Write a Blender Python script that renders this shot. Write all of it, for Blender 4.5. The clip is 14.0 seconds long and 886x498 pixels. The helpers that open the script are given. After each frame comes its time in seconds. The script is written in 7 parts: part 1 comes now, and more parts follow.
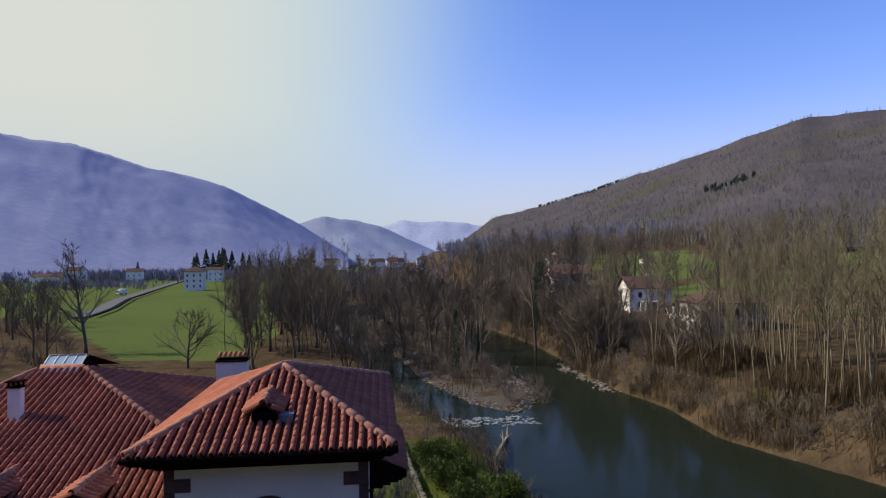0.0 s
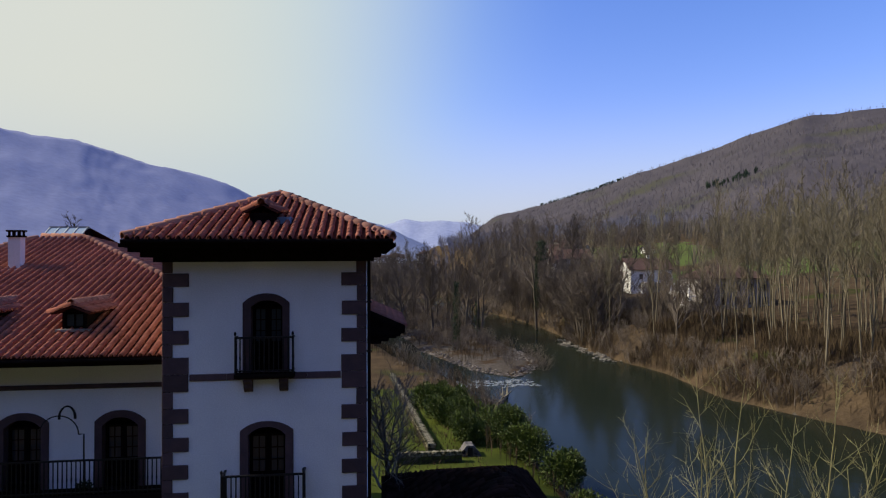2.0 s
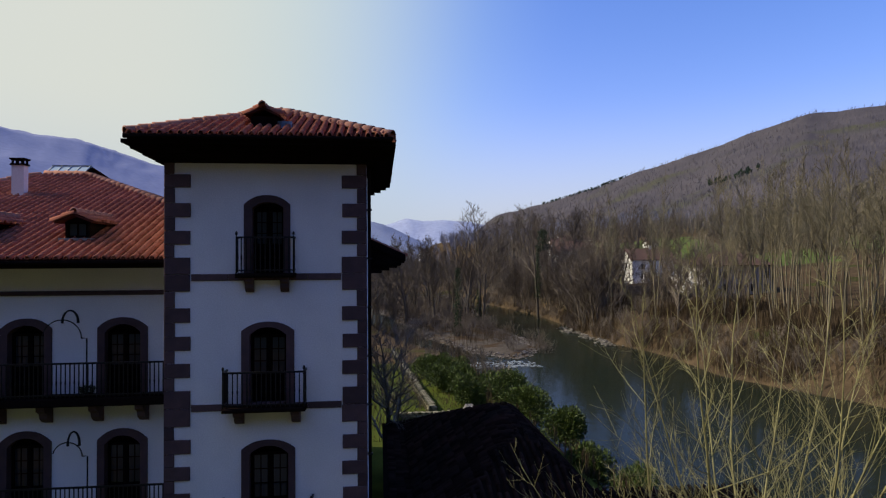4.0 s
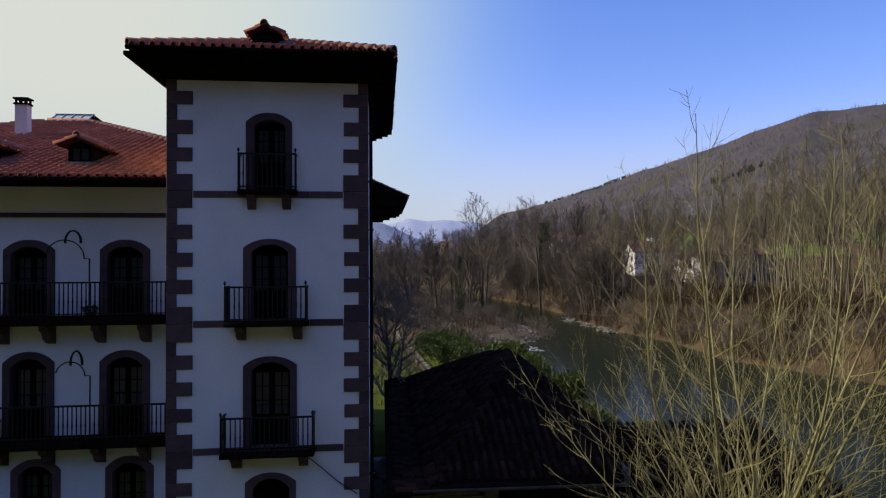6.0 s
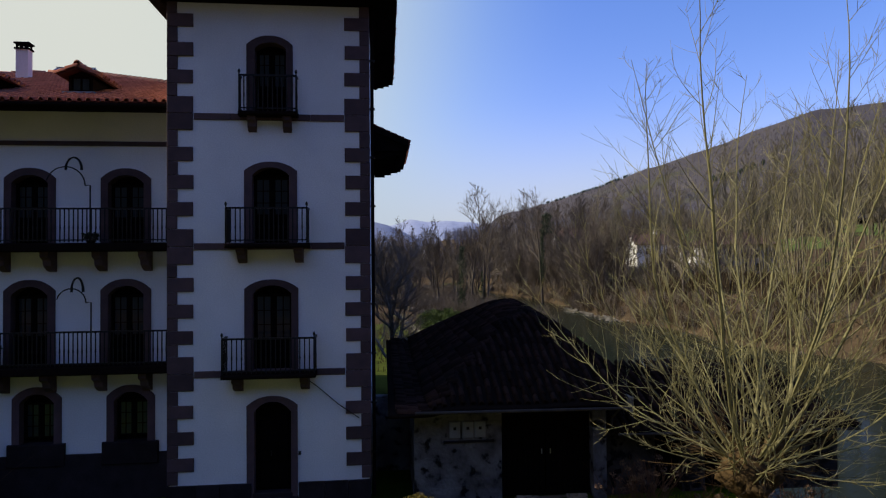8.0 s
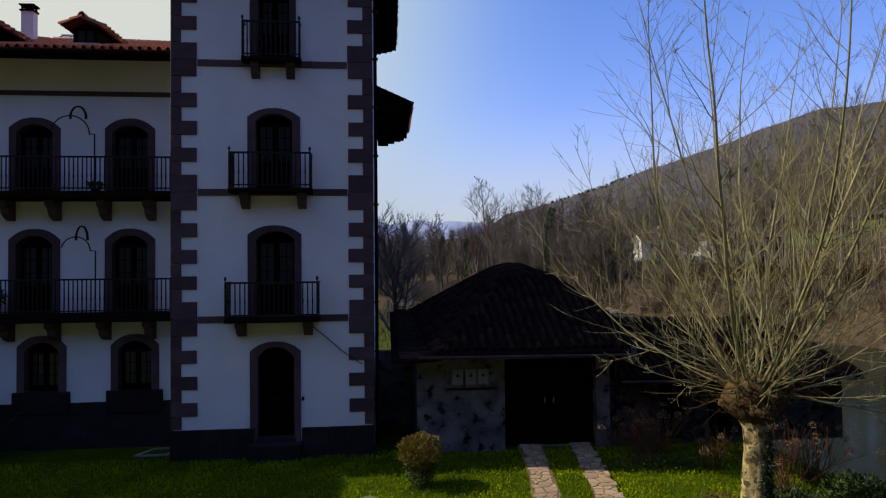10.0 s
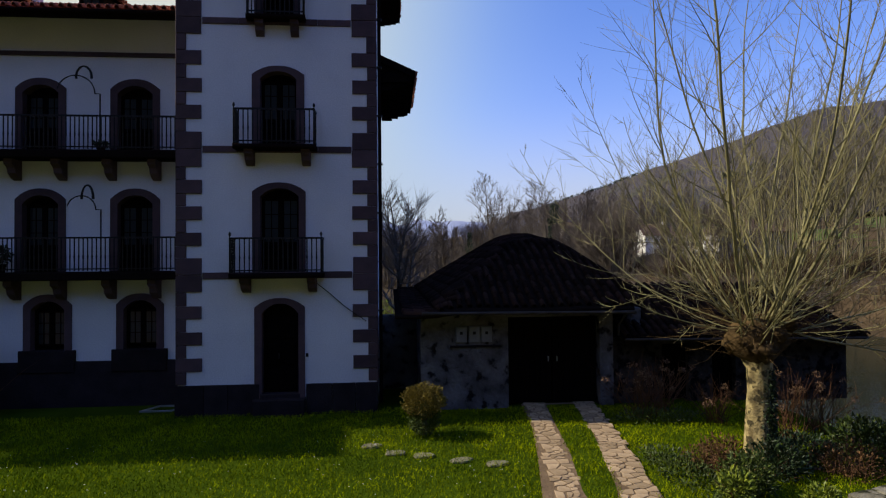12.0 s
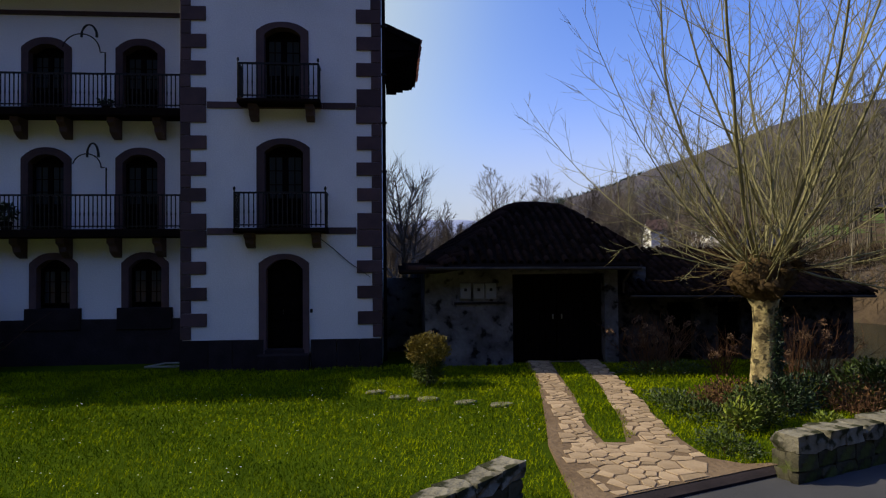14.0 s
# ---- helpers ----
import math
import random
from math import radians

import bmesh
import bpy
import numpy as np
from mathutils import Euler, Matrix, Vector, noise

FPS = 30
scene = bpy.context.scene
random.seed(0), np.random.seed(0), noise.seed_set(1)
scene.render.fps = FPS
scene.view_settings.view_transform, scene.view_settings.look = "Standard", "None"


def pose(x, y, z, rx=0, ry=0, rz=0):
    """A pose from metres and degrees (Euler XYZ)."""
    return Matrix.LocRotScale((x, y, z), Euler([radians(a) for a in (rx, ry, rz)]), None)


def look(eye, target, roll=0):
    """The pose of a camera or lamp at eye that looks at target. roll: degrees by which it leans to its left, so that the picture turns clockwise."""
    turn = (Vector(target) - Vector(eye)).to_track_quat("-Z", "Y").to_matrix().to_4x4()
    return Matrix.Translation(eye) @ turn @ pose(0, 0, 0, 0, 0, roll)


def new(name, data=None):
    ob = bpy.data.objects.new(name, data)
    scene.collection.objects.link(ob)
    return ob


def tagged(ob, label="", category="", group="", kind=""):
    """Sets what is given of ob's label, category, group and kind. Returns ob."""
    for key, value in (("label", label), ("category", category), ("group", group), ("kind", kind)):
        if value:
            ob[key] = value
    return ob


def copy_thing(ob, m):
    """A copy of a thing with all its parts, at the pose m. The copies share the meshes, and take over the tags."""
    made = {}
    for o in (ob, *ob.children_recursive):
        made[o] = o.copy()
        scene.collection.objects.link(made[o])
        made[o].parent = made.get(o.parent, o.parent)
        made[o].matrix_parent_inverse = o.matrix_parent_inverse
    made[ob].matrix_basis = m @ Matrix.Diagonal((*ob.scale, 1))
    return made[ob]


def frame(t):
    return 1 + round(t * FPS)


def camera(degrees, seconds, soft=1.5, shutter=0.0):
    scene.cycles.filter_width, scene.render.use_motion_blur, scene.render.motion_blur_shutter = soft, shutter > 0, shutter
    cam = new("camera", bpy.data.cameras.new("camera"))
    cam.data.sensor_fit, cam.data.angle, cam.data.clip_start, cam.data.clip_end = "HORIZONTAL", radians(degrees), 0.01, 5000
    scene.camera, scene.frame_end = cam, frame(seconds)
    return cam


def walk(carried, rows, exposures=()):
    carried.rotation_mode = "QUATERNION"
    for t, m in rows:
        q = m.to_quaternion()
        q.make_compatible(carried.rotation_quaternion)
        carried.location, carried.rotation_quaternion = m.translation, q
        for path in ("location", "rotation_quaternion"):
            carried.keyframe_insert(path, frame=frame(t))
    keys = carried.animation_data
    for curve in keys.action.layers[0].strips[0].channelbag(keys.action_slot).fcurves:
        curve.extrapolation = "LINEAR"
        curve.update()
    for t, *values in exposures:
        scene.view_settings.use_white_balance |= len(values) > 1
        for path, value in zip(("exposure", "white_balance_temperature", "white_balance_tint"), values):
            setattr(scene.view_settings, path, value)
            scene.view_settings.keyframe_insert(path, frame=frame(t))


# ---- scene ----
cam = camera(71.6, 14.0, 1.2)
PATH = [
    (0, (5.285, -16.906, 18.811), (5.503, -14.918, 18.844), -0.6),
    (0.5, (5.314, -16.917, 17.038), (5.531, -14.929, 17.071), -0.5),
    (1, (5.336, -16.915, 15.526), (5.552, -14.927, 15.559), -0.4),
    (1.5, (5.333, -16.896, 14.254), (5.548, -14.908, 14.287), -0.4),
    (2, (5.342, -16.896, 13.432), (5.555, -14.907, 13.466), -0.3),
    (2.5, (5.33, -16.833, 12.654), (5.541, -14.844, 12.687), -0.3),
    (3, (5.346, -16.912, 12.006), (5.557, -14.924, 12.039), -0.4),
    (5.5, (5.397, -16.99, 9.081), (5.597, -15.001, 9.116), -0.2),
    (6, (5.398, -16.963, 8.552), (5.597, -14.974, 8.587), -0.3),
    (6.5, (5.407, -16.943, 7.942), (5.604, -14.953, 7.979), -0.3),
    (7, (5.407, -16.917, 7.381), (5.603, -14.927, 7.418), -0.3),
    (7.5, (5.418, -16.865, 6.935), (5.609, -14.874, 6.969), -0.3),
    (8, (5.399, -16.851, 6.433), (5.592, -14.861, 6.472), -0.5),
    (10.5, (5.43, -16.825, 4.625), (5.607, -14.833, 4.666), -0.5),
    (11, (5.413, -16.836, 4.265), (5.588, -14.844, 4.308), -0.5),
    (11.5, (5.426, -16.843, 4.034), (5.596, -14.851, 4.074), -0.5),
    (12, (5.41, -16.842, 3.817), (5.578, -14.85, 3.857), -0.5),
    (12.5, (5.404, -16.852, 3.541), (5.561, -14.859, 3.58), -0.5),
    (13, (5.424, -16.839, 3.248), (5.578, -14.846, 3.288), -0.5),
    (13.5, (5.426, -16.813, 2.97), (5.579, -14.819, 3.008), -0.5),
    (14, (5.431, -16.792, 2.646), (5.582, -14.798, 2.684), -0.5),
]
walk(cam, [(t, look(eye, aim, roll)) for t, eye, aim, roll in PATH], [(0.0, -0.05), (5.5, -0.05), (10.5, -0.08), (14.0, -0.06)])

# ---- world, sun, exposure ----
SUN_DIR = Vector((-1.15, 0.20, 1.0)).normalized()
world = bpy.data.worlds.new("world")
scene.world = world
world.use_nodes = True
wn = world.node_tree.nodes
sky = wn.new("ShaderNodeTexSky")
sky.sky_type = "NISHITA"
sky.sun_disc = False
sky.sun_elevation = math.asin(SUN_DIR.z)
sky.sun_rotation = radians(-80.1)
sky.altitude = 200
sky.air_density, sky.dust_density, sky.ozone_density = 1.1, 1.6, 2.5
wn["Background"].inputs["Strength"].default_value = 0.183
rich = wn.new("ShaderNodeHueSaturation")
rich.inputs["Saturation"].default_value = 1.3
world.node_tree.links.new(sky.outputs["Color"], rich.inputs["Color"])
tint = wn.new("ShaderNodeMix")
tint.data_type, tint.blend_type = "RGBA", "MULTIPLY"
tint.inputs[0].default_value = 1.0
tint.inputs[7].default_value = (1.32, 0.99, 1.29, 1)
world.node_tree.links.new(rich.outputs["Color"], tint.inputs[6])
# pale haze lying over the valley on the sun's side
wl = world.node_tree.links
ray = wn.new("ShaderNodeTexCoord")
facing = wn.new("ShaderNodeVectorMath")
facing.operation = "DOT_PRODUCT"
facing.inputs[1].default_value = Vector((-0.85, 0.52, 0.25)).normalized()
wl.new(ray.outputs["Generated"], facing.inputs[0])
shade_of_sky = tint.outputs[2]
for low, high, colour in ((0.28, 0.76, (2.55, 3.60, 4.10, 1)), (0.40, 0.84, (3.9, 4.05, 3.75, 1))):
    glow = wn.new("ShaderNodeMapRange")
    glow.interpolation_type = "SMOOTHSTEP"
    glow.inputs["From Min"].default_value, glow.inputs["From Max"].default_value = low, high
    wl.new(facing.outputs["Value"], glow.inputs["Value"])
    haze = wn.new("ShaderNodeMix")
    haze.data_type = "RGBA"
    haze.inputs[7].default_value = colour
    wl.new(glow.outputs["Result"], haze.inputs[0])
    wl.new(shade_of_sky, haze.inputs[6])
    shade_of_sky = haze.outputs[2]
split = wn.new("ShaderNodeSeparateXYZ")
wl.new(ray.outputs["Generated"], split.inputs["Vector"])
low_air = wn.new("ShaderNodeMapRange")
low_air.interpolation_type = "SMOOTHSTEP"
for key, value in (("From Min", 0.26), ("From Max", 0.02), ("To Min", 0.0), ("To Max", 0.75)):
    low_air.inputs[key].default_value = value
wl.new(split.outputs["Z"], low_air.inputs["Value"])
veil = wn.new("ShaderNodeMix")
veil.data_type = "RGBA"
veil.inputs[7].default_value = (2.75, 3.25, 3.85, 1)
wl.new(low_air.outputs["Result"], veil.inputs[0])
wl.new(shade_of_sky, veil.inputs[6])
wl.new(veil.outputs[2], wn["Background"].inputs["Color"])

sun_data = bpy.data.lights.new("sun", "SUN")
sun_data.energy, sun_data.angle, sun_data.color = 5.0, radians(0.5), (1.0, 0.90, 0.71)
sun = new("sun", sun_data)
sun.matrix_world = look(SUN_DIR * 50, (0, 0, 0))


# ---- materials ----
def material(name, colour, second=None, scale=3.0, detail=6.0, rough=0.8, bump=0.3, fine=40.0, metal=0.0,
             vary=0.0, island=False, spots=None, spot_scale=1.0, spot_cut=0.55, contrast=0.25):
    """Two colours mixed by coarse noise, a fine grain, relief, and a change from piece to piece."""
    m = bpy.data.materials.new(name)
    m.use_nodes = True
    nodes, links = m.node_tree.nodes, m.node_tree.links
    bsdf = nodes["Principled BSDF"]
    spec = 0.0 if rough >= 0.9 else 0.3
    second = second or tuple(c * 0.7 for c in colour)
    tex = nodes.new("ShaderNodeTexCoord")
    where = tex.outputs["Object"]
    coarse = nodes.new("ShaderNodeTexNoise")
    coarse.inputs["Scale"].default_value, coarse.inputs["Detail"].default_value = scale, detail
    grain = nodes.new("ShaderNodeTexNoise")
    grain.inputs["Scale"].default_value, grain.inputs["Detail"].default_value = fine, 4.0
    links.new(where, coarse.inputs["Vector"])
    links.new(where, grain.inputs["Vector"])
    ramp = nodes.new("ShaderNodeMapRange")
    ramp.inputs["From Min"].default_value, ramp.inputs["From Max"].default_value = 0.5 - contrast, 0.5 + contrast
    links.new(coarse.outputs["Fac"], ramp.inputs["Value"])
    mix = nodes.new("ShaderNodeMix")
    mix.data_type = "RGBA"
    mix.inputs[6].default_value, mix.inputs[7].default_value = (*colour, 1), (*second, 1)
    links.new(ramp.outputs["Result"], mix.inputs[0])
    out = mix.outputs[2]
    if spots:
        stain = nodes.new("ShaderNodeTexNoise")
        stain.inputs["Scale"].default_value, stain.inputs["Detail"].default_value = spot_scale, 8.0
        links.new(where, stain.inputs["Vector"])
        cut = nodes.new("ShaderNodeMapRange")
        cut.inputs["From Min"].default_value, cut.inputs["From Max"].default_value = spot_cut, spot_cut + 0.08
        links.new(stain.outputs["Fac"], cut.inputs["Value"])
        over = nodes.new("ShaderNodeMix")
        over.data_type = "RGBA"
        over.inputs[7].default_value = (*spots, 1)
        links.new(cut.outputs["Result"], over.inputs[0])
        links.new(out, over.inputs[6])
        out = over.outputs[2]
    hsv = nodes.new("ShaderNodeHueSaturation")
    links.new(out, hsv.inputs["Color"])
    span = nodes.new("ShaderNodeMapRange")
    span.inputs["To Min"].default_value, span.inputs["To Max"].default_value = 0.8, 1.2
    links.new(grain.outputs["Fac"], span.inputs["Value"])
    value = span.outputs["Result"]
    if vary:
        if island:
            source = nodes.new("ShaderNodeNewGeometry").outputs["Random Per Island"]
        else:
            source = nodes.new("ShaderNodeObjectInfo").outputs["Random"]
        each = nodes.new("ShaderNodeMapRange")
        each.inputs["To Min"].default_value, each.inputs["To Max"].default_value = 1 - vary, 1 + vary
        links.new(source, each.inputs["Value"])
        times = nodes.new("ShaderNodeMath")
        times.operation = "MULTIPLY"
        links.new(value, times.inputs[0])
        links.new(each.outputs["Result"], times.inputs[1])
        value = times.outputs["Value"]
    links.new(value, hsv.inputs["Value"])
    links.new(hsv.outputs["Color"], bsdf.inputs["Base Color"])
    bsdf.inputs["Roughness"].default_value, bsdf.inputs["Metallic"].default_value = rough, metal
    bsdf.inputs["Specular IOR Level"].default_value = spec
    if bump:
        relief = nodes.new("ShaderNodeBump")
        relief.inputs["Strength"].default_value, relief.inputs["Distance"].default_value = bump, 0.5 / fine
        links.new(grain.outputs["Fac"], relief.inputs["Height"])
        links.new(relief.outputs["Normal"], bsdf.inputs["Normal"])
    return m


def glass_material(name, colour=(0.02, 0.025, 0.03)):
    m = bpy.data.materials.new(name)
    m.use_nodes = True
    b = m.node_tree.nodes["Principled BSDF"]
    b.inputs["Base Color"].default_value = (*colour, 1)
    b.inputs["Roughness"].default_value = 0.06
    return m


PLASTER = material("white_plaster", (0.86, 0.835, 0.84), (0.74, 0.715, 0.725), 0.7, 8, 0.9, 0.25, 30)
CREAM = material("cream_plaster", (0.86, 0.83, 0.78), (0.76, 0.735, 0.69), 0.8, 8, 0.9, 0.25, 30)
SANDSTONE = material("red_sandstone", (0.106, 0.063, 0.066), (0.066, 0.042, 0.048), 2.5, 8, 0.85, 0.5, 25, vary=0.22)
PLINTH = material("plinth_stone", (0.036, 0.028, 0.030), (0.020, 0.017, 0.018), 2.0, 8, 0.9, 0.6, 18, vary=0.2)
TILE = material("terracotta_tile", (0.40, 0.158, 0.108), (0.25, 0.094, 0.070), 1.3, 8, 0.92, 0.3, 60, vary=0.16)
TILE_MANY = material("terracotta_tiles", (0.40, 0.158, 0.108), (0.25, 0.094, 0.070), 0.6, 8, 0.92, 0.3, 60, vary=0.16, island=True)
RIDGE_CLAY = material("pale_ridge_clay", (0.47, 0.25, 0.185), (0.31, 0.145, 0.105), 1.6, 8, 0.92, 0.3, 60, vary=0.2)
# terracotta under the cover tiles, darkened to stand for shadow in the channels
TILE_BED_SHADED = material("shade_darkened_tile_channel", (0.085, 0.030, 0.022), (0.05, 0.020, 0.016), 1.5, 8, 0.95, 0.4, 40)
# old tiles and channels, near black: the house's shade is in the colour
TILE_OLD_SHADED = material("shade_darkened_old_tiles", (0.042, 0.022, 0.017), (0.016, 0.013, 0.011), 0.9, 8, 0.95, 0.4, 40, vary=0.45, island=True)
TILE_OLD_SHADED_BED = material("shade_darkened_old_channel", (0.018, 0.012, 0.010), (0.011, 0.009, 0.008), 1.5, 8, 0.95, 0.4, 40)
DARK_WOOD = material("dark_wood", (0.015, 0.010, 0.009), (0.009, 0.0065, 0.006), 3, 6, 0.92, 0.4, 30)
SHUTTER = material("dark_stained_joinery", (0.009, 0.006, 0.005), (0.005, 0.004, 0.0035), 4, 6, 0.92, 0.2, 40)
IRON = material("black_iron", (0.012, 0.012, 0.014), (0.02, 0.017, 0.016), 6, 6, 0.5, 0.2, 60, metal=0.3)
GLASS = glass_material("window_glass")
SKYLIGHT_GLASS = glass_material("skylight_glass", (0.25, 0.33, 0.45))
ZINC = material("zinc", (0.42, 0.44, 0.47), (0.33, 0.35, 0.38), 3, 6, 0.4, 0.1, 40, metal=0.7)
RUBBLE = material("old_plastered_masonry", (0.205, 0.193, 0.190), (0.045, 0.040, 0.040), 1.5, 14, 0.95, 1.0, 9,
                  spots=(0.018, 0.016, 0.016), spot_scale=3.0, spot_cut=0.56, contrast=0.20)
RUBBLE_DARK = material("bare_rubble_masonry", (0.085, 0.072, 0.062), (0.022, 0.019, 0.017), 2.6, 14, 0.95, 1.0, 9,
                       spots=(0.014, 0.012, 0.012), spot_scale=4.0, spot_cut=0.52)
METER = material("pale_metal_box", (0.24, 0.24, 0.25), (0.17, 0.17, 0.18), 3, 4, 0.5, 0.1, 30)
# mossy stone, its colour darkened for the shade on the wall faces
WALL_STONE_SHADED = material("shade_darkened_mossy_stone", (0.105, 0.095, 0.060), (0.028, 0.026, 0.018), 2.2, 8, 0.95, 0.7, 14, vary=0.3,
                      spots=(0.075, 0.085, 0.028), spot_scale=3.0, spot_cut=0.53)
# same stone for the cap row, with sunlight on top put into the colour
WALL_CAP_LIT = material("sun_lightened_coping_stone", (0.27, 0.245, 0.18), (0.055, 0.05, 0.034), 4.0, 10, 0.95, 0.8, 12, vary=0.25,
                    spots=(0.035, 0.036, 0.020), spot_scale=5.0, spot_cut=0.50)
GUTTER = material("dull_gutter", (0.075, 0.064, 0.055), (0.04, 0.035, 0.032), 3, 6, 0.92, 0.2, 30)
PAVING = material("pale_paving_stone", (0.41, 0.305, 0.19), (0.27, 0.19, 0.115), 2.0, 8, 0.9, 0.4, 22, vary=0.25)
STEP_STONE = material("mossy_step_stone", (0.25, 0.225, 0.15), (0.13, 0.13, 0.07), 6, 8, 0.95, 0.5, 22, vary=0.2)
EARTH = material("bare_earth", (0.21, 0.148, 0.092), (0.125, 0.085, 0.052), 1.2, 10, 1.0, 0.8, 12)
ASPHALT = material("asphalt", (0.085, 0.083, 0.085), (0.055, 0.055, 0.057), 0.8, 10, 0.95, 0.6, 60)
LAWN = material("lawn_turf", (0.056, 0.086, 0.005), (0.030, 0.050, 0.004), 0.7, 10, 0.95, 0.9, 22)
GRASS_BLADE = material("grass_blades", (0.275, 0.315, 0.002), (0.078, 0.118, 0.002), 0.8, 8, 0.95, 0.0, 20, vary=0.35, island=True, contrast=0.16)
DAISY = material("daisy_petals", (0.75, 0.75, 0.70), None, 3, 4, 0.8, 0.0, 20)
GRAVEL = material("river_shingle", (0.115, 0.098, 0.085), (0.050, 0.043, 0.037), 1.5, 10, 0.95, 0.8, 5,
                  spots=(0.062, 0.043, 0.028), spot_scale=0.22, spot_cut=0.50)
COBBLE = material("river_cobbles", (0.24, 0.21, 0.185), (0.105, 0.092, 0.082), 1.5, 10, 0.95, 0.8, 5, vary=0.45, island=True)
BARK = material("grey_brown_bark", (0.140, 0.118, 0.096), (0.080, 0.068, 0.057), 1.0, 8, 0.95, 0.5, 12, vary=0.3)
BARK_PALE = material("pale_poplar_bark", (0.25, 0.215, 0.15), (0.135, 0.115, 0.082), 1.0, 8, 0.9, 0.5, 12, vary=0.3)
TWIG = material("brown_twigs", (0.170, 0.140, 0.114), (0.118, 0.097, 0.080), 0.4, 4, 0.9, 0.0, 10, vary=0.3)
TWIG_PALE = material("olive_twigs", (0.215, 0.188, 0.128), (0.150, 0.130, 0.090), 0.4, 4, 0.9, 0.0, 10, vary=0.3)
SHOOT = material("olive_shoots", (0.33, 0.295, 0.125), (0.15, 0.132, 0.062), 1.5, 6, 0.7, 0.2, 20)
PLANE_BARK = material("mottled_plane_bark", (0.54, 0.43, 0.20), (0.17, 0.13, 0.065), 4.5, 12, 0.92, 1.0, 22,
                      spots=(0.075, 0.062, 0.036), spot_scale=7.0, spot_cut=0.52, contrast=0.14)
IVY = material("ivy_leaves", (0.028, 0.050, 0.015), (0.015, 0.029, 0.010), 2, 6, 0.5, 0.0, 20, vary=0.5, island=True)
HEDGE = material("hedge_leaves", (0.075, 0.105, 0.014), (0.028, 0.046, 0.009), 1.2, 6, 0.55, 0.0, 20, vary=0.5, island=True)
BUSH_OLIVE = material("olive_bush_leaves", (0.23, 0.17, 0.022), (0.13, 0.10, 0.016), 3, 6, 0.6, 0.0, 20, vary=0.4, island=True)
DRY_STALK = material("dry_stalks", (0.13, 0.068, 0.038), (0.08, 0.042, 0.026), 2, 6, 0.9, 0.0, 20, vary=0.3)
DRY_HEAD = material("dry_flower_heads", (0.22, 0.135, 0.085), (0.13, 0.08, 0.05), 3, 6, 0.9, 0.0, 20, vary=0.4, island=True)
WHITE_FAR = material("white_house_wall", (0.80, 0.78, 0.74), (0.68, 0.66, 0.63), 0.3, 6, 0.9, 0.0, 10)
GREY_FAR = material("grey_house_wall", (0.42, 0.39, 0.36), (0.34, 0.31, 0.29), 0.3, 6, 0.9, 0.0, 10)
ROOF_FAR = material("brown_tiled_roof", (0.125, 0.078, 0.066), (0.085, 0.056, 0.049), 0.5, 8, 0.9, 0.5, 3)
PANE_FAR = material("dark_window", (0.035, 0.03, 0.035), None, 2, 4, 0.3, 0.0, 10)
SHADE_FAR = material("maroon_window_surround", (0.16, 0.05, 0.05), None, 2, 4, 0.8, 0.0, 10)
CONIFER = material("conifer_needles", (0.022, 0.040, 0.020), (0.014, 0.028, 0.015), 0.6, 6, 0.8, 0.0, 10, vary=0.3)


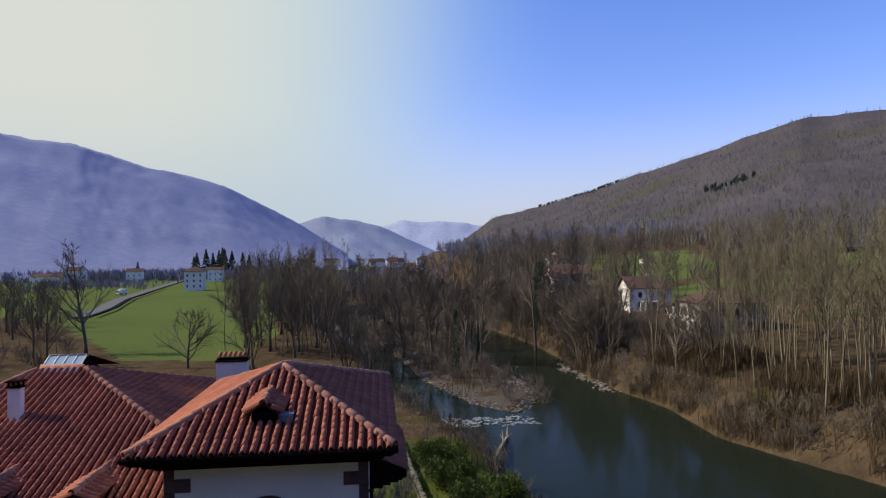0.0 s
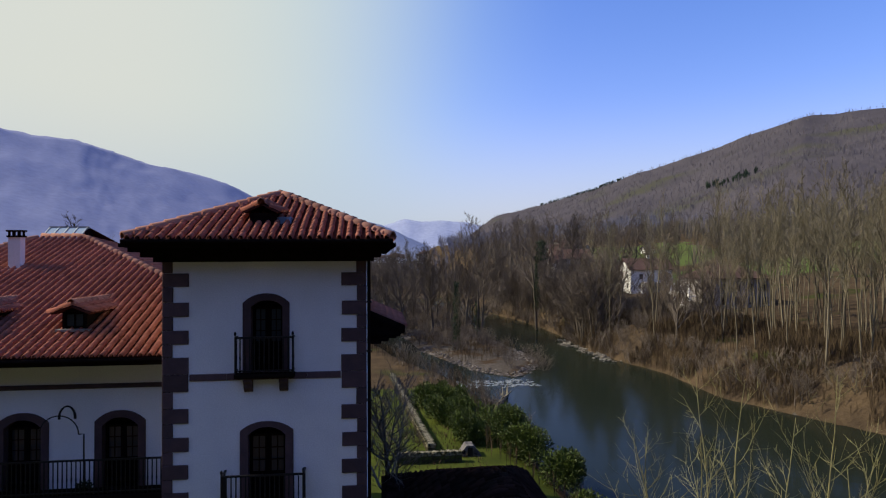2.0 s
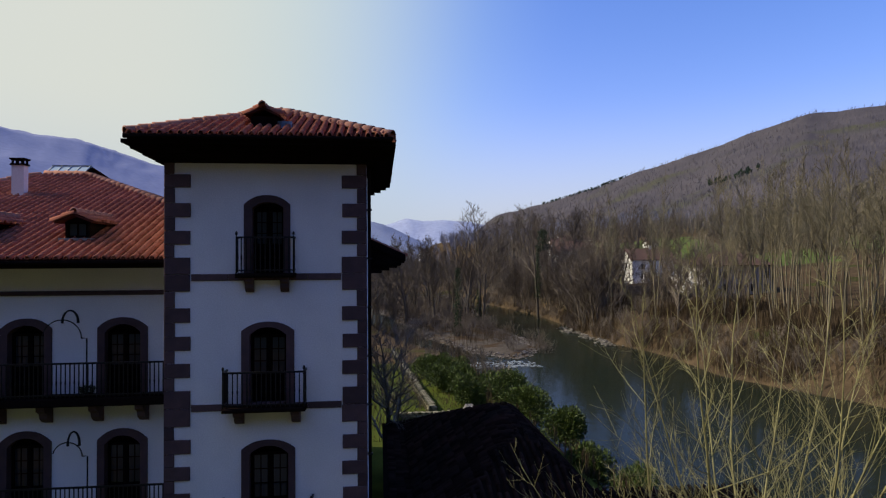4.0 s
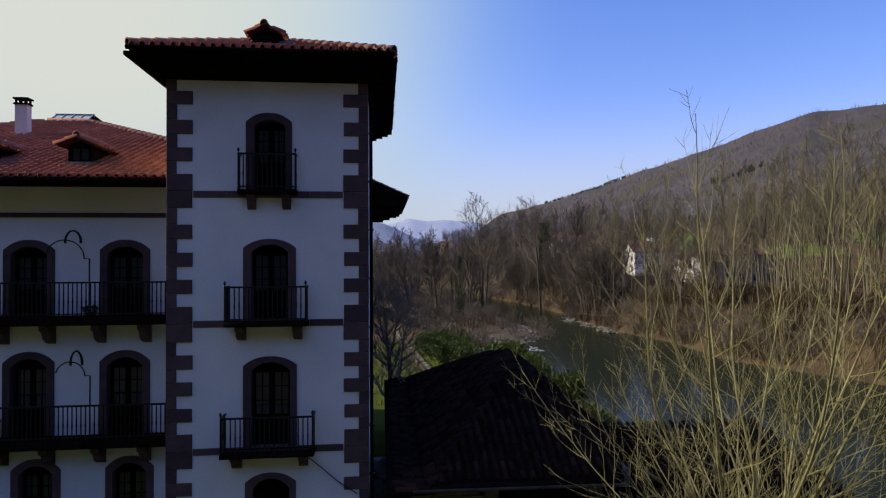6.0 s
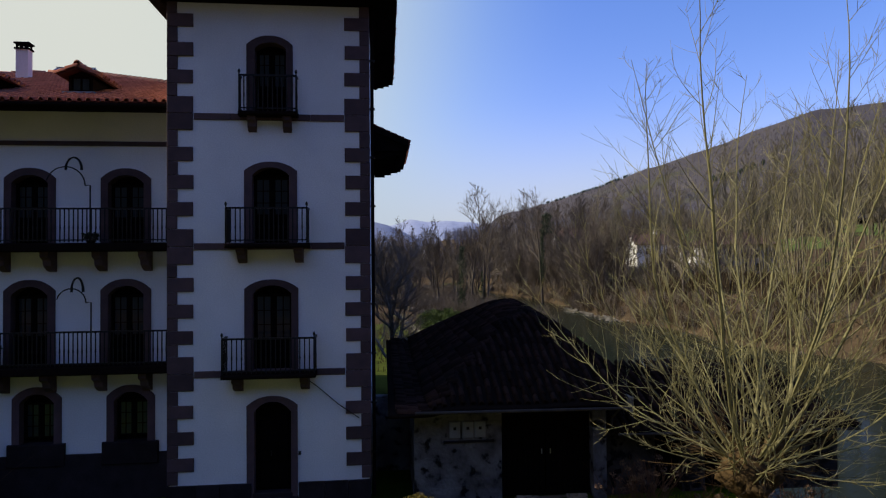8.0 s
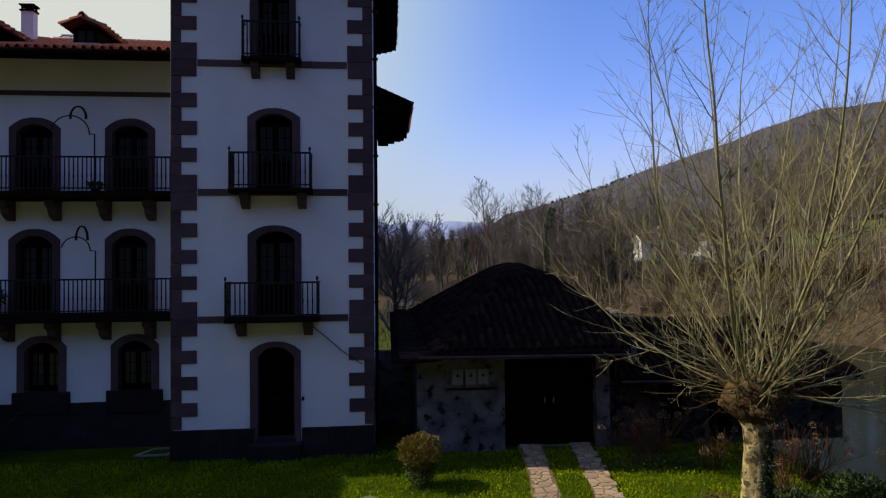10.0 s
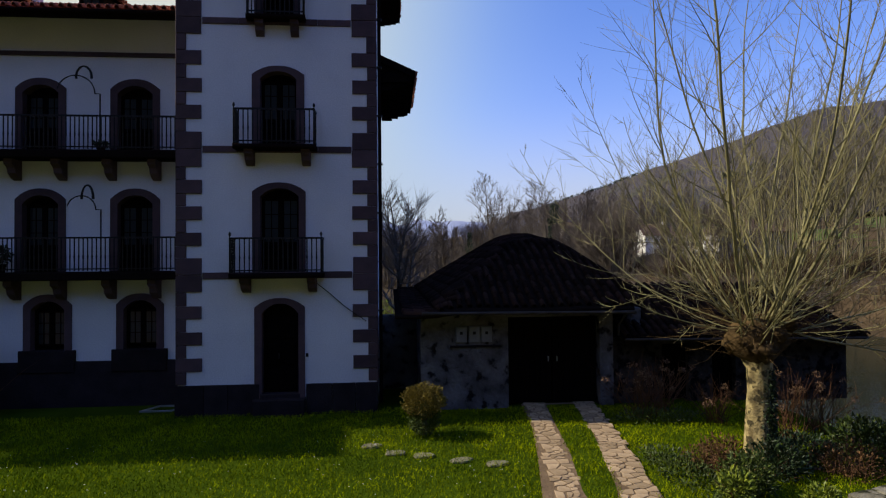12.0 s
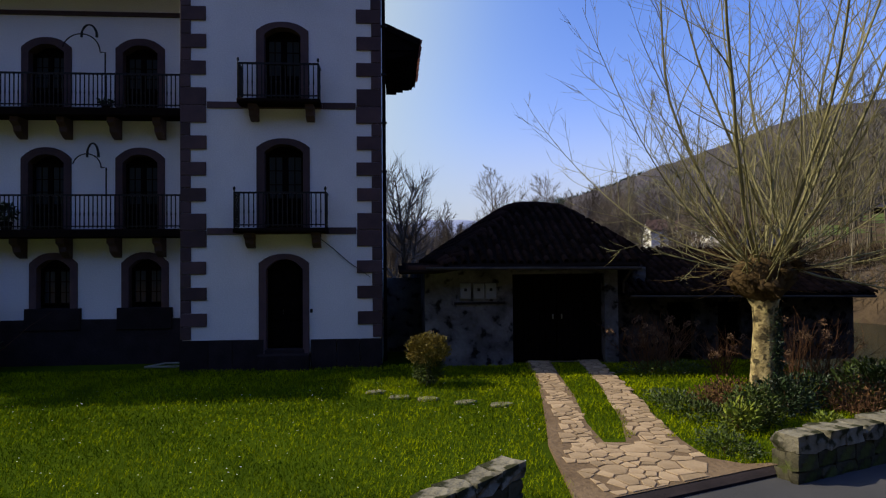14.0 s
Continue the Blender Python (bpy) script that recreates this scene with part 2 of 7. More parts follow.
# ---- building helpers ----
class Geo:
    """Points and faces gathered for one mesh."""

    def __init__(self):
        self.v, self.f = [], []

    def add(self, pts, faces):
        n = len(self.v)
        self.v.extend([tuple(p) for p in pts])
        self.f.extend([tuple(i + n for i in f) for f in faces])
        return self

    def box(self, x0, x1, y0, y1, z0, z1, m=None, taper=0.0):
        a, b = (x1 - x0) * taper / 2, (y1 - y0) * taper / 2
        p = [Vector(q) for q in ((x0, y0, z0), (x1, y0, z0), (x1, y1, z0), (x0, y1, z0),
                                 (x0 + a, y0 + b, z1), (x1 - a, y0 + b, z1), (x1 - a, y1 - b, z1), (x0 + a, y1 - b, z1))]
        if m:
            p = [m @ q for q in p]
        return self.add(p, ((0, 3, 2, 1), (4, 5, 6, 7), (0, 1, 5, 4), (1, 2, 6, 5), (2, 3, 7, 6), (3, 0, 4, 7)))

    def stone(self, x0, x1, y0, y1, z0, z1, c=0.012):
        """A box with chamfered edges towards -y."""
        p = [(x0, y1, z0), (x1, y1, z0), (x1, y1, z1), (x0, y1, z1),
             (x0, y0 + c, z0), (x1, y0 + c, z0), (x1, y0 + c, z1), (x0, y0 + c, z1),
             (x0 + c, y0, z0 + c), (x1 - c, y0, z0 + c), (x1 - c, y0, z1 - c), (x0 + c, y0, z1 - c)]
        f = [(0, 1, 2, 3)[::-1]]
        for i in range(4):
            j = (i + 1) % 4
            f += [(i, 4 + i, 4 + j, j)[::-1], (4 + i, 8 + i, 8 + j, 4 + j)[::-1]]
        return self.add(p, f + [(8, 9, 10, 11)])

    def prism(self, poly, y0, y1):
        """A polygon in x, z drawn out from y0 to y1."""
        n = len(poly)
        p = [(x, y0, z) for x, z in poly] + [(x, y1, z) for x, z in poly]
        f = [tuple(range(n)), tuple(range(2 * n - 1, n - 1, -1))]
        f += [(i, n + i, n + (i + 1) % n, (i + 1) % n) for i in range(n)]
        return self.add(p, f)

    def tube(self, pts, radii, n=5, cap=True):
        """A tapered tube along points."""
        pts = [Vector(p) for p in pts]
        ring, faces = [], []
        up = Vector((0.31, 0.52, 0.79))
        for i, p in enumerate(pts):
            d = (pts[min(i + 1, len(pts) - 1)] - pts[max(i - 1, 0)]).normalized()
            a = d.cross(up)
            if a.length < 1e-3:
                a = d.cross(Vector((1, 0, 0)))
            a.normalize()
            b = d.cross(a)
            for k in range(n):
                w = 2 * math.pi * k / n
                ring.append(p + (a * math.cos(w) + b * math.sin(w)) * radii[i])
        for i in range(len(pts) - 1):
            for k in range(n):
                j = (k + 1) % n
                faces.append((i * n + k, i * n + j, (i + 1) * n + j, (i + 1) * n + k))
        if cap:
            faces.append(tuple(range(n))[::-1])
            faces.append(tuple(range((len(pts) - 1) * n, len(pts) * n)))
        return self.add(ring, faces)

    def weld(self):
        """Joins points that meet and drops the faces hidden between pieces."""
        index, order, points = {}, [], []
        for p in self.v:
            k = tuple(round(c, 4) for c in p)
            if k not in index:
                index[k] = len(points)
                points.append(p)
            order.append(index[k])
        count = {}
        for f in self.f:
            g = tuple(order[i] for i in f)
            if len(set(g)) == len(g):
                count.setdefault(frozenset(g), []).append(g)
        self.v, self.f = points, [g[0] for g in count.values() if len(g) == 1]
        return self

    def spike(self, p, q, r):
        """A thin three-sided twig from p to its tip q."""
        d = (q - p).normalized()
        a = d.cross(Vector((0.31, 0.52, 0.79))).normalized()
        b = d.cross(a)
        n = len(self.v)
        self.v.extend([p + a * r, p - a * r * 0.5 + b * r * 0.87, p - a * r * 0.5 - b * r * 0.87, q])
        self.f.extend([(n, n + 1, n + 3), (n + 1, n + 2, n + 3), (n + 2, n, n + 3)])

    def mesh(self, name, mat, smooth=False):
        me = bpy.data.meshes.new(name)
        me.from_pydata(self.v, [], self.f)
        if mat:
            me.materials.append(mat)
        if smooth:
            me.polygons.foreach_set("use_smooth", [True] * len(me.polygons))
        me.update()
        return me


def part(name, geo, mat, parent, label="", smooth=False, at=None):
    """One mesh object under a thing or a part."""
    me = geo if isinstance(geo, bpy.types.Mesh) else geo.mesh(name, mat, smooth)
    ob = new(name, me)
    ob.parent = parent
    if at is not None:
        ob.matrix_basis = at
    if label:
        ob["label"] = label
    return ob


def thing(name, label, category, group="", kind="", geo=None, mat=None, smooth=False, at=None):
    ob = new(name, geo.mesh(name, mat, smooth) if geo else None)
    if at is not None:
        ob.matrix_basis = at
    return tagged(ob, label, category, group, kind)


def arch(x0, x1, zs, zc, n=9):
    """Points of a low arch from left springing to right springing."""
    c, r = (x0 + x1) / 2, (x1 - x0) / 2
    us = [-1 + 2 * i / (n - 1) for i in range(n)]
    return [(c + r * u, zs + (zc - zs) * (1 - abs(u) ** 2.4)) for u in us]


def wall_band(geo, x0, x1, z0, z1, y0, y1, holes):
    """A band of wall with arched holes (xa, xb, za, springing, crown) from left to right."""
    x = x0
    for xa, xb, za, zs, zc in holes:
        geo.box(x, xa, y0, y1, z0, z1)
        if za > z0:
            geo.box(xa, xb, y0, y1, z0, za)
        top = arch(xa, xb, zs, zc)
        for (ax, az), (bx, bz) in zip(top, top[1:]):
            geo.prism([(ax, az), (bx, bz), (bx, z1), (ax, z1)], y0, y1)
        x = xb
    geo.box(x, x1, y0, y1, z0, z1)
    return geo


def surround(xo0, xo1, xi0, xi1, z0, zso, zco, zsi, zci, y0, y1):
    """A stone frame round an arched opening, open below."""
    outer = [(xo0, z0)] + arch(xo0, xo1, zso, zco, 11) + [(xo1, z0)]
    inner = [(xi0, z0)] + arch(xi0, xi1, zsi, zci, 11) + [(xi1, z0)]
    g = Geo()
    for i in range(len(outer) - 1):
        g.prism([outer[i], outer[i + 1], inner[i + 1], inner[i]], y0, y1)
    return g.weld()


def merged(name, pieces, mat=None, smooth=False):
    """One mesh out of many placed copies of meshes."""
    cache, mats = {}, []
    co_all, loops_all, totals_all, slots_all, n = [], [], [], [], 0
    for me, m in pieces:
        if me.name not in cache:
            co = np.empty(len(me.vertices) * 3)
            me.vertices.foreach_get("co", co)
            loops = np.empty(len(me.loops), np.int32)
            me.loops.foreach_get("vertex_index", loops)
            totals = np.empty(len(me.polygons), np.int32)
            me.polygons.foreach_get("loop_total", totals)
            own = mat or me.materials[0]
            if own not in mats:
                mats.append(own)
            cache[me.name] = (co.reshape(-1, 3), loops, totals, mats.index(own))
        co, loops, totals, slot = cache[me.name]
        a = np.array(m)
        co_all.append(co @ a[:3, :3].T + a[:3, 3])
        loops_all.append(loops + n)
        totals_all.append(totals)
        slots_all.append(np.full(len(totals), slot, np.int32))
        n += len(co)
    co, loops, totals, slots = np.concatenate(co_all), np.concatenate(loops_all), np.concatenate(totals_all), np.concatenate(slots_all)
    out = bpy.data.meshes.new(name)
    out.vertices.add(len(co))
    out.vertices.foreach_set("co", co.ravel())
    out.loops.add(len(loops))
    out.loops.foreach_set("vertex_index", loops)
    out.polygons.add(len(totals))
    out.polygons.foreach_set("loop_start", np.concatenate([[0], np.cumsum(totals)[:-1]]).astype(np.int32))
    for m in mats:
        out.materials.append(m)
    out.polygons.foreach_set("material_index", slots)
    out.polygons.foreach_set("use_smooth", np.full(len(totals), smooth))
    out.update(calc_edges=True)
    return out


# ---- ground, river, hills ----
WATER_Z = -4.2
RIVER = [(30, -160), (24, -60), (22, -20), (20.5, 5), (19.6, 24), (19.2, 36), (18.8, 49), (17.0, 58), (14.2, 64), (11.2, 75), (7.6, 93), (1.6, 130), (-5, 158), (-14, 185), (-10, 230),
         (10, 270), (40, 262), (38, 225), (40, 190), (45, 160), (47, 140), (47, 116), (45, 100), (46.5, 86), (49.5, 73), (48.5, 57), (52, 48), (60, 30), (68, 0), (78, -60), (90, -160)]
ISLAND = [(35.5, 84), (28, 71), (23, 72), (18.5, 78), (14.5, 90), (11.5, 101), (8.5, 124), (3.5, 155), (-3, 190), (6, 225), (26, 232), (33, 195), (36, 165), (32, 146), (30.5, 123), (33.5, 108), (35, 95)]


def polygon_distance(px, py, poly):
    """Signed distance to a polygon, negative inside."""
    best = np.full(px.shape, 1e18)
    inside = np.zeros(px.shape, bool)
    for (ax, ay), (bx, by) in zip(poly, poly[1:] + poly[:1]):
        dx, dy = bx - ax, by - ay
        k = np.clip(((px - ax) * dx + (py - ay) * dy) / (dx * dx + dy * dy), 0, 1)
        best = np.minimum(best, (px - ax - k * dx) ** 2 + (py - ay - k * dy) ** 2)
        cross = (ay > py) != (by > py)
        with np.errstate(divide="ignore", invalid="ignore"):
            inside ^= cross & (px < (bx - ax) * (py - ay) / (by - ay if by != ay else 1e-9) + ax)
    return np.sqrt(best) * np.where(inside, -1, 1)


def smooth_step(a, b, x):
    k = np.clip((x - a) / (b - a), 0, 1)
    return k * k * (3 - 2 * k)


def waves(x, y, size, seed):
    """A smooth uneven field between about -1 and 1."""
    r = np.random.RandomState(seed)
    out = 0
    for i in range(5):
        a, p = r.uniform(0, 6.28), r.uniform(0, 6.28, 2)
        s = size * r.uniform(0.5, 1.3)
        out = out + np.sin((x * math.cos(a) + y * math.sin(a)) / s + p[0]) * np.cos((x * math.sin(a) - y * math.cos(a)) / s * 0.7 + p[1])
    return out / 3


def ground_height(x, y):
    x, y = np.asarray(x, float), np.asarray(y, float)
    land = np.full(x.shape, -0.25)
    east = smooth_step(44, 60, x - 0.0 * y)
    rise = 1.5 + 0.07 * np.maximum(x - 55, 0) + 0.06 * np.maximum(y - 130, 0) * smooth_step(44, 62, x) * smooth_step(900, 500, y)
    rise = np.minimum(rise + 0.0002 * np.maximum(x - 60, 0) ** 2, 55)
    land = land * (1 - east) + rise * east
    land = land + waves(x, y, 9, 3) * 0.25 * smooth_step(26, 46, np.hypot(x - 5, y + 4))
    d = polygon_distance(x, y, RIVER)
    bank = smooth_step(-2.5, 5.0, d)
    low = -5.6 + 0 * x
    out = low * (1 - bank) + land * bank
    isle = polygon_distance(x, y, ISLAND)
    shoal = WATER_Z - 1.2 + 1.75 * smooth_step(2.0, -5.0, isle) + waves(x, y, 2.5, 5) * 0.12
    return np.where(d < 2.0, np.maximum(out, np.where(isle < 2.0, shoal, -9)), out)


def stretched(a, b, step, far, growth=1.16):
    mid = list(np.arange(a, b + step / 2, step))
    s, lo, hi = step, [a], [b]
    while hi[-1] < far:
        s *= growth
        hi.append(hi[-1] + s)
        lo.append(lo[-1] - s)
    return np.array(lo[:0:-1] + mid + hi[1:])


def sheet(name, xs, ys, height, mat, smooth=True, mats=None, pick=None):
    gx, gy = np.meshgrid(xs, ys)
    gz = height(gx, gy)
    pts = np.stack([gx.ravel(), gy.ravel(), gz.ravel()], 1)
    nx, ny = len(xs), len(ys)
    i = (np.arange(ny - 1)[:, None] * nx + np.arange(nx - 1)[None, :]).ravel()
    faces = np.stack([i, i + 1, i + nx + 1, i + nx], 1)
    me = bpy.data.meshes.new(name)
    me.from_pydata(pts.tolist(), [], faces.tolist())
    for m in mats or [mat]:
        me.materials.append(m)
    if pick is not None:
        cx, cy = pts[faces].mean(1)[:, 0], pts[faces].mean(1)[:, 1]
        me.polygons.foreach_set("material_index", pick(cx, cy).astype(int))
    me.polygons.foreach_set("use_smooth", [smooth] * len(faces))
    me.update()
    return new(name, me)


def meadow_material():
    """Bright spring pasture with browner patches."""
    return material("pasture", (0.100, 0.127, 0.040), (0.074, 0.100, 0.034), 0.02, 10, 1.0, 0.5, 1.5,
                    spots=(0.10, 0.095, 0.035), spot_scale=0.012, spot_cut=0.62)


MEADOW = meadow_material()
WOODS_FLOOR = material("leaf_litter", (0.108, 0.076, 0.046), (0.046, 0.034, 0.024), 0.35, 12, 1.0, 1.0, 2.2,
                       spots=(0.050, 0.055, 0.020), spot_scale=0.10, spot_cut=0.60)
ROUGH_GRASS = material("rough_garden_grass", (0.082, 0.100, 0.020), (0.040, 0.052, 0.014), 0.5, 10, 1.0, 0.8, 8)


FIELDS = [[(-20, 104), (-44, 108), (-95, 190), (-128, 220), (-300, 300), (-300, 440), (-150, 425), (-60, 400), (-30, 250)],
          [(84, 200), (122, 196), (150, 225), (170, 300), (120, 330), (95, 290)],
          [(92, 152), (140, 150), (160, 190), (125, 190), (90, 175)], [(150, 130), (230, 140), (260, 220), (180, 210)]]


def ground_pick(x, y):
    """0 pasture, 1 woods floor, 2 river bed and shingle, 3 turf, 4 rough grass."""
    d = polygon_distance(x, y, RIVER)
    out = np.ones(x.shape)
    for f in FIELDS:
        out[polygon_distance(x, y, f) < 3 * waves(x, y, 15, 4)] = 0
    out[(np.abs(x) < 60) & (x < 24) & (y < 48) & (y > -13) & (d > 3)] = 3
    out[(out == 3) & (y > 9)] = 4
    out[(out == 1) & (y > 400) & (x < 0)] = 0
    out[d < -1.0] = 2
    isle = polygon_distance(x, y, ISLAND)
    out[(isle < -3.5) & (y > 96) & (waves(x, y, 7, 21) < -0.15)] = 1
    return out


ground = sheet("ground", stretched(-60, 130, 2.0, 4200), stretched(-40, 240, 2.0, 4200), ground_height, None,
               mats=[MEADOW, WOODS_FLOOR, GRAVEL, LAWN, ROUGH_GRASS], pick=ground_pick)
tagged(ground, "green valley floor with pasture and leaf-strewn banks", "ground", kind="structure")

WATER = bpy.data.materials.new("river_water")
WATER.use_nodes = True
b = WATER.node_tree.nodes["Principled BSDF"]
b.inputs["Base Color"].default_value = (0.012, 0.017, 0.0115, 1)
b.inputs["Roughness"].default_value = 0.12
b.inputs["IOR"].default_value = 1.33
b.inputs["Specular IOR Level"].default_value = 0.07
nt = WATER.node_tree
w_tex, w_noise, w_bump = nt.nodes.new("ShaderNodeTexCoord"), nt.nodes.new("ShaderNodeTexNoise"), nt.nodes.new("ShaderNodeBump")
w_noise.inputs["Scale"].default_value, w_noise.inputs["Detail"].default_value = 0.9, 6
w_bump.inputs["Strength"].default_value, w_bump.inputs["Distance"].default_value = 0.14, 0.10
nt.links.new(w_tex.outputs["Object"], w_noise.inputs["Vector"])
nt.links.new(w_noise.outputs["Fac"], w_bump.inputs["Height"])
nt.links.new(w_bump.outputs["Normal"], b.inputs["Normal"])
water = sheet("water", np.arange(-40, 101, 4.0), np.arange(-165, 281, 4.0), lambda x, y: WATER_Z + 0 * x, WATER)
tagged(water, "dark green river water, smooth with faint ripples", "river", kind="structure")


def hill(name, ridge, foot, mat, label, lumps=0.03, rows=26, seed=1, back=600, step=22.0, skirt=-30):
    """A hillside drawn up from a foot line to a ridge line, falling away behind."""
    ridge, foot = [Vector(p) for p in ridge], [Vector(p) for p in foot]
    def along(line, k):
        k *= len(line) - 1
        i = min(int(k), len(line) - 2)
        f = k - i
        return line[i].lerp(line[i + 1], f)
    length = sum((b - a).length for a, b in zip(ridge, ridge[1:]))
    n = max(40, int(length / step))
    pts, faces = [], []
    for j in range(rows + 6):
        for i in range(n + 1):
            a, c = along(foot, i / n), along(ridge, i / n)
            k = j / rows
            if k <= 1:
                p = a.lerp(c, k)
                p.z = a.z + (c.z - a.z) * (k ** 1.15)
            else:
                out = (c - a)
                out.z = 0
                p = c + out.normalized() * back * (k - 1) * 3
                p.z = c.z * max(0.0, 1 - (k - 1) * 3.5)
            h = (c.z - a.z) * lumps
            f = min(1, 3 * k)
            p.z += h * f * (noise.fractal(Vector((p.x, p.y, seed * 99.0)) / 140, 1.0, 2.0, 4) + 0.25 * noise.noise(Vector((p.x, p.y, 7.0)) / 14))
            pts.append(p)
    m = n + 1
    for j in range(rows + 5):
        for i in range(n):
            faces.append((j * m + i, j * m + i + 1, (j + 1) * m + i + 1, (j + 1) * m + i))
    g = Geo()
    g.add(pts, faces)
    return thing(name, label, "hill", kind="structure", geo=g, mat=mat, smooth=True)


def bearing(deg, dist, rise):
    """A point at a bearing clockwise from +y, so far off, at that angle of rise over the first eye height."""
    a = radians(deg)
    return (5.3 + dist * math.sin(a), -16.9 + dist * math.cos(a), 18.8 + dist * math.tan(radians(rise)))


HILL_WOOD = material("bare_hillside_woods", (0.090, 0.081, 0.090), (0.058, 0.053, 0.062), 0.016, 12, 1.0, 0.8, 0.22,
                     spots=(0.070, 0.069, 0.050), spot_scale=0.006, spot_cut=0.58)

RIGHT_RIDGE = [bearing(*b) for b in ((7.2, 2100, 0.9), (8.2, 1900, 1.8), (10.8, 1700, 3.7), (13.5, 1600, 4.25), (15.5, 1500, 4.75), (19.0, 1350, 5.8), (22.5, 1200, 6.82), (27.2, 1120, 8.12),
                                     (31.7, 1050, 9.6), (36.6, 1000, 10.95), (38.8, 1000, 10.75), (42.1, 960, 10.7), (50, 900, 12.0), (62, 850, 13.5), (80, 800, 14.0), (100, 800, 13.0))]
RIGHT_FOOT = [bearing(*b) for b in ((7.5, 900, -0.6), (9, 800, -0.5), (11, 700, -0.4), (13.5, 600, -0.3), (15.5, 540, -0.2), (19, 470, -0.2), (22.5, 420, 0), (27.2, 380, 0.3),
                                    (31.7, 340, 0.5), (36.6, 310, 0.6), (38.8, 300, 0.6), (42.1, 290, 0.7), (50, 280, 0.5), (62, 270, 0.2), (80, 260, 0), (100, 260, 0))]
hill("hill_right", RIGHT_RIDGE, RIGHT_FOOT, HILL_WOOD, "long hillside of bare brown winter woods", 0.035, 60, 1, step=14.0)
LEFT_RIDGE = [bearing(*b) for b in ((-110, 1500, 10), (-80, 1400, 11), (-60, 1400, 11.2), (-45, 1450, 10.6), (-36, 1500, 10.1), (-29.5, 1550, 9.75), (-24.5, 1600, 9.4), (-22, 1650, 8.65), (-18, 1700, 7.8), (-13.2, 1800, 6.5),
                                    (-9.8, 1900, 4.85), (-6.8, 2000, 3.3), (-4.0, 2050, 1.5), (-2.5, 2050, 0.5))]
LEFT_FOOT = [bearing(*b) for b in ((-110, 800, -1), (-80, 850, -1), (-60, 900, -1), (-45, 740, -1.4), (-36, 740, -1.4), (-29.5, 740, -1.4), (-24.5, 780, -1.3), (-22, 800, -1.3), (-18, 840, -1.2), (-13.2, 900, -1.1),
                                   (-9.8, 960, -1.1), (-6.8, 1040, -1.0), (-4.0, 1120, -0.9), (-2.5, 1180, -0.9))]
# blue of distance: the haze is painted into this hill's base colour
HILL_HAZE_BLUE = material("haze_tinted_hillside_woods", (0.222, 0.242, 0.365), (0.196, 0.214, 0.328), 0.006, 12, 1.0, 0.10, 0.10)
hill("backdrop_hill_left", LEFT_RIDGE, LEFT_FOOT, HILL_HAZE_BLUE, "distant wooded hill, blue haze put into its colour", 0.035, 30, 2)
MID_RIDGE = [bearing(*b) for b in ((-9, 2700, 2.6), (-6.3, 2700, 3.5), (-4.6, 2700, 4.0), (-2.6, 2700, 3.85), (0.2, 2700, 3.1), (3.0, 2700, 1.9), (5.5, 2700, 0.8))]
MID_FOOT = [bearing(b, 2100, -0.5) for b in (-9, -6.3, -4.6, -2.6, 0.2, 3.0, 5.5)]
# paler again, with more haze in the base colour
HILL_HAZE_PALE = material("haze_tinted_pale_hills", (0.215, 0.245, 0.345), (0.18, 0.205, 0.30), 0.006, 8, 1.0, 0.4, 0.08)
hill("backdrop_hill_middle", MID_RIDGE, MID_FOOT, HILL_HAZE_PALE, "pale hill at the valley's end, haze put into its colour", 0.06, 16, 3)
FAR_RIDGE = [bearing(*b) for b in ((-2, 3600, 2.2), (0.5, 3600, 3.0), (2.6, 3600, 3.55), (4.2, 3600, 3.45), (6.5, 3600, 3.5), (9, 3600, 3.2), (12, 3600, 3.0))]
FAR_FOOT = [bearing(b, 3000, -0.4) for b in (-2, 0.5, 2.6, 4.2, 6.5, 9, 12)]
# farthest and palest, its colour mostly painted haze
HILL_HAZE_FAINT = material("haze_tinted_mountain", (0.31, 0.345, 0.475), (0.29, 0.325, 0.455), 0.003, 8, 1.0, 0.0, 0.05)
hill("backdrop_mountain", FAR_RIDGE, FAR_FOOT, HILL_HAZE_FAINT, "mountain far up the valley, faint blue haze put into its colour", 0.06, 14, 4)
# added slope, never in view: holds sky light off the house front
SKY_BLOCKER = material("dark_sky_blocker", (0.030, 0.035, 0.035), (0.018, 0.021, 0.022), 0.05, 8, 1.0, 0.5, 0.4)
BLOCKER_RIDGE = [bearing(*b) for b in ((100, 700, 13), (115, 400, 24), (130, 300, 24), (160, 260, 27), (190, 260, 27), (215, 300, 29), (235, 400, 30), (252, 700, 24))]
BLOCKER_FOOT = [bearing(*b) for b in ((100, 300, -4), (115, 120, -9), (130, 60, -18), (160, 42, -25), (190, 42, -25), (215, 60, -18), (235, 120, -9), (252, 420, -3))]
hill("hill_behind", BLOCKER_RIDGE, BLOCKER_FOOT, SKY_BLOCKER, "unseen dark slope added behind the camera to block sky light", 0.05, 20, 5)


# ---- manor house: corner tower, main wing, rear wing ----
TX0, TX1, TY1 = -0.26, 5.01, 7.9
house = thing("manor_house", "white manor with red sandstone quoins, iron balconies and terracotta hipped roofs", "house")


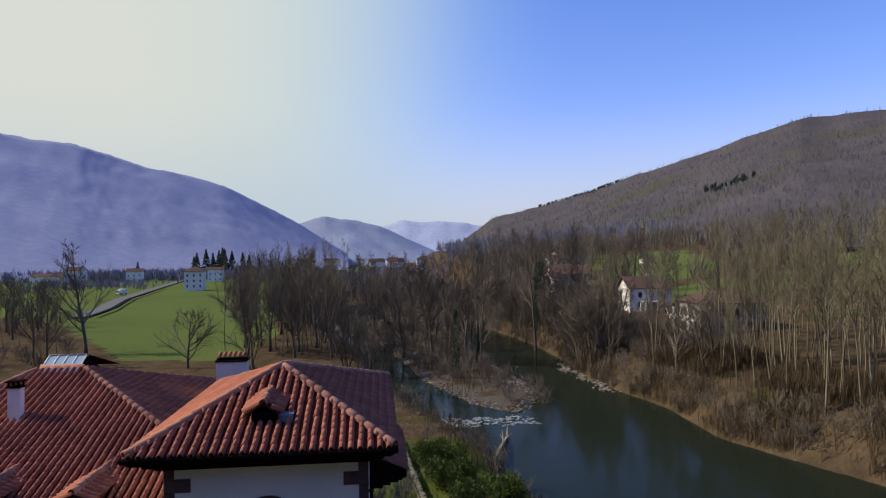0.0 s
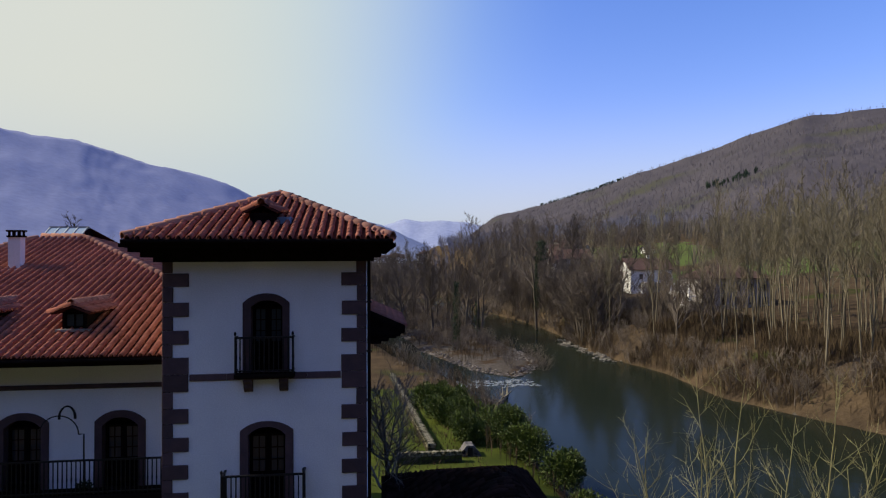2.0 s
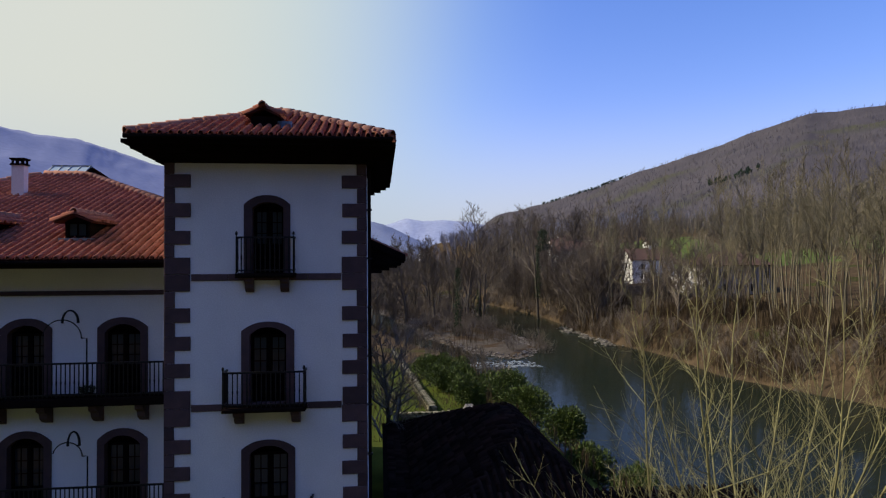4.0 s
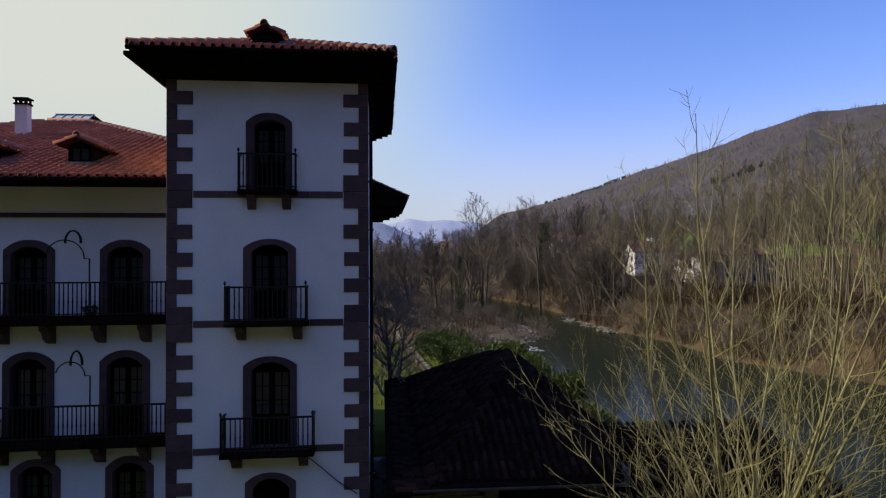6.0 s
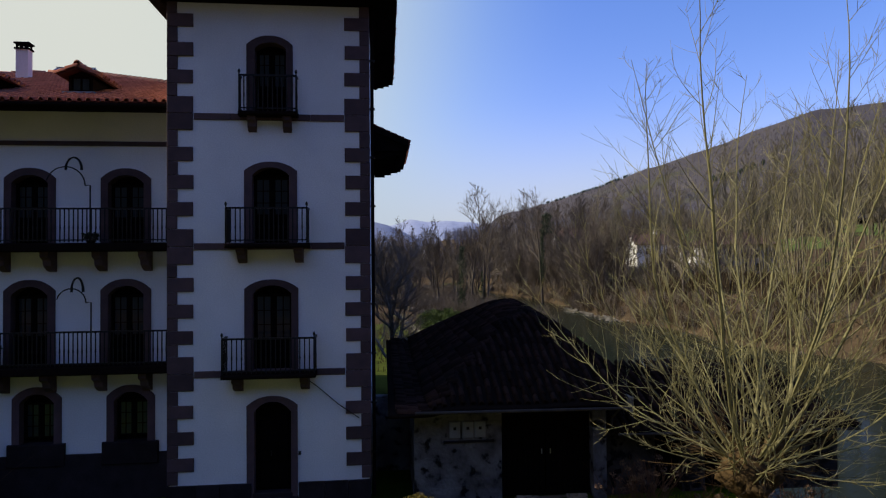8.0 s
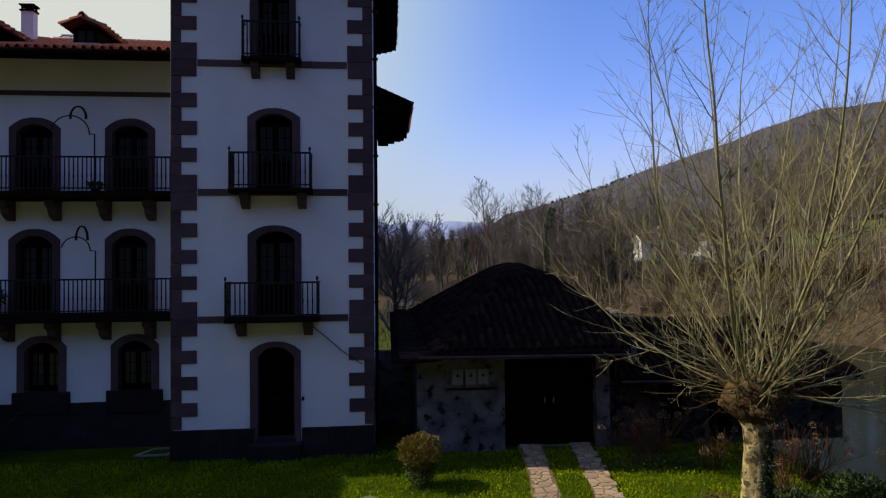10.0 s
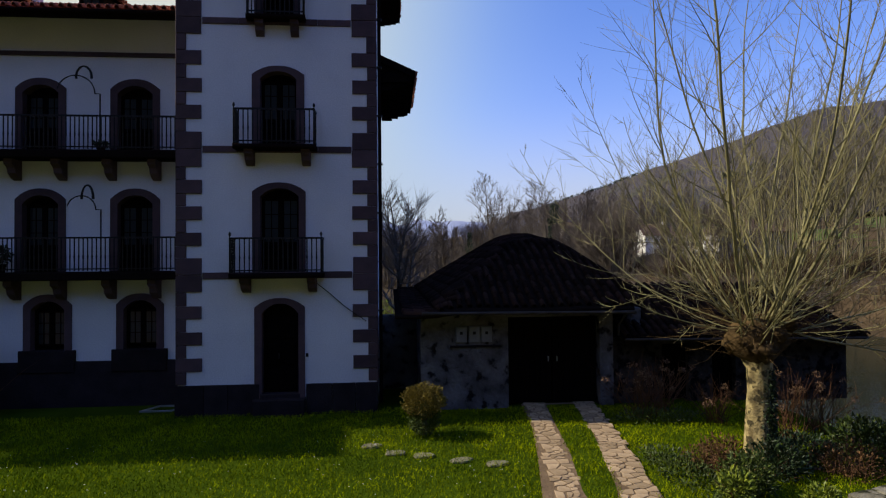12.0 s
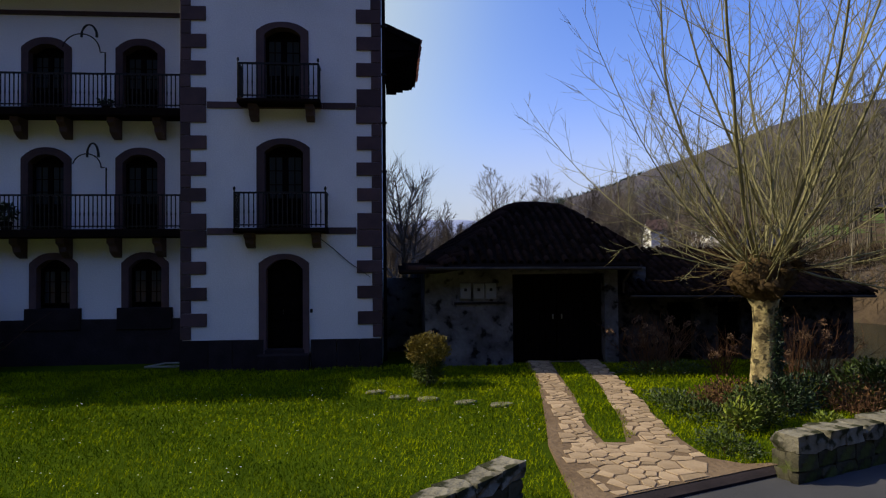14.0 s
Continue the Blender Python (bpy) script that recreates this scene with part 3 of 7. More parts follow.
def roof_tile_mesh(name, mat, r0=0.079, r1=0.073, length=0.36, n=6):
    """A half-round clay tile with its open end towards -y."""
    g = Geo()
    pts = []
    for y, r, z in ((0, r0, 0.012), (length, r1, 0.0)):
        for i in range(n + 1):
            a = math.pi * i / n
            pts.append((-r * math.cos(a), y, z + r * math.sin(a) * 1.35))
    for i in range(n + 1):
        a = math.pi * i / n
        pts.append((-(r0 - 0.022) * math.cos(a), 0.0, 0.012 + (r0 - 0.022) * math.sin(a) * 1.35))
    f = [(i, i + 1, n + 2 + i, n + 1 + i) for i in range(n)]
    f += [(i, 2 * n + 2 + i, 2 * n + 3 + i, i + 1) for i in range(n)]
    g.add(pts, f)
    return g.mesh(name, mat, True)


TILE_MESH = roof_tile_mesh("tile", TILE)
RIDGE_MESH = roof_tile_mesh("ridge_tile", RIDGE_CLAY, 0.118, 0.104, 0.52)


def slope_poses(corners, pitch=0.246, course=0.28, jitter=0.012, seed=0):
    """Poses of cover tiles on a flat roof slope; corners anticlockwise from above, first edge the eave from left to right."""
    rnd = random.Random(seed)
    c = [Vector(p) for p in corners]
    ex = (c[1] - c[0]).normalized()
    nz = (c[1] - c[0]).cross(c[-1] - c[0]).normalized()
    uy = nz.cross(ex)
    flat = [((p - c[0]).dot(ex), (p - c[0]).dot(uy)) for p in c]
    def inside(x, y):
        hit = False
        for (ax, ay), (bx, by) in zip(flat, flat[1:] + flat[:1]):
            if (ay > y) != (by > y) and x < (bx - ax) * (y - ay) / (by - ay) + ax:
                hit = not hit
        return hit
    xs, ys = [p[0] for p in flat], [p[1] for p in flat]
    out = []
    n = int((max(xs) - min(xs)) / pitch)
    for i in range(n + 1):
        x = min(xs) + (i + 0.5) * pitch
        y = -0.08
        while y < max(ys):
            if inside(x, max(y + course * 0.5, 0.02)):
                p = c[0] + ex * (x + rnd.uniform(-1, 1) * jitter) + uy * (y + rnd.uniform(-1, 1) * jitter * 1.5) + nz * 0.02
                m = Matrix((ex, uy, nz)).transposed().to_4x4()
                m.translation = p
                out.append(m @ pose(0, 0, 0, -1.6, rnd.uniform(-1.5, 1.5), rnd.uniform(-1.0, 1.0)))
            y += course
    return out


def joined(name, mesh, poses, mat, parent, label=""):
    """Many small pieces as one part."""
    ob = part(name, merged(name, [(mesh, m) for m in poses], mat, True), None, parent, label)
    ob["kind"] = "stuff"
    return ob


def line_poses(a, b, step=0.40, lift=0.03):
    """Poses of ridge or hip tiles from a low end to a high end."""
    a, b = Vector(a), Vector(b)
    d = (b - a).normalized()
    x = d.cross(Vector((0, 0, 1))).normalized()
    z = x.cross(d)
    out = []
    for i in range(int((b - a).length / step)):
        m = Matrix((x, d, z)).transposed().to_4x4()
        m.translation = a + d * i * step + z * lift
        out.append(m @ pose(0, 0, 0, -1.5, 0, random.uniform(-2, 2)))
    return out


def roof_board(name, corners, thick, mat, parent, label=""):
    c = [Vector(p) for p in corners]
    nz = (c[1] - c[0]).cross(c[-1] - c[0]).normalized()
    g, n = Geo(), len(c)
    g.add(c + [p - nz * thick for p in c], [tuple(range(n)), tuple(range(2 * n - 1, n - 1, -1))] +
          [(i, n + i, n + (i + 1) % n, (i + 1) % n) for i in range(n)])
    return part(name, g, mat, parent, label)


# tower walls
FRONT = [(-0.35, 0.30, []), (0.30, 3.45, [(1.88, 2.97, 0.30, 2.50, 2.78)]), (3.45, 6.80, [(1.85, 2.99, 3.45, 5.65, 5.88)]),
         (6.80, 10.30, [(1.85, 2.94, 6.80, 8.83, 9.05)]), (10.30, 13.75, [(1.93, 2.87, 10.30, 12.25, 12.42)])]
g = Geo()
for z0, z1, holes in FRONT:
    wall_band(g, TX0 + 0.02, TX1 - 0.02, z0, z1, 0.0, 0.45, holes)
part("front_wall", g.weld(), PLASTER, house)
part("side_wall", Geo().box(TX1 - 0.45, TX1, 0.45, TY1, -0.35, 13.75), PLASTER, house)
part("side_wall", Geo().box(TX0, TX0 + 0.45, 0.45, TY1, -0.35, 13.75), PLASTER, house)
part("rear_wall", Geo().box(TX0 + 0.45, TX1 - 0.45, TY1 - 0.45, TY1, -0.35, 13.75), PLASTER, house)
for z in (3.4, 6.75, 10.25):
    part("floor", Geo().box(TX0 + 0.45, TX1 - 0.45, 0.46, TY1 - 0.45, z - 0.2, z), DARK_WOOD, house)

# quoins, string courses, plinth
BLOCKS = [(12.74, 13.10), (11.95, 12.33), (11.22, 11.59), (9.97, 10.88), (9.14, 9.53), (8.40, 8.78), (7.68, 8.06), (6.39, 7.34),
          (5.67, 6.05), (4.97, 5.34), (4.28, 4.64), (3.05, 3.96), (2.33, 2.68), (1.64, 1.99), (0.94, 1.30)]
gaps = [(b[1], a[0]) for a, b in zip(BLOCKS, BLOCKS[1:])] + [(13.10, 13.45), (0.60, 0.94)]
for side in (-1, 1):
    for wide, group in ((0.64, BLOCKS), (0.235, gaps)):
        for z0, z1 in group:
            pieces = [(z0, z1)] if z1 - z0 < 0.6 else [(z0, (z0 + z1) / 2), ((z0 + z1) / 2, z1)]
            for a, b in pieces:
                w = wide + random.uniform(-0.012, 0.012)
                if side < 0:
                    s = Geo().stone(TX0 - 0.03, TX0 + w, -0.035, 0.3, a + 0.004, b - 0.004)
                else:
                    s = Geo().stone(TX1 - w, TX1 + 0.03, -0.035, 0.3 if wide > 0.3 else 0.55, a + 0.004, b - 0.004)
                part("quoin_stone", s, SANDSTONE, house)
for z in (3.48, 6.87, 10.34):
    for x0, x1 in ((TX0 + 0.66, 1.35), (1.35, 2.4), (2.4, 3.45), (3.45, TX1 - 0.66)):
        part("string_course", Geo().stone(x0 + 0.003, x1 - 0.003, -0.03, 0.2, z - 0.09, z + 0.09), SANDSTONE, house)
x = TX0 - 0.05
for w in (0.75, 0.62, 0.82):
    part("plinth_stone", Geo().stone(x + 0.004, x + w - 0.004, -0.06, 0.3, -0.35, 0.58), PLINTH, house)
    x += w
x = 2.93 + 0.18
while x < TX1:
    w = min(random.uniform(0.55, 0.8), TX1 + 0.05 - x)
    part("plinth_stone", Geo().stone(x + 0.004, x + w - 0.004, -0.06, 0.3, -0.35, 0.56), PLINTH, house)
    x += w
part("threshold", Geo().stone(1.90, 2.95, -0.05, 0.40, 0.18, 0.312), PLINTH, house)
part("doorstep", Geo().stone(1.75, 3.1, -0.32, 0.1, -0.35, 0.20, 0.02), PLINTH, house)


def french_window(name, parent, x0, x1, z0, zs, zc, y, panel=0.85):
    """A pair of glazed leaves with small panes over a solid panel, under an arched head."""
    w = part(name, Geo().prism([(x0, z0), (x1, z0)] + arch(x0, x1, zs, zc, 9)[::-1], y + 0.10, y + 0.13), SHUTTER, parent)
    c = (x0 + x1) / 2
    for a, b in ((x0, c), (c, x1)):
        leaf = Geo()
        leaf.box(a, a + 0.07, y, y + 0.07, z0, zs).box(b - 0.07, b, y, y + 0.07, z0, zs)
        leaf.box(a + 0.07, b - 0.07, y, y + 0.07, z0, z0 + 0.12).box(a + 0.07, b - 0.07, y, y + 0.07, zs - 0.08, zs)
        leaf.box(a + 0.07, b - 0.07, y, y + 0.07, z0 + panel - 0.08, z0 + panel)
        leaf.box(a + 0.10, b - 0.10, y + 0.02, y + 0.06, z0 + 0.15, z0 + panel - 0.10)
        part("sash", leaf, SHUTTER, w)
        rows = 3
        h = (zs - 0.08 - z0 - panel) / rows
        for i in range(rows):
            for k in range(2):
                xa, xb = a + 0.07 + (b - a - 0.14) * k / 2, a + 0.07 + (b - a - 0.14) * (k + 1) / 2
                za = z0 + panel + h * i
                part("pane", Geo().box(xa + 0.012, xb - 0.012, y + 0.03, y + 0.04, za + 0.012, za + h - 0.012), GLASS, w)
        bars = Geo().box((a + b) / 2 - 0.012, (a + b) / 2 + 0.012, y + 0.015, y + 0.06, z0 + panel, zs - 0.08)
        for i in range(1, rows):
            bars.box(a + 0.07, b - 0.07, y + 0.02, y + 0.055, z0 + panel + h * i - 0.012, z0 + panel + h * i + 0.012)
        part("glazing_bar", bars, SHUTTER, w)
    return w


# openings of the tower
for i, (xo0, xo1, xi0, xi1, z0, zso, zco, zsi, zci) in enumerate((
        (1.77, 2.99, 1.99, 2.81, 10.38, 12.30, 12.55, 12.20, 12.36), (1.70, 3.09, 1.91, 2.88, 6.88, 8.90, 9.14, 8.78, 8.99),
        (1.70, 3.11, 1.91, 2.93, 3.52, 5.74, 5.98, 5.60, 5.82), (1.75, 3.08, 1.94, 2.91, 0.20, 2.62, 2.87, 2.45, 2.72))):
    part("stone_surround", surround(xo0, xo1, xi0, xi1, z0, zso, zco, zsi, zci, -0.04, 0.44), SANDSTONE, house)
    if i < 3:
        french_window("french_window", house, xi0, xi1, z0 + 0.0, zsi, zci, 0.20)
    else:
        d = part("front_door", Geo().prism([(xi0, z0)] + arch(xi0, xi1, zsi, zci, 9) + [(xi1, z0)], 0.22, 0.28), SHUTTER, house, "dark-stained panelled wooden door")
        for a, b in ((xi0 + 0.06, 2.40), (2.45, xi1 - 0.06)):
            for z in (0.35, 1.05, 1.75):
                part("panel", Geo().stone(a + 0.04, b - 0.04, 0.195, 0.23, z, z + 0.58, 0.02), SHUTTER, d)
        part("handle", Geo().tube([(2.36, 0.16, 1.22), (2.36, 0.16, 1.36)], [0.015, 0.015], 6), IRON, d)
part("wall_lamp_switch", Geo().stone(3.10, 3.17, -0.03, 0.02, 1.28, 1.38), IRON, house)


def balcony(x0, x1, floor, depth, y, brackets, step=0.125, rail=1.02, finials=True, sides=True, thick=0.12, drop=0.40):
    """An iron balcony: stone slab on corbels, rails, uprights and corner posts with finials."""
    slab = part("balcony", Geo().stone(x0 - 0.03, x1 + 0.03, y - depth - 0.03, y, floor - thick, floor, 0.03), DARK_WOOD, house, "black iron balcony on stone corbels")
    for b in brackets:
        c = Geo()
        prof = [(0.0, 0.0), (-depth * 0.8, 0.0), (-depth * 0.8, -drop * 0.25), (-depth * 0.55, -drop * 0.42), (-depth * 0.5, -drop * 0.68), (-depth * 0.25, -drop * 0.9), (0.0, -drop)]
        n = len(prof)
        c.add([(b - 0.11, y + p, floor - thick + z) for p, z in prof] + [(b + 0.11, y + p, floor - thick + z) for p, z in prof],
              [tuple(range(n)), tuple(range(2 * n - 1, n - 1, -1))] + [(i, n + i, n + (i + 1) % n, (i + 1) % n) for i in range(n)])
        part("corbel", c, SANDSTONE, slab)
    yf = y - depth + 0.03
    for z, t in ((rail, 0.024), (0.08, 0.016)):
        r = Geo().box(x0, x1, yf - t, yf + t, floor + z - t, floor + z + t)
        if sides:
            for x in (x0, x1):
                r.box(x - t, x + t, yf + t, y, floor + z - t, floor + z + t)
        part("rail", r, IRON, slab)
    bar = Geo().tube([(0, 0, 0.02), (0, 0, 0.35), (0, 0, 0.42), (0, 0, 0.49), (0, 0, rail)], [0.017, 0.017, 0.024, 0.017, 0.017], 5).mesh("baluster", IRON)
    n = max(2, round((x1 - x0) / step))
    for i in range(1, n):
        part("baluster", bar, None, slab, at=pose(x0 + (x1 - x0) * i / n, yf, floor))
    if sides:
        for x in (x0, x1):
            for k in range(1, max(2, round(depth / step))):
                part("baluster", bar, None, slab, at=pose(x, yf + depth * k / max(2, round(depth / step)), floor))
    if finials:
        post = Geo().tube([(0, 0, -0.1), (0, 0, rail), (0, 0, rail + 0.05), (0, 0, rail + 0.07), (0, 0, rail + 0.11), (0, 0, rail + 0.15), (0, 0, rail + 0.17)],
                          [0.022, 0.022, 0.012, 0.028, 0.035, 0.02, 0.004], 8).mesh("corner_post", IRON, True)
        for x in (x0, x1):
            part("corner_post", post, None, slab, at=pose(x, yf, floor))
    return slab


balcony(1.63, 3.11, 10.45, 0.30, 0.0, (1.93, 2.85), rail=0.95)
balcony(1.33, 3.40, 6.94, 0.50, 0.0, (1.67, 3.15), rail=0.92)
balcony(1.24, 3.58, 3.54, 0.55, 0.0, (1.56, 3.30), rail=0.92)

# tower roof
EZ, APEX = 13.98, (2.33, 3.0, 15.50)
E0, E1, E2, E3 = (-0.92, -0.92, EZ), (5.73, -0.92, EZ), (5.76, 8.7, EZ), (-0.92, 8.7, EZ)
tower_roof = roof_board("tower_roof", [E0, E1, APEX], 0.10, TILE_BED_SHADED, house, "hipped roof of terracotta barrel tiles")
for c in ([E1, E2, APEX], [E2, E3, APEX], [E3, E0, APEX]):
    roof_board("roof_deck", c, 0.10, TILE_BED_SHADED, tower_roof)
for o, z0, z1 in ((0.82, EZ - 0.20, EZ - 0.10), (0.66, EZ - 0.32, EZ - 0.20), (0.44, EZ - 0.45, EZ - 0.32), (0.20, EZ - 0.58, EZ - 0.45)):
    part("eaves_moulding", Geo().box(TX0 - o, TX1 + o, -o, TY1 + o, z0, z1), DARK_WOOD, house, "dark timber eaves stepping out in mouldings")
part("fascia", Geo().box(-0.90, 5.71, -0.90, -0.83, EZ - 0.22, EZ - 0.02), DARK_WOOD, house)
part("fascia", Geo().box(5.65, 5.71, -0.83, 8.6, EZ - 0.22, EZ - 0.02), DARK_WOOD, house)
part("gutter", Geo().tube([(-0.95, -0.99, EZ - 0.06), (5.75, -0.99, EZ - 0.06)], [0.06, 0.06], 8), DARK_WOOD, house)


def rafter_tail(x, y, along_y, z, parent, length=0.8):
    """A carved rafter end in three steps under the eaves."""
    s = Geo()
    for k, (a, b) in enumerate(((0, length), (0, length * 0.72), (0, length * 0.45))):
        top, low = z - 0.10 * k, z - 0.10 * (k + 1)
        s.box(-0.06, 0.06, -b, 0, low, top)
    part("rafter_tail", s, DARK_WOOD, parent, at=pose(x, y, 0, 0, 0, 0 if along_y else 90))


# main wing
MX0, MY, MZ = -12.9, 1.6, 11.0
WINDOWS = [(c, lo) for c in (-4.57, -1.96, -7.18, -9.79) for lo in (0,)]
g = Geo()
cols = sorted(c for c, _ in WINDOWS)
low_cols = [-9.44, -6.90, -4.36, -1.82]
wall_band(g, MX0, TX0, -0.35, 3.45, MY, MY + 0.5, [(c - 0.52, c + 0.52, 1.30, 2.60, 2.84) for c in low_cols])
wall_band(g, MX0, TX0, 3.45, 6.85, MY, MY + 0.5, [(c - 0.55, c + 0.55, 3.45, 5.60, 5.86) for c in cols])
wall_band(g, MX0, TX0, 6.85, 9.88, MY, MY + 0.5, [(c - 0.55, c + 0.55, 6.85, 8.80, 9.04) for c in cols])
part("front_wall", g.weld(), PLASTER, house)
part("frieze_wall", Geo().box(MX0, TX0, MY, MY + 0.5, 9.88, MZ), CREAM, house, "cream plaster frieze under the eaves")
part("string_course", Geo().stone(MX0, TX0 - 0.003, MY - 0.05, MY + 0.1, 9.82, 9.95), SANDSTONE, house)
part("rear_wall", Geo().box(MX0, TX0, 19.5, 20.0, -0.35, MZ), PLASTER, house)
part("side_wall", Geo().box(MX0, MX0 + 0.5, MY + 0.5, 19.5, -0.35, MZ), PLASTER, house)
part("side_wall", Geo().box(2.75, 3.2, TY1, 20.0, -0.35, 10.7), PLASTER, house)
part("rear_wall", Geo().box(TX0, 2.75, 19.5, 20.0, -0.35, 10.9), PLASTER, house)
part("plinth_course", Geo().stone(MX0, TX0 - 0.06, MY - 0.06, MY + 0.1, -0.35, 1.05), PLINTH, house)
for z in (3.3, 6.7):
    part("floor", Geo().box(MX0 + 0.5, TX0, MY + 0.52, 19.5, z - 0.2, z), DARK_WOOD, house)
for n, high in enumerate(cols):
    for k, (z0, zs, zc) in enumerate(((1.36, 2.52, 2.77), (3.52, 5.55, 5.80), (6.92, 8.75, 8.98))):
        h, c = (0.46, low_cols[n]) if k == 0 else (0.49, high)
        part("stone_surround", surround(c - h - 0.20, c + h + 0.20, c - h, c + h, z0, zs + 0.14, zc + 0.20, zs, zc, MY - 0.04, MY + 0.49), SANDSTONE, house)
        french_window("french_window" if k else "window", house, c - h, c + h, z0, zs, zc, MY + 0.2, 0.85 if k else 0.15)
        if not k:
            part("window_sill", Geo().stone(c - 0.77, c + 0.77, MY - 0.10, MY + 0.2, 0.74, 1.37, 0.02), PLINTH, house)
for floor in (7.02, 3.61):
    balcony(MX0 + 0.6, TX0 - 0.04, floor, 0.62, MY, [c + d for c in cols for d in (-0.62, 0.62)], 0.118, 0.95, False, False, 0.24, 0.56)

# main roof: front slope, hip, east slope
RE = MY - 0.95
A0, A1 = (-15.2, RE, 10.85), (3.6, RE, 10.85)
P0, P1 = (-8.55, 10.3, 14.42), (-6.85, 10.3, 14.42)
B1, B0 = (3.6, 20.9, 10.85), (-15.2, 20.9, 10.85)
FRONT_SLOPE = [A0, A1, P1, P0]
EAST_SLOPE = [A1, B1, P1]
main_roof = roof_board("main_roof", FRONT_SLOPE, 0.12, TILE_BED_SHADED, house, "broad hipped roof of terracotta barrel tiles")
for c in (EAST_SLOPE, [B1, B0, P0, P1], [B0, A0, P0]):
    roof_board("roof_deck", c, 0.12, TILE_BED_SHADED, main_roof)
part("soffit", Geo().prism([(RE + 0.1, 10.70), (MY, 11.0), (MY, 11.05), (RE + 0.1, 10.76)], MX0 - 1, TX0 - 0.02), DARK_WOOD, house, "dark timber boarded eaves").matrix_basis = Matrix(((0, 1, 0, 0), (1, 0, 0, 0), (0, 0, 1, 0), (0, 0, 0, 1)))
part("fascia", Geo().box(MX0 - 1, TX0 - 0.02, RE + 0.02, RE + 0.1, 10.60, 10.82), DARK_WOOD, house)
part("gutter", Geo().tube([(MX0 - 1, RE - 0.06, 10.76), (TX0 - 0.02, RE - 0.06, 10.76)], [0.06, 0.06], 8), DARK_WOOD, house)

# far corner tower, a plain twin beyond the main wing
part("side_wall", Geo().box(-18.2, MX0 - 0.02, 0.0, TY1, -0.35, 13.75), PLASTER, house)
TWIN = [(-19.1, -0.92, EZ), (-12.0, -0.92, EZ), (-12.0, 8.7, EZ), (-19.1, 8.7, EZ)]
for a, b in zip(TWIN, TWIN[1:] + TWIN[:1]):
    roof_board("roof_deck", [a, b, (-15.5, 3.9, 15.5)], 0.10, TILE_BED_SHADED, house)

# rear wing behind the tower
part("rear_wing_wall", Geo().box(1.0, 4.95, TY1 - 0.2, 11.3, -0.35, 10.7), PLASTER, house)
WE = [(6.34, 6.2, 10.92), (6.34, 11.6, 10.92), (2.2, 11.6, 12.75), (2.2, 6.2, 12.75)]
wing_roof = roof_board("wing_roof", WE, 0.12, TILE_BED_SHADED, house)
part("soffit", Geo().box(5.0, 6.2, 6.3, 11.5, 10.55, 10.66), DARK_WOOD, house)
y = 6.3
while y < 11.4:
    rafter_tail(TX1, y + 0.06, False, 10.58, house, 1.05)
    y += 0.55

part("eaves_box", Geo().prism([(5.02, 10.56), (6.18, 10.60), (6.30, 10.74), (5.02, 11.34)], 6.20, 11.45), DARK_WOOD, house)
part("verge_board", Geo().prism([(6.36, 10.72), (6.36, 10.98), (2.2, 12.82), (2.2, 12.55)], 6.10, 6.19), DARK_WOOD, house)
part("fascia", Geo().box(6.26, 6.33, 6.2, 11.5, 10.66, 10.88), DARK_WOOD, house)


# ---- chimneys, dormers, skylight, brackets ----
def chimney(x, y, z0, z1, w, d, label, caps):
    c = thing("chimney", label, "chimney")
    part("shaft", Geo().box(x - w / 2, x + w / 2, y - d / 2, y + d / 2, z0, z1), PLASTER, c)
    part("flashing", Geo().box(x - w / 2 - 0.12, x + w / 2 + 0.12, y - d / 2 - 0.2, y + d / 2 + 0.1, z0 - 0.05, z0 + 0.22, None, 0.25), ZINC, c)
    part("collar", Geo().box(x - w / 2 - 0.04, x + w / 2 + 0.04, y - d / 2 - 0.04, y + d / 2 + 0.04, z1, z1 + 0.06), DARK_WOOD, c)
    if caps == "slab":
        for a in (-1, 0, 1):
            for b in (-1, 1):
                part("pillar", Geo().box(x + a * w * 0.42 - 0.03, x + a * w * 0.42 + 0.03, y + b * d * 0.42 - 0.03, y + b * d * 0.42 + 0.03, z1 + 0.06, z1 + 0.20), DARK_WOOD, c)
        part("cap", Geo().box(x - w / 2 - 0.05, x + w / 2 + 0.05, y - d / 2 - 0.05, y + d / 2 + 0.05, z1 + 0.20, z1 + 0.26), DARK_WOOD, c)
    else:
        for i in range(6):
            part("pot_tile", TILE_MESH, None, c, at=pose(x - w / 2 + w * (i + 0.5) / 6, y - 0.22, z1 + 0.16, 28, 0, 0))
        part("cap", Geo().box(x - w / 2, x + w / 2, y - 0.2, y + 0.2, z1 + 0.05, z1 + 0.14), DARK_WOOD, c)
    return c


chimney(-7.72, 7.0, 12.95, 14.32, 0.42, 0.30, "white plastered chimney with an open slab cap", "slab")
chimney(-1.0, 11.0, 12.5, 14.45, 1.25, 0.7, "broad white chimney topped with clay tiles", "tiles")


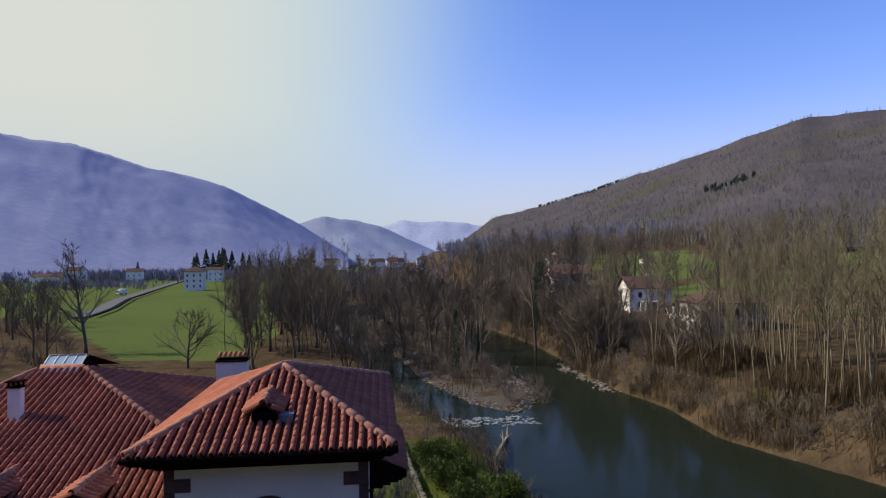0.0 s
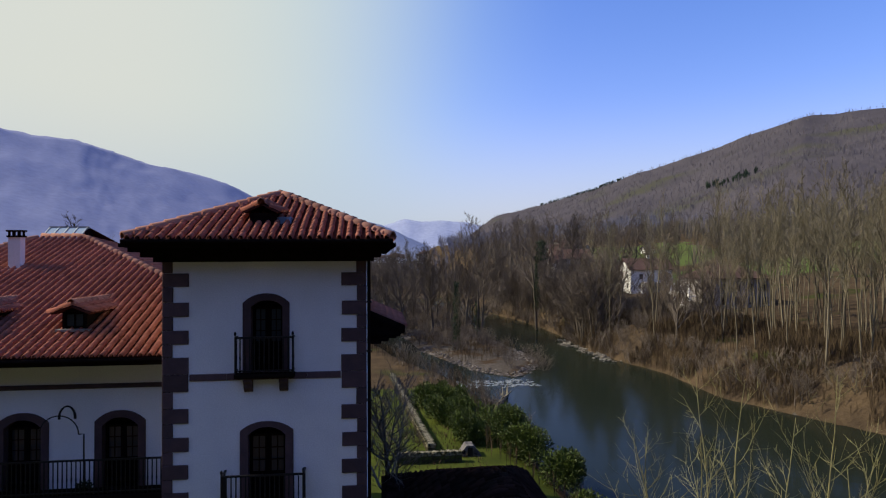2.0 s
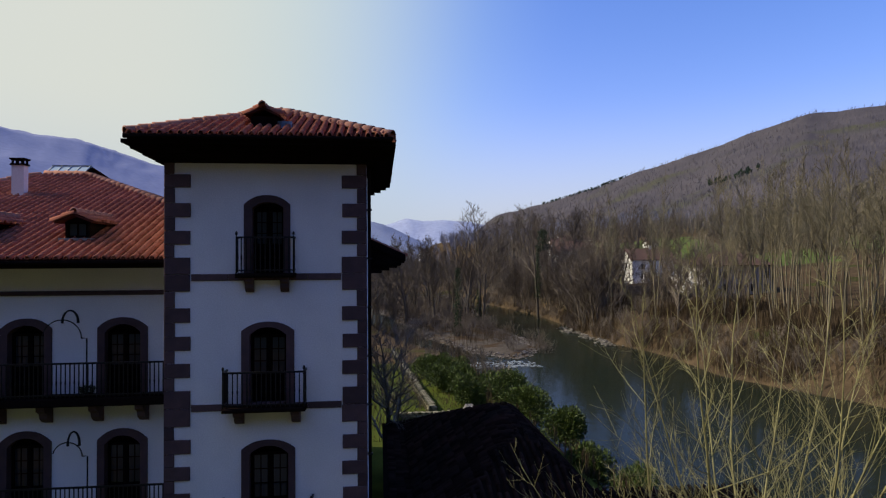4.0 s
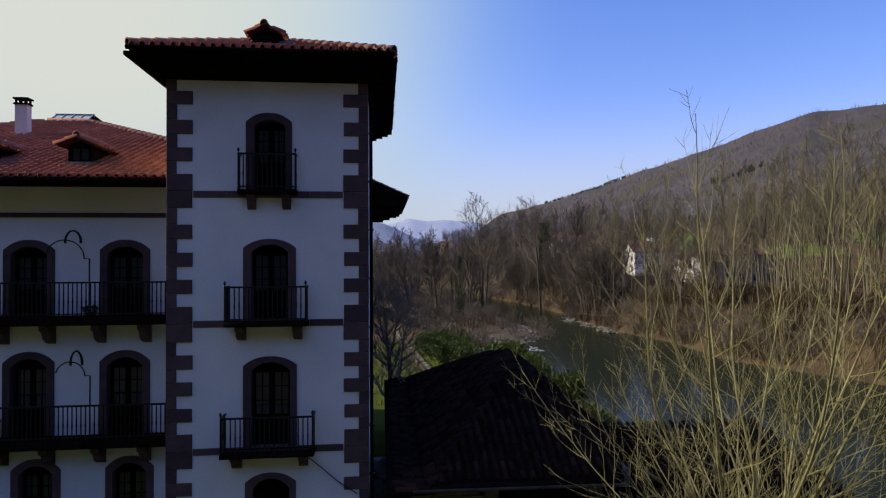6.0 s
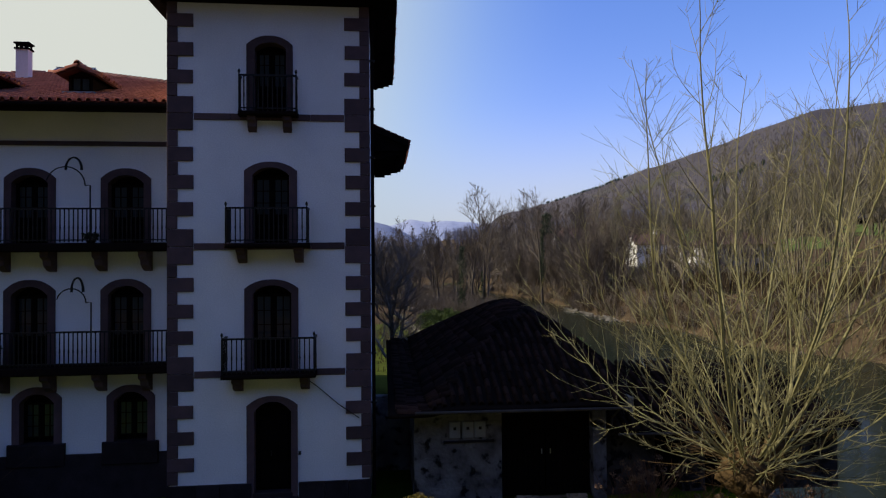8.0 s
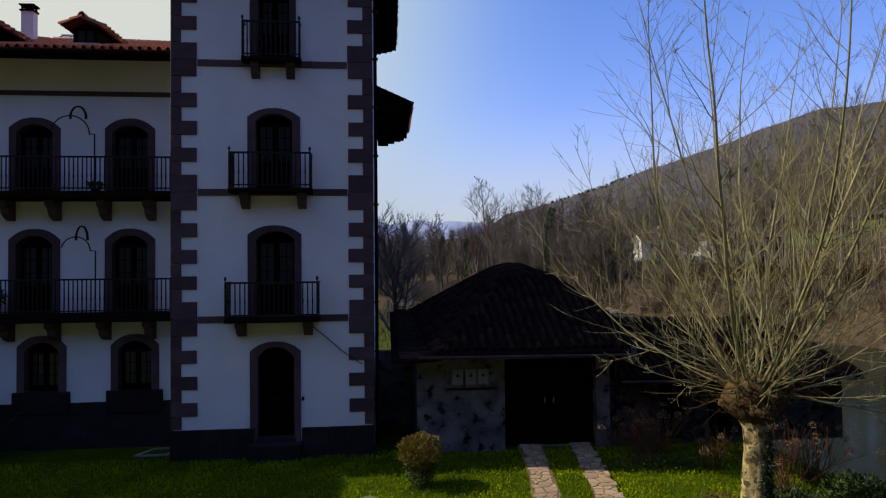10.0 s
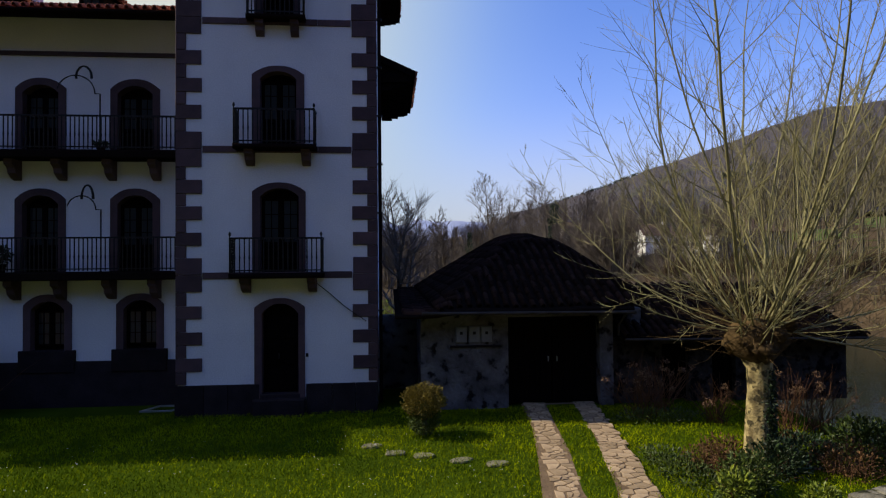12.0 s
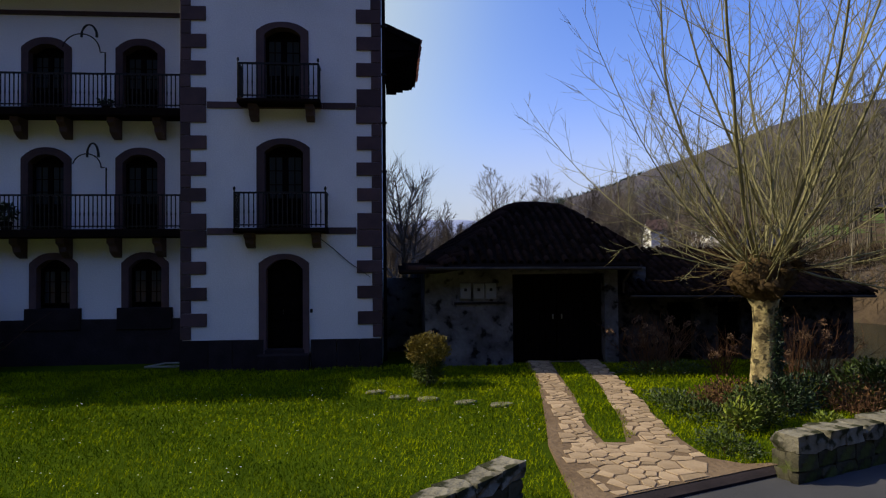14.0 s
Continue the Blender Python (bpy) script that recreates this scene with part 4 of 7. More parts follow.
def dormer(x, y, z, w, h, depth, parent_label):
    """A small gabled roof dormer: cheeks, window, two tiled slopes with the ridge running back."""
    d = thing("dormer", parent_label, "dormer")
    zt = z + h
    part("cheek", Geo().box(x - w / 2, x - w / 2 + 0.06, y, y + depth, z - 0.1, zt), DARK_WOOD, d)
    part("cheek", Geo().box(x + w / 2 - 0.06, x + w / 2, y, y + depth, z - 0.1, zt), DARK_WOOD, d)
    part("casement", Geo().box(x - w / 2 + 0.06, x + w / 2 - 0.06, y + 0.05, y + 0.09, z, zt), SHUTTER, d)
    for a, b in ((x - w / 2 + 0.12, x - 0.03), (x + 0.03, x + w / 2 - 0.12)):
        part("pane", Geo().box(a, b, y + 0.035, y + 0.05, z + 0.08, zt - 0.06), GLASS, d)
    part("sill", Geo().box(x - w / 2 - 0.12, x + w / 2 + 0.12, y - 0.16, y + 0.06, z - 0.07, z), ZINC, d)
    part("gable", Geo().prism([(x - w / 2, zt), (x + w / 2, zt), (x, zt + 0.15)], y + 0.02, y + 0.08), DARK_WOOD, d)
    e, top = 0.20, zt + 0.22
    low = zt + 0.0
    a, b = (x - w / 2 - e, y - 0.25, low), (x + w / 2 + e, y - 0.25, low)
    a2, b2 = (a[0], y + depth + 0.3, low), (b[0], y + depth + 0.3, low)
    t, t2 = (x, y - 0.25, top), (x, y + depth + 1.1, top)
    for n, s in enumerate(([b, b2, t2, t], [a2, a, t, t2])):
        r = roof_board("roof_slope", s, 0.05, TILE_BED_SHADED, d)
        for m in slope_poses(s, 0.26, 0.34, seed=n):
            part("tile", TILE_MESH, None, r, at=m)
    for m in line_poses(t, t2):
        part("ridge_tile", RIDGE_MESH, None, d, at=m)
    return d


dormer(-3.42, 2.05, 11.47, 0.68, 0.48, 2.2, "roof dormer with dark casement and a tiled gable roof")
dormer(-6.27, 2.05, 11.47, 0.68, 0.48, 2.2, "roof dormer with dark casement and a tiled gable roof")
hatch = thing("roof_vent", "small tiled roof vent with a dark opening", "roof vent")
part("body", Geo().box(1.92, 2.62, 0.15, 1.1, 14.30, 14.72), DARK_WOOD, hatch)
part("glazed_hatch", Geo().box(2.62, 3.0, 0.25, 1.05, 14.42, 14.62), SKYLIGHT_GLASS, hatch)
VA, VB, VT = (1.78, -0.05, 14.74), (2.70, -0.05, 14.74), (2.24, 0.15, 14.98)
for n, s in enumerate(([VB, (2.70, 1.6, 14.84), (2.24, 1.6, 15.08), VT], [(1.78, 1.6, 14.84), VA, VT, (2.24, 1.6, 15.08)])):
    r = roof_board("roof_slope", s, 0.05, TILE_BED_SHADED, hatch)
    for m in slope_poses(s, 0.26, 0.34, seed=n):
        part("tile", TILE_MESH, None, r, at=m)
for m in line_poses((2.24, 0.02, 14.93), (2.24, 1.5, 15.05)):
    part("ridge_tile", RIDGE_MESH, None, hatch, at=m)

lantern = thing("skylight", "glazed roof lantern with pale metal bars", "skylight")
for i in range(4):
    x0, x1 = -8.5 + 1.5 * i / 4 + 0.02, -8.5 + 1.5 * (i + 1) / 4 - 0.02
    part("pane", Geo().add([(x0, 10.0, 14.33), (x1, 10.0, 14.33), (x1, 10.9, 14.88), (x0, 10.9, 14.88)], [(0, 1, 2, 3)]), SKYLIGHT_GLASS, lantern)
for i in range(5):
    x = -8.5 + 1.5 * i / 4
    part("bar", Geo().tube([(x, 10.0, 14.33), (x, 10.9, 14.90)], [0.025, 0.025], 4), ZINC, lantern)
part("frame_rail", Geo().box(-8.55, -6.95, 9.95, 10.02, 14.25, 14.36), ZINC, lantern)
part("frame_rail", Geo().box(-8.55, -6.95, 10.88, 10.95, 14.82, 14.93), ZINC, lantern)
part("cheek", Geo().add([(-6.97, 10.0, 14.2), (-6.97, 12.0, 14.2), (-6.97, 10.92, 14.9)], [(0, 1, 2)]), DARK_WOOD, lantern)
part("back_slope", Geo().add([(-8.5, 10.92, 14.9), (-6.97, 10.92, 14.9), (-6.3, 12.6, 14.2), (-9, 12.6, 14.2)], [(0, 1, 2, 3)]), TILE_BED_SHADED, lantern)


def wall_lantern_arm(x, z0, z, r, hook_w, hook_h):
    """A curled wrought-iron arm rising from the balcony rail, with a hook."""
    a = thing("iron_lamp_bracket", "curled black wrought-iron lamp bracket on the balcony", "bracket", "lamp brackets on the balconies")
    y = MY - 0.40
    part("post", Geo().tube([(x, y, z0), (x, y, z), (x - 0.14, y, z)], [0.02, 0.02, 0.02], 6), IRON, a)
    pts = [(x - 0.14 - r + r * math.cos(t), y, z + r * math.sin(t)) for t in np.linspace(0, 2.9, 16)]
    part("arm", Geo().tube(pts, [0.017] * 16, 6), IRON, a)
    c = x - 0.14 - r + hook_w + 0.01
    pts = [(c + hook_w * math.cos(t), y, z + r - 0.06 + hook_h * math.sin(t)) for t in np.linspace(-0.1, 3.25, 14)]
    part("hook", Geo().tube(pts, [0.024 + 0.012 * abs(i - 7) / 7 for i in range(14)], 6), IRON, a)


wall_lantern_arm(-2.77, 6.98, 8.64, 0.52, 0.21, 0.32)
wall_lantern_arm(-2.74, 3.57, 5.36, 0.39, 0.155, 0.36)
cable = thing("wall_cable", "thin dark cable slung across the tower wall", "cable", geo=Geo().tube([(3.35, -0.05, 3.30), (3.75, -0.05, 2.98), (4.15, -0.05, 2.62), (4.72, -0.05, 2.22)], [0.012] * 4, 4), mat=IRON)
pipe = thing("rainwater_pipe", "dark downpipe on the tower's side wall", "pipe", geo=Geo().tube([(5.10, 0.9, -0.2), (5.10, 0.9, 13.6)], [0.05, 0.05], 8), mat=DARK_WOOD)
for z in np.arange(1.0, 13.5, 1.4):
    part("bracket", Geo().box(5.0, 5.18, 0.84, 0.96, z, z + 0.05), IRON, pipe)

# ---- garage and low annexe ----
garage = thing("garage", "old rendered garage with a sagging tiled roof and dark doors", "garage")
g = Geo()
g.box(6.2, 8.62, 0.0, 0.45, -0.3, 2.42).box(11.22, 11.6, 0.0, 0.45, -0.3, 2.42).box(8.62, 11.22, 0.0, 0.45, 2.25, 2.42)
part("front_wall", g.weld(), RUBBLE, garage, "patchy grey-white render over rubble")
part("side_wall", Geo().box(6.2, 6.6, 0.45, 14.0, -0.3, 2.42), RUBBLE, garage)
part("side_wall", Geo().box(12.2, 12.6, 0.45, 14.0, -0.3, 2.42), RUBBLE, garage)
part("rear_wall", Geo().box(6.2, 12.6, 14.0, 14.4, -0.3, 2.42), RUBBLE, garage)
for a, b in ((8.64, 9.90), (9.93, 11.20)):
    door = part("garage_door", Geo().box(a, b, 0.30, 0.36, -0.18, 2.24), SHUTTER, garage, "dark planked garage door leaf")
    n = 8
    for i in range(n):
        x0, x1 = a + (b - a) * i / n, a + (b - a) * (i + 1) / n
        part("plank", Geo().stone(x0 + 0.004, x1 - 0.004, 0.27, 0.30, -0.17, 2.23, 0.006), SHUTTER, door)
part("handle", Geo().tube([(9.80, 0.22, 0.98), (9.80, 0.22, 1.12)], [0.018, 0.018], 6), ZINC, garage)
part("handle", Geo().tube([(10.05, 0.22, 0.98), (10.05, 0.22, 1.12)], [0.018, 0.018], 6), ZINC, garage)
G_EAST = lambda y: 12.0 + 1.1 * min(1.0, (y + 0.6) / 4)


def garage_planes(x, y):
    """Heights of the front, east, west and rear slopes and of the flattened crown."""
    return (2.50 + 0.51 * (y + 0.6), 4.36 - 1.08 * (x - 11.1), 2.50 + 0.71 * (x - 6.5), 2.5 + 0.35 * (14.8 - y), 4.46 + 0.085 * (y - 3.0))


def garage_top(x, y):
    """The old roof's surface, its slopes run into one another and sagging a little."""
    k = 0.17
    soft = -k * math.log(sum(math.exp(-h / k) for h in garage_planes(x, y)))
    return max(2.42, soft) + 0.035 * noise.noise(Vector((x * 0.6, y * 0.6, 4.0)))


g = Geo()
GNX, GNY = 34, 60
pts = []
for drop in (0.0, 0.10):
    for j in range(GNY + 1):
        y = -0.6 + 15.4 * j / GNY
        for i in range(GNX + 1):
            x = 5.5 + (G_EAST(y) - 5.5) * i / GNX
            pts.append((x, y, garage_top(x, y) - drop))
m, half = GNX + 1, (GNX + 1) * (GNY + 1)
cells = [(j * m + i, j * m + i + 1, (j + 1) * m + i + 1, (j + 1) * m + i) for j in range(GNY) for i in range(GNX)]
rim = list(range(m)) + [j * m + GNX for j in range(1, GNY + 1)] + [GNY * m + i for i in range(GNX - 1, -1, -1)] + [j * m for j in range(GNY - 1, 0, -1)]
g.add(pts, cells + [tuple(half + q for q in reversed(c)) for c in cells] + [(a, half + a, half + b, b) for a, b in zip(rim, rim[1:] + rim[:1])])
garage_roof = part("garage_roof", g, TILE_OLD_SHADED_BED, garage, "weathered old tile roof, sagging, the house's shade put into its colour", True)


def garage_tile_poses():
    """Tiles laid up each slope of the rounded roof."""
    rnd, out = random.Random(11), []
    ways = (Vector((0, 1, 0)), Vector((-1, 0, 0)), Vector((1, 0, 0)), Vector((0, -1, 0)))
    for n, way in enumerate(ways):
        across = Vector((way.y, -way.x, 0))
        for a in np.arange(-15, 15, 0.25):
            for b in np.arange(-15, 15, 0.30):
                p = Vector((9.0, 7.0, 0)) + across * float(a) + way * float(b)
                if not (5.5 < p.x < G_EAST(p.y) and -0.62 < p.y < 14.8):
                    continue
                h = garage_planes(p.x, p.y)[:4]
                if h.index(min(h)) != n:
                    continue
                e = 0.05
                z = garage_top(p.x, p.y)
                nz = Vector((garage_top(p.x - e, p.y) - garage_top(p.x + e, p.y), garage_top(p.x, p.y - e) - garage_top(p.x, p.y + e), 2 * e)).normalized()
                uy = (way - nz * way.dot(nz)).normalized()
                t = Matrix((uy.cross(nz), uy, nz)).transposed().to_4x4()
                t.translation = Vector((p.x, p.y, z)) + nz * 0.015
                out.append(t @ pose(rnd.uniform(-0.02, 0.02), rnd.uniform(-0.03, 0.03), 0, -1.6, rnd.uniform(-3, 3), rnd.uniform(-2.5, 2.5)))
    return out


part("gutter", Geo().tube([(6.2, -0.68, 2.44), (12.0, -0.68, 2.40)], [0.045, 0.045], 8), GUTTER, garage, "pale gutter along the eaves")
part("downpipe", Geo().tube([(11.75, -0.66, 2.38), (11.75, -0.3, 2.15), (11.75, -0.05, 2.0), (11.75, -0.05, 1.7)], [0.035] * 4, 6), GUTTER, garage)
for x in (7.16, 7.52, 7.86):
    box = thing("meter_box", "pale meter box with a small dark window on the wall", "meter box", "meter boxes")
    part("body", Geo().stone(x, x + 0.30, -0.06, 0.02, 1.58, 2.02, 0.015), METER, box)
    part("window", Geo().box(x + 0.11, x + 0.19, -0.066, -0.058, 1.80, 1.88), IRON, box)
part("ledge", Geo().stone(7.0, 8.4, -0.05, 0.02, 1.44, 1.50), PLINTH, garage)

annexe = thing("annexe", "low rubble outbuilding with a weathered tile roof", "outbuilding")
g = Geo()
for x0, x1 in ((11.62, 13.1), (13.9, 14.6), (15.3, 18.7)):
    g.box(x0, x1, 0.2, 0.6, -0.3, 1.62)
g.box(13.1, 13.9, 0.2, 0.6, 1.4, 1.62).box(14.6, 15.3, 0.2, 0.6, 1.4, 1.62)
part("front_wall", g.weld(), RUBBLE_DARK, annexe)
for x0, x1 in ((13.1, 13.9), (14.6, 15.3)):
    d = part("door", Geo().box(x0, x1, 0.42, 0.46, -0.2, 1.42), SHUTTER, annexe)
    for i in range(5):
        a, b = x0 + (x1 - x0) * i / 5, x0 + (x1 - x0) * (i + 1) / 5
        part("plank", Geo().stone(a + 0.004, b - 0.004, 0.39, 0.42, -0.2, 1.40, 0.006), SHUTTER, d)
part("side_wall", Geo().box(18.3, 18.7, 0.6, 5.2, -0.3, 1.62), RUBBLE_DARK, annexe)
part("rear_wall", Geo().box(12.7, 18.3, 4.8, 5.2, -0.3, 1.75), RUBBLE_DARK, annexe)
AE = [(11.75, -0.35, 1.70), (18.95, -0.35, 1.62), (18.3, 3.2, 2.40), (12.4, 3.2, 2.98)]
AB = [(18.95, 5.6, 1.75), (12.6, 5.6, 1.95), (12.4, 3.2, 2.98), (18.3, 3.2, 2.40)]
annexe_roof = roof_board("annexe_roof", AE, 0.10, TILE_OLD_SHADED_BED, annexe, "weathered low-pitched tile roof, shade put into its colour")
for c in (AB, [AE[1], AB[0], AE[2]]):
    roof_board("roof_deck", c, 0.10, TILE_OLD_SHADED_BED, annexe_roof)
part("gutter", Geo().tube([(11.8, -0.42, 1.62), (18.9, -0.42, 1.54)], [0.04, 0.04], 8), GUTTER, annexe)

# gap between tower and garage
gate = thing("yard_wall", "dark rubble wall closing the gap beside the tower", "wall", kind="structure", geo=Geo().box(5.05, 6.2, 3.0, 3.4, -0.3, 2.1), mat=RUBBLE)

# ---- drive, road, low walls ----
def ground_slab(name, poly, z0, z1, mat, label, category, kind="structure"):
    n = len(poly)
    g = Geo().add([(x, y, z0) for x, y in poly] + [(x, y, z1) for x, y in poly],
                  [tuple(range(n))[::-1], tuple(range(n, 2 * n))] + [(i, (i + 1) % n, n + (i + 1) % n, n + i) for i in range(n)])
    return thing(name, label, category, kind=kind, geo=g, mat=mat)


RD, RN = Vector((0.94, 0.34, 0)).normalized(), Vector((-0.34, 0.94, 0)).normalized()
RC = Vector((8.7, -9.35, 0))
def road_at(s, d):
    p = RC + RD * s + RN * d
    return (p.x, p.y)


ground_slab("road", [road_at(-60, -0.25), road_at(-60, -7.5), road_at(60, -7.5), road_at(60, -0.25)], -0.45, -0.235, ASPHALT, "grey asphalt lane", "road")
ground_slab("kerb", [road_at(-60, -0.02), road_at(-60, -0.25), road_at(60, -0.25), road_at(60, -0.02)], -0.45, -0.20, PLINTH, "worn stone edging along the lane", "kerb")
track_bed = ground_slab("drive_bed", [(7.5, -9.78), (7.75, -7.4), (8.05, -6.0), (8.45, -4.0), (8.8, -2.0), (9.0, 0.2), (11.05, 0.2), (10.80, -1.6), (10.52, -3.4), (10.15, -5.4), (9.86, -7.4), (9.84, -8.3), (10.2, -8.6), (10.85, -8.6), (10.2, -8.81)],
                        -0.4, -0.190, EARTH, "bare earth of the drive", "drive")


# ---- paving, low stone walls, lawn ----
def slab_mesh(poly, height, name, mat):
    """A flat stone with a worn edge from a polygon round the origin."""
    n = len(poly)
    g = Geo()
    g.add([(x, y, 0) for x, y in poly] + [(x, y, height * 0.6) for x, y in poly] + [(x * 0.93, y * 0.93, height) for x, y in poly],
          [(i, (i + 1) % n, n + (i + 1) % n, n + i) for i in range(n)] + [(n + i, n + (i + 1) % n, 2 * n + (i + 1) % n, 2 * n + i) for i in range(n)] + [tuple(range(2 * n, 3 * n))])
    return g.mesh(name, mat)


rs = random.Random(31)


def crazy_paving(place, length, width, gap_at, parent, tries=1500):
    """Irregular flat stones fitted into one another over a strip; place(s, d) gives x, y along and across it."""
    seeds = []
    for _ in range(tries):
        s, d = rs.uniform(0, length), rs.uniform(-width / 2, width / 2)
        r = gap_at(s, d) * rs.choice((0.55, 0.7, 0.9, 1.2, 1.6))
        if all((s - a) ** 2 + (d - b) ** 2 > (0.5 * (r + q)) ** 2 for a, b, q in seeds):
            seeds.append((s, d, r))
    for s, d, r in seeds:
        if abs(d) > 0.36 * width and width > 1 and rs.random() < 0.35:
            continue
        lo, hi = -width / 2 + rs.uniform(-0.07, 0.07), width / 2 + rs.uniform(-0.07, 0.07)
        ring = [(-0.05, lo), (length + 0.05, lo), (length + 0.05, hi), (-0.05, hi)]
        ring = [(max(s - 0.6, a) if a < s else min(s + 0.6, a), e) for a, e in ring]
        for a, b, q in seeds:
            if (a, b) == (s, d) or (a - s) ** 2 + (b - d) ** 2 > 1.6:
                continue
            nx, ny = a - s, b - d
            far = math.hypot(nx, ny)
            k = (0.5 * far * far + (r * r - q * q) * 0.12) - rs.uniform(0.006, 0.020) * far
            cut = []
            for (px, py), (qx, qy) in zip(ring, ring[1:] + ring[:1]):
                u, v = (px - s) * nx + (py - d) * ny - k, (qx - s) * nx + (qy - d) * ny - k
                if u <= 0:
                    cut.append((px, py))
                if (u <= 0) != (v <= 0):
                    f = u / (u - v)
                    cut.append((px + (qx - px) * f, py + (qy - py) * f))
            ring = cut
            if len(ring) < 3:
                break
        if len(ring) < 3:
            continue
        pts = [place(a + rs.uniform(-0.012, 0.012), e + rs.uniform(-0.012, 0.012)) for a, e in ring]
        edge = lambda p: (p[0] - RC.x) * RN.x + (p[1] - RC.y) * RN.y - 0.03
        kept = []
        for p, q in zip(pts, pts[1:] + pts[:1]):
            u, v = edge(p), edge(q)
            if u >= 0:
                kept.append(p)
            if (u >= 0) != (v >= 0):
                kept.append((p[0] + (q[0] - p[0]) * u / (u - v), p[1] + (q[1] - p[1]) * u / (u - v)))
        pts = kept
        if len(pts) < 3:
            continue
        cx, cy = sum(p[0] for p in pts) / len(pts), sum(p[1] for p in pts) / len(pts)
        poly = [(p[0] - cx, p[1] - cy) for p in pts]
        area = sum(a[0] * b[1] - b[0] * a[1] for a, b in zip(poly, poly[1:] + poly[:1]))
        if abs(area) < 0.012:
            continue
        if area < 0:
            poly.reverse()
        part("paving_stone", slab_mesh(poly, 0.007 + rs.uniform(0, 0.006), "paving_stone", PAVING), None, parent,
             at=pose(cx, cy, -0.188, rs.uniform(-0.8, 0.8), rs.uniform(-0.8, 0.8), 0))


def strip(a, b, c):
    """A slightly curved strip through three points."""
    a, b, c = Vector(a), Vector(b), Vector(c)
    length = (b - a).length + (c - b).length
    def place(s, d):
        k = s / length
        p = a * (1 - k) ** 2 + (b * 2 - (a + c) / 2) * 2 * k * (1 - k) + c * k * k
        q = (b * 2 - (a + c) / 2 - a) * (1 - k) + (c - (b * 2 - (a + c) / 2)) * k
        q = q.normalized()
        return (p.x - q.y * d, p.y + q.x * d)
    return place, length


LEFT_TRACK, LEFT_LEN = strip((9.38, 0.2), (8.86, -3.6), (8.22, -7.7))
RIGHT_TRACK, RIGHT_LEN = strip((10.74, 0.2), (10.20, -3.6), (9.38, -7.7))
crazy_paving(LEFT_TRACK, LEFT_LEN, 0.48, lambda s, d: 0.19, track_bed)
crazy_paving(RIGHT_TRACK, RIGHT_LEN, 0.58, lambda s, d: 0.20, track_bed)
APRON, APRON_LEN = strip((8.86, -7.55), (8.80, -8.5), (8.95, -9.8))
crazy_paving(APRON, APRON_LEN, 1.95, lambda s, d: 0.19 if d < 0.1 else 0.30, track_bed)
turf_mid = ground_slab("drive_turf", [(9.66, 0.0), (10.45, 0.0), (10.18, -2.0), (9.88, -3.7), (9.34, -6.2), (8.96, -7.45), (8.62, -7.45), (8.70, -6.3), (9.12, -4.1), (9.40, -1.9)], -0.3, -0.186, LAWN, "strip of turf between the paved tracks", "grass")

for n, (x, y) in enumerate(((5.47, -3.75), (6.05, -4.0), (6.80, -4.36), (7.49, -4.65), (4.95, -3.2))):
    poly = [(math.cos(a) * rs.uniform(0.20, 0.30), math.sin(a) * rs.uniform(0.13, 0.19)) for a in np.linspace(0, 2 * math.pi, 9)[:-1]]
    ob = new("stepping_stone", slab_mesh(poly, 0.042, "stepping_stone", STEP_STONE))
    ob.matrix_basis = pose(x, y, -0.240, 0, 0, rs.uniform(-15, 15))
    tagged(ob, "flat mossy stepping stone sunk in the lawn", "stone", "stepping stones")


def rough_stone(a, b, c):
    """A rounded, uneven block of half sizes a, b, c."""
    index, pts, faces = {}, [], []
    shift = Vector((rs.uniform(0, 50), rs.uniform(0, 50), rs.uniform(0, 50)))
    def point(i, j, k):
        if (i, j, k) not in index:
            q = Vector((i - 1, j - 1, k - 1))
            q = q.lerp(q.normalized() * 1.2, 0.16)
            q *= 1 + 0.30 * noise.noise(q * 1.1 + shift)
            index[i, j, k] = len(pts)
            pts.append((q.x * a, q.y * b, q.z * c))
        return index[i, j, k]
    for i in range(2):
        for j in range(2):
            for t, flip in ((0, False), (2, True)):
                for f in ([(i, j, t), (i, j + 1, t), (i + 1, j + 1, t), (i + 1, j, t)], [(i, t, j), (i + 1, t, j), (i + 1, t, j + 1), (i, t, j + 1)],
                          [(t, i, j), (t, i, j + 1), (t, i + 1, j + 1), (t, i + 1, j)]):
                    ids = [point(*p) for p in f]
                    faces.append(tuple(ids[::-1] if flip else ids))
    return Geo().add(pts, faces)


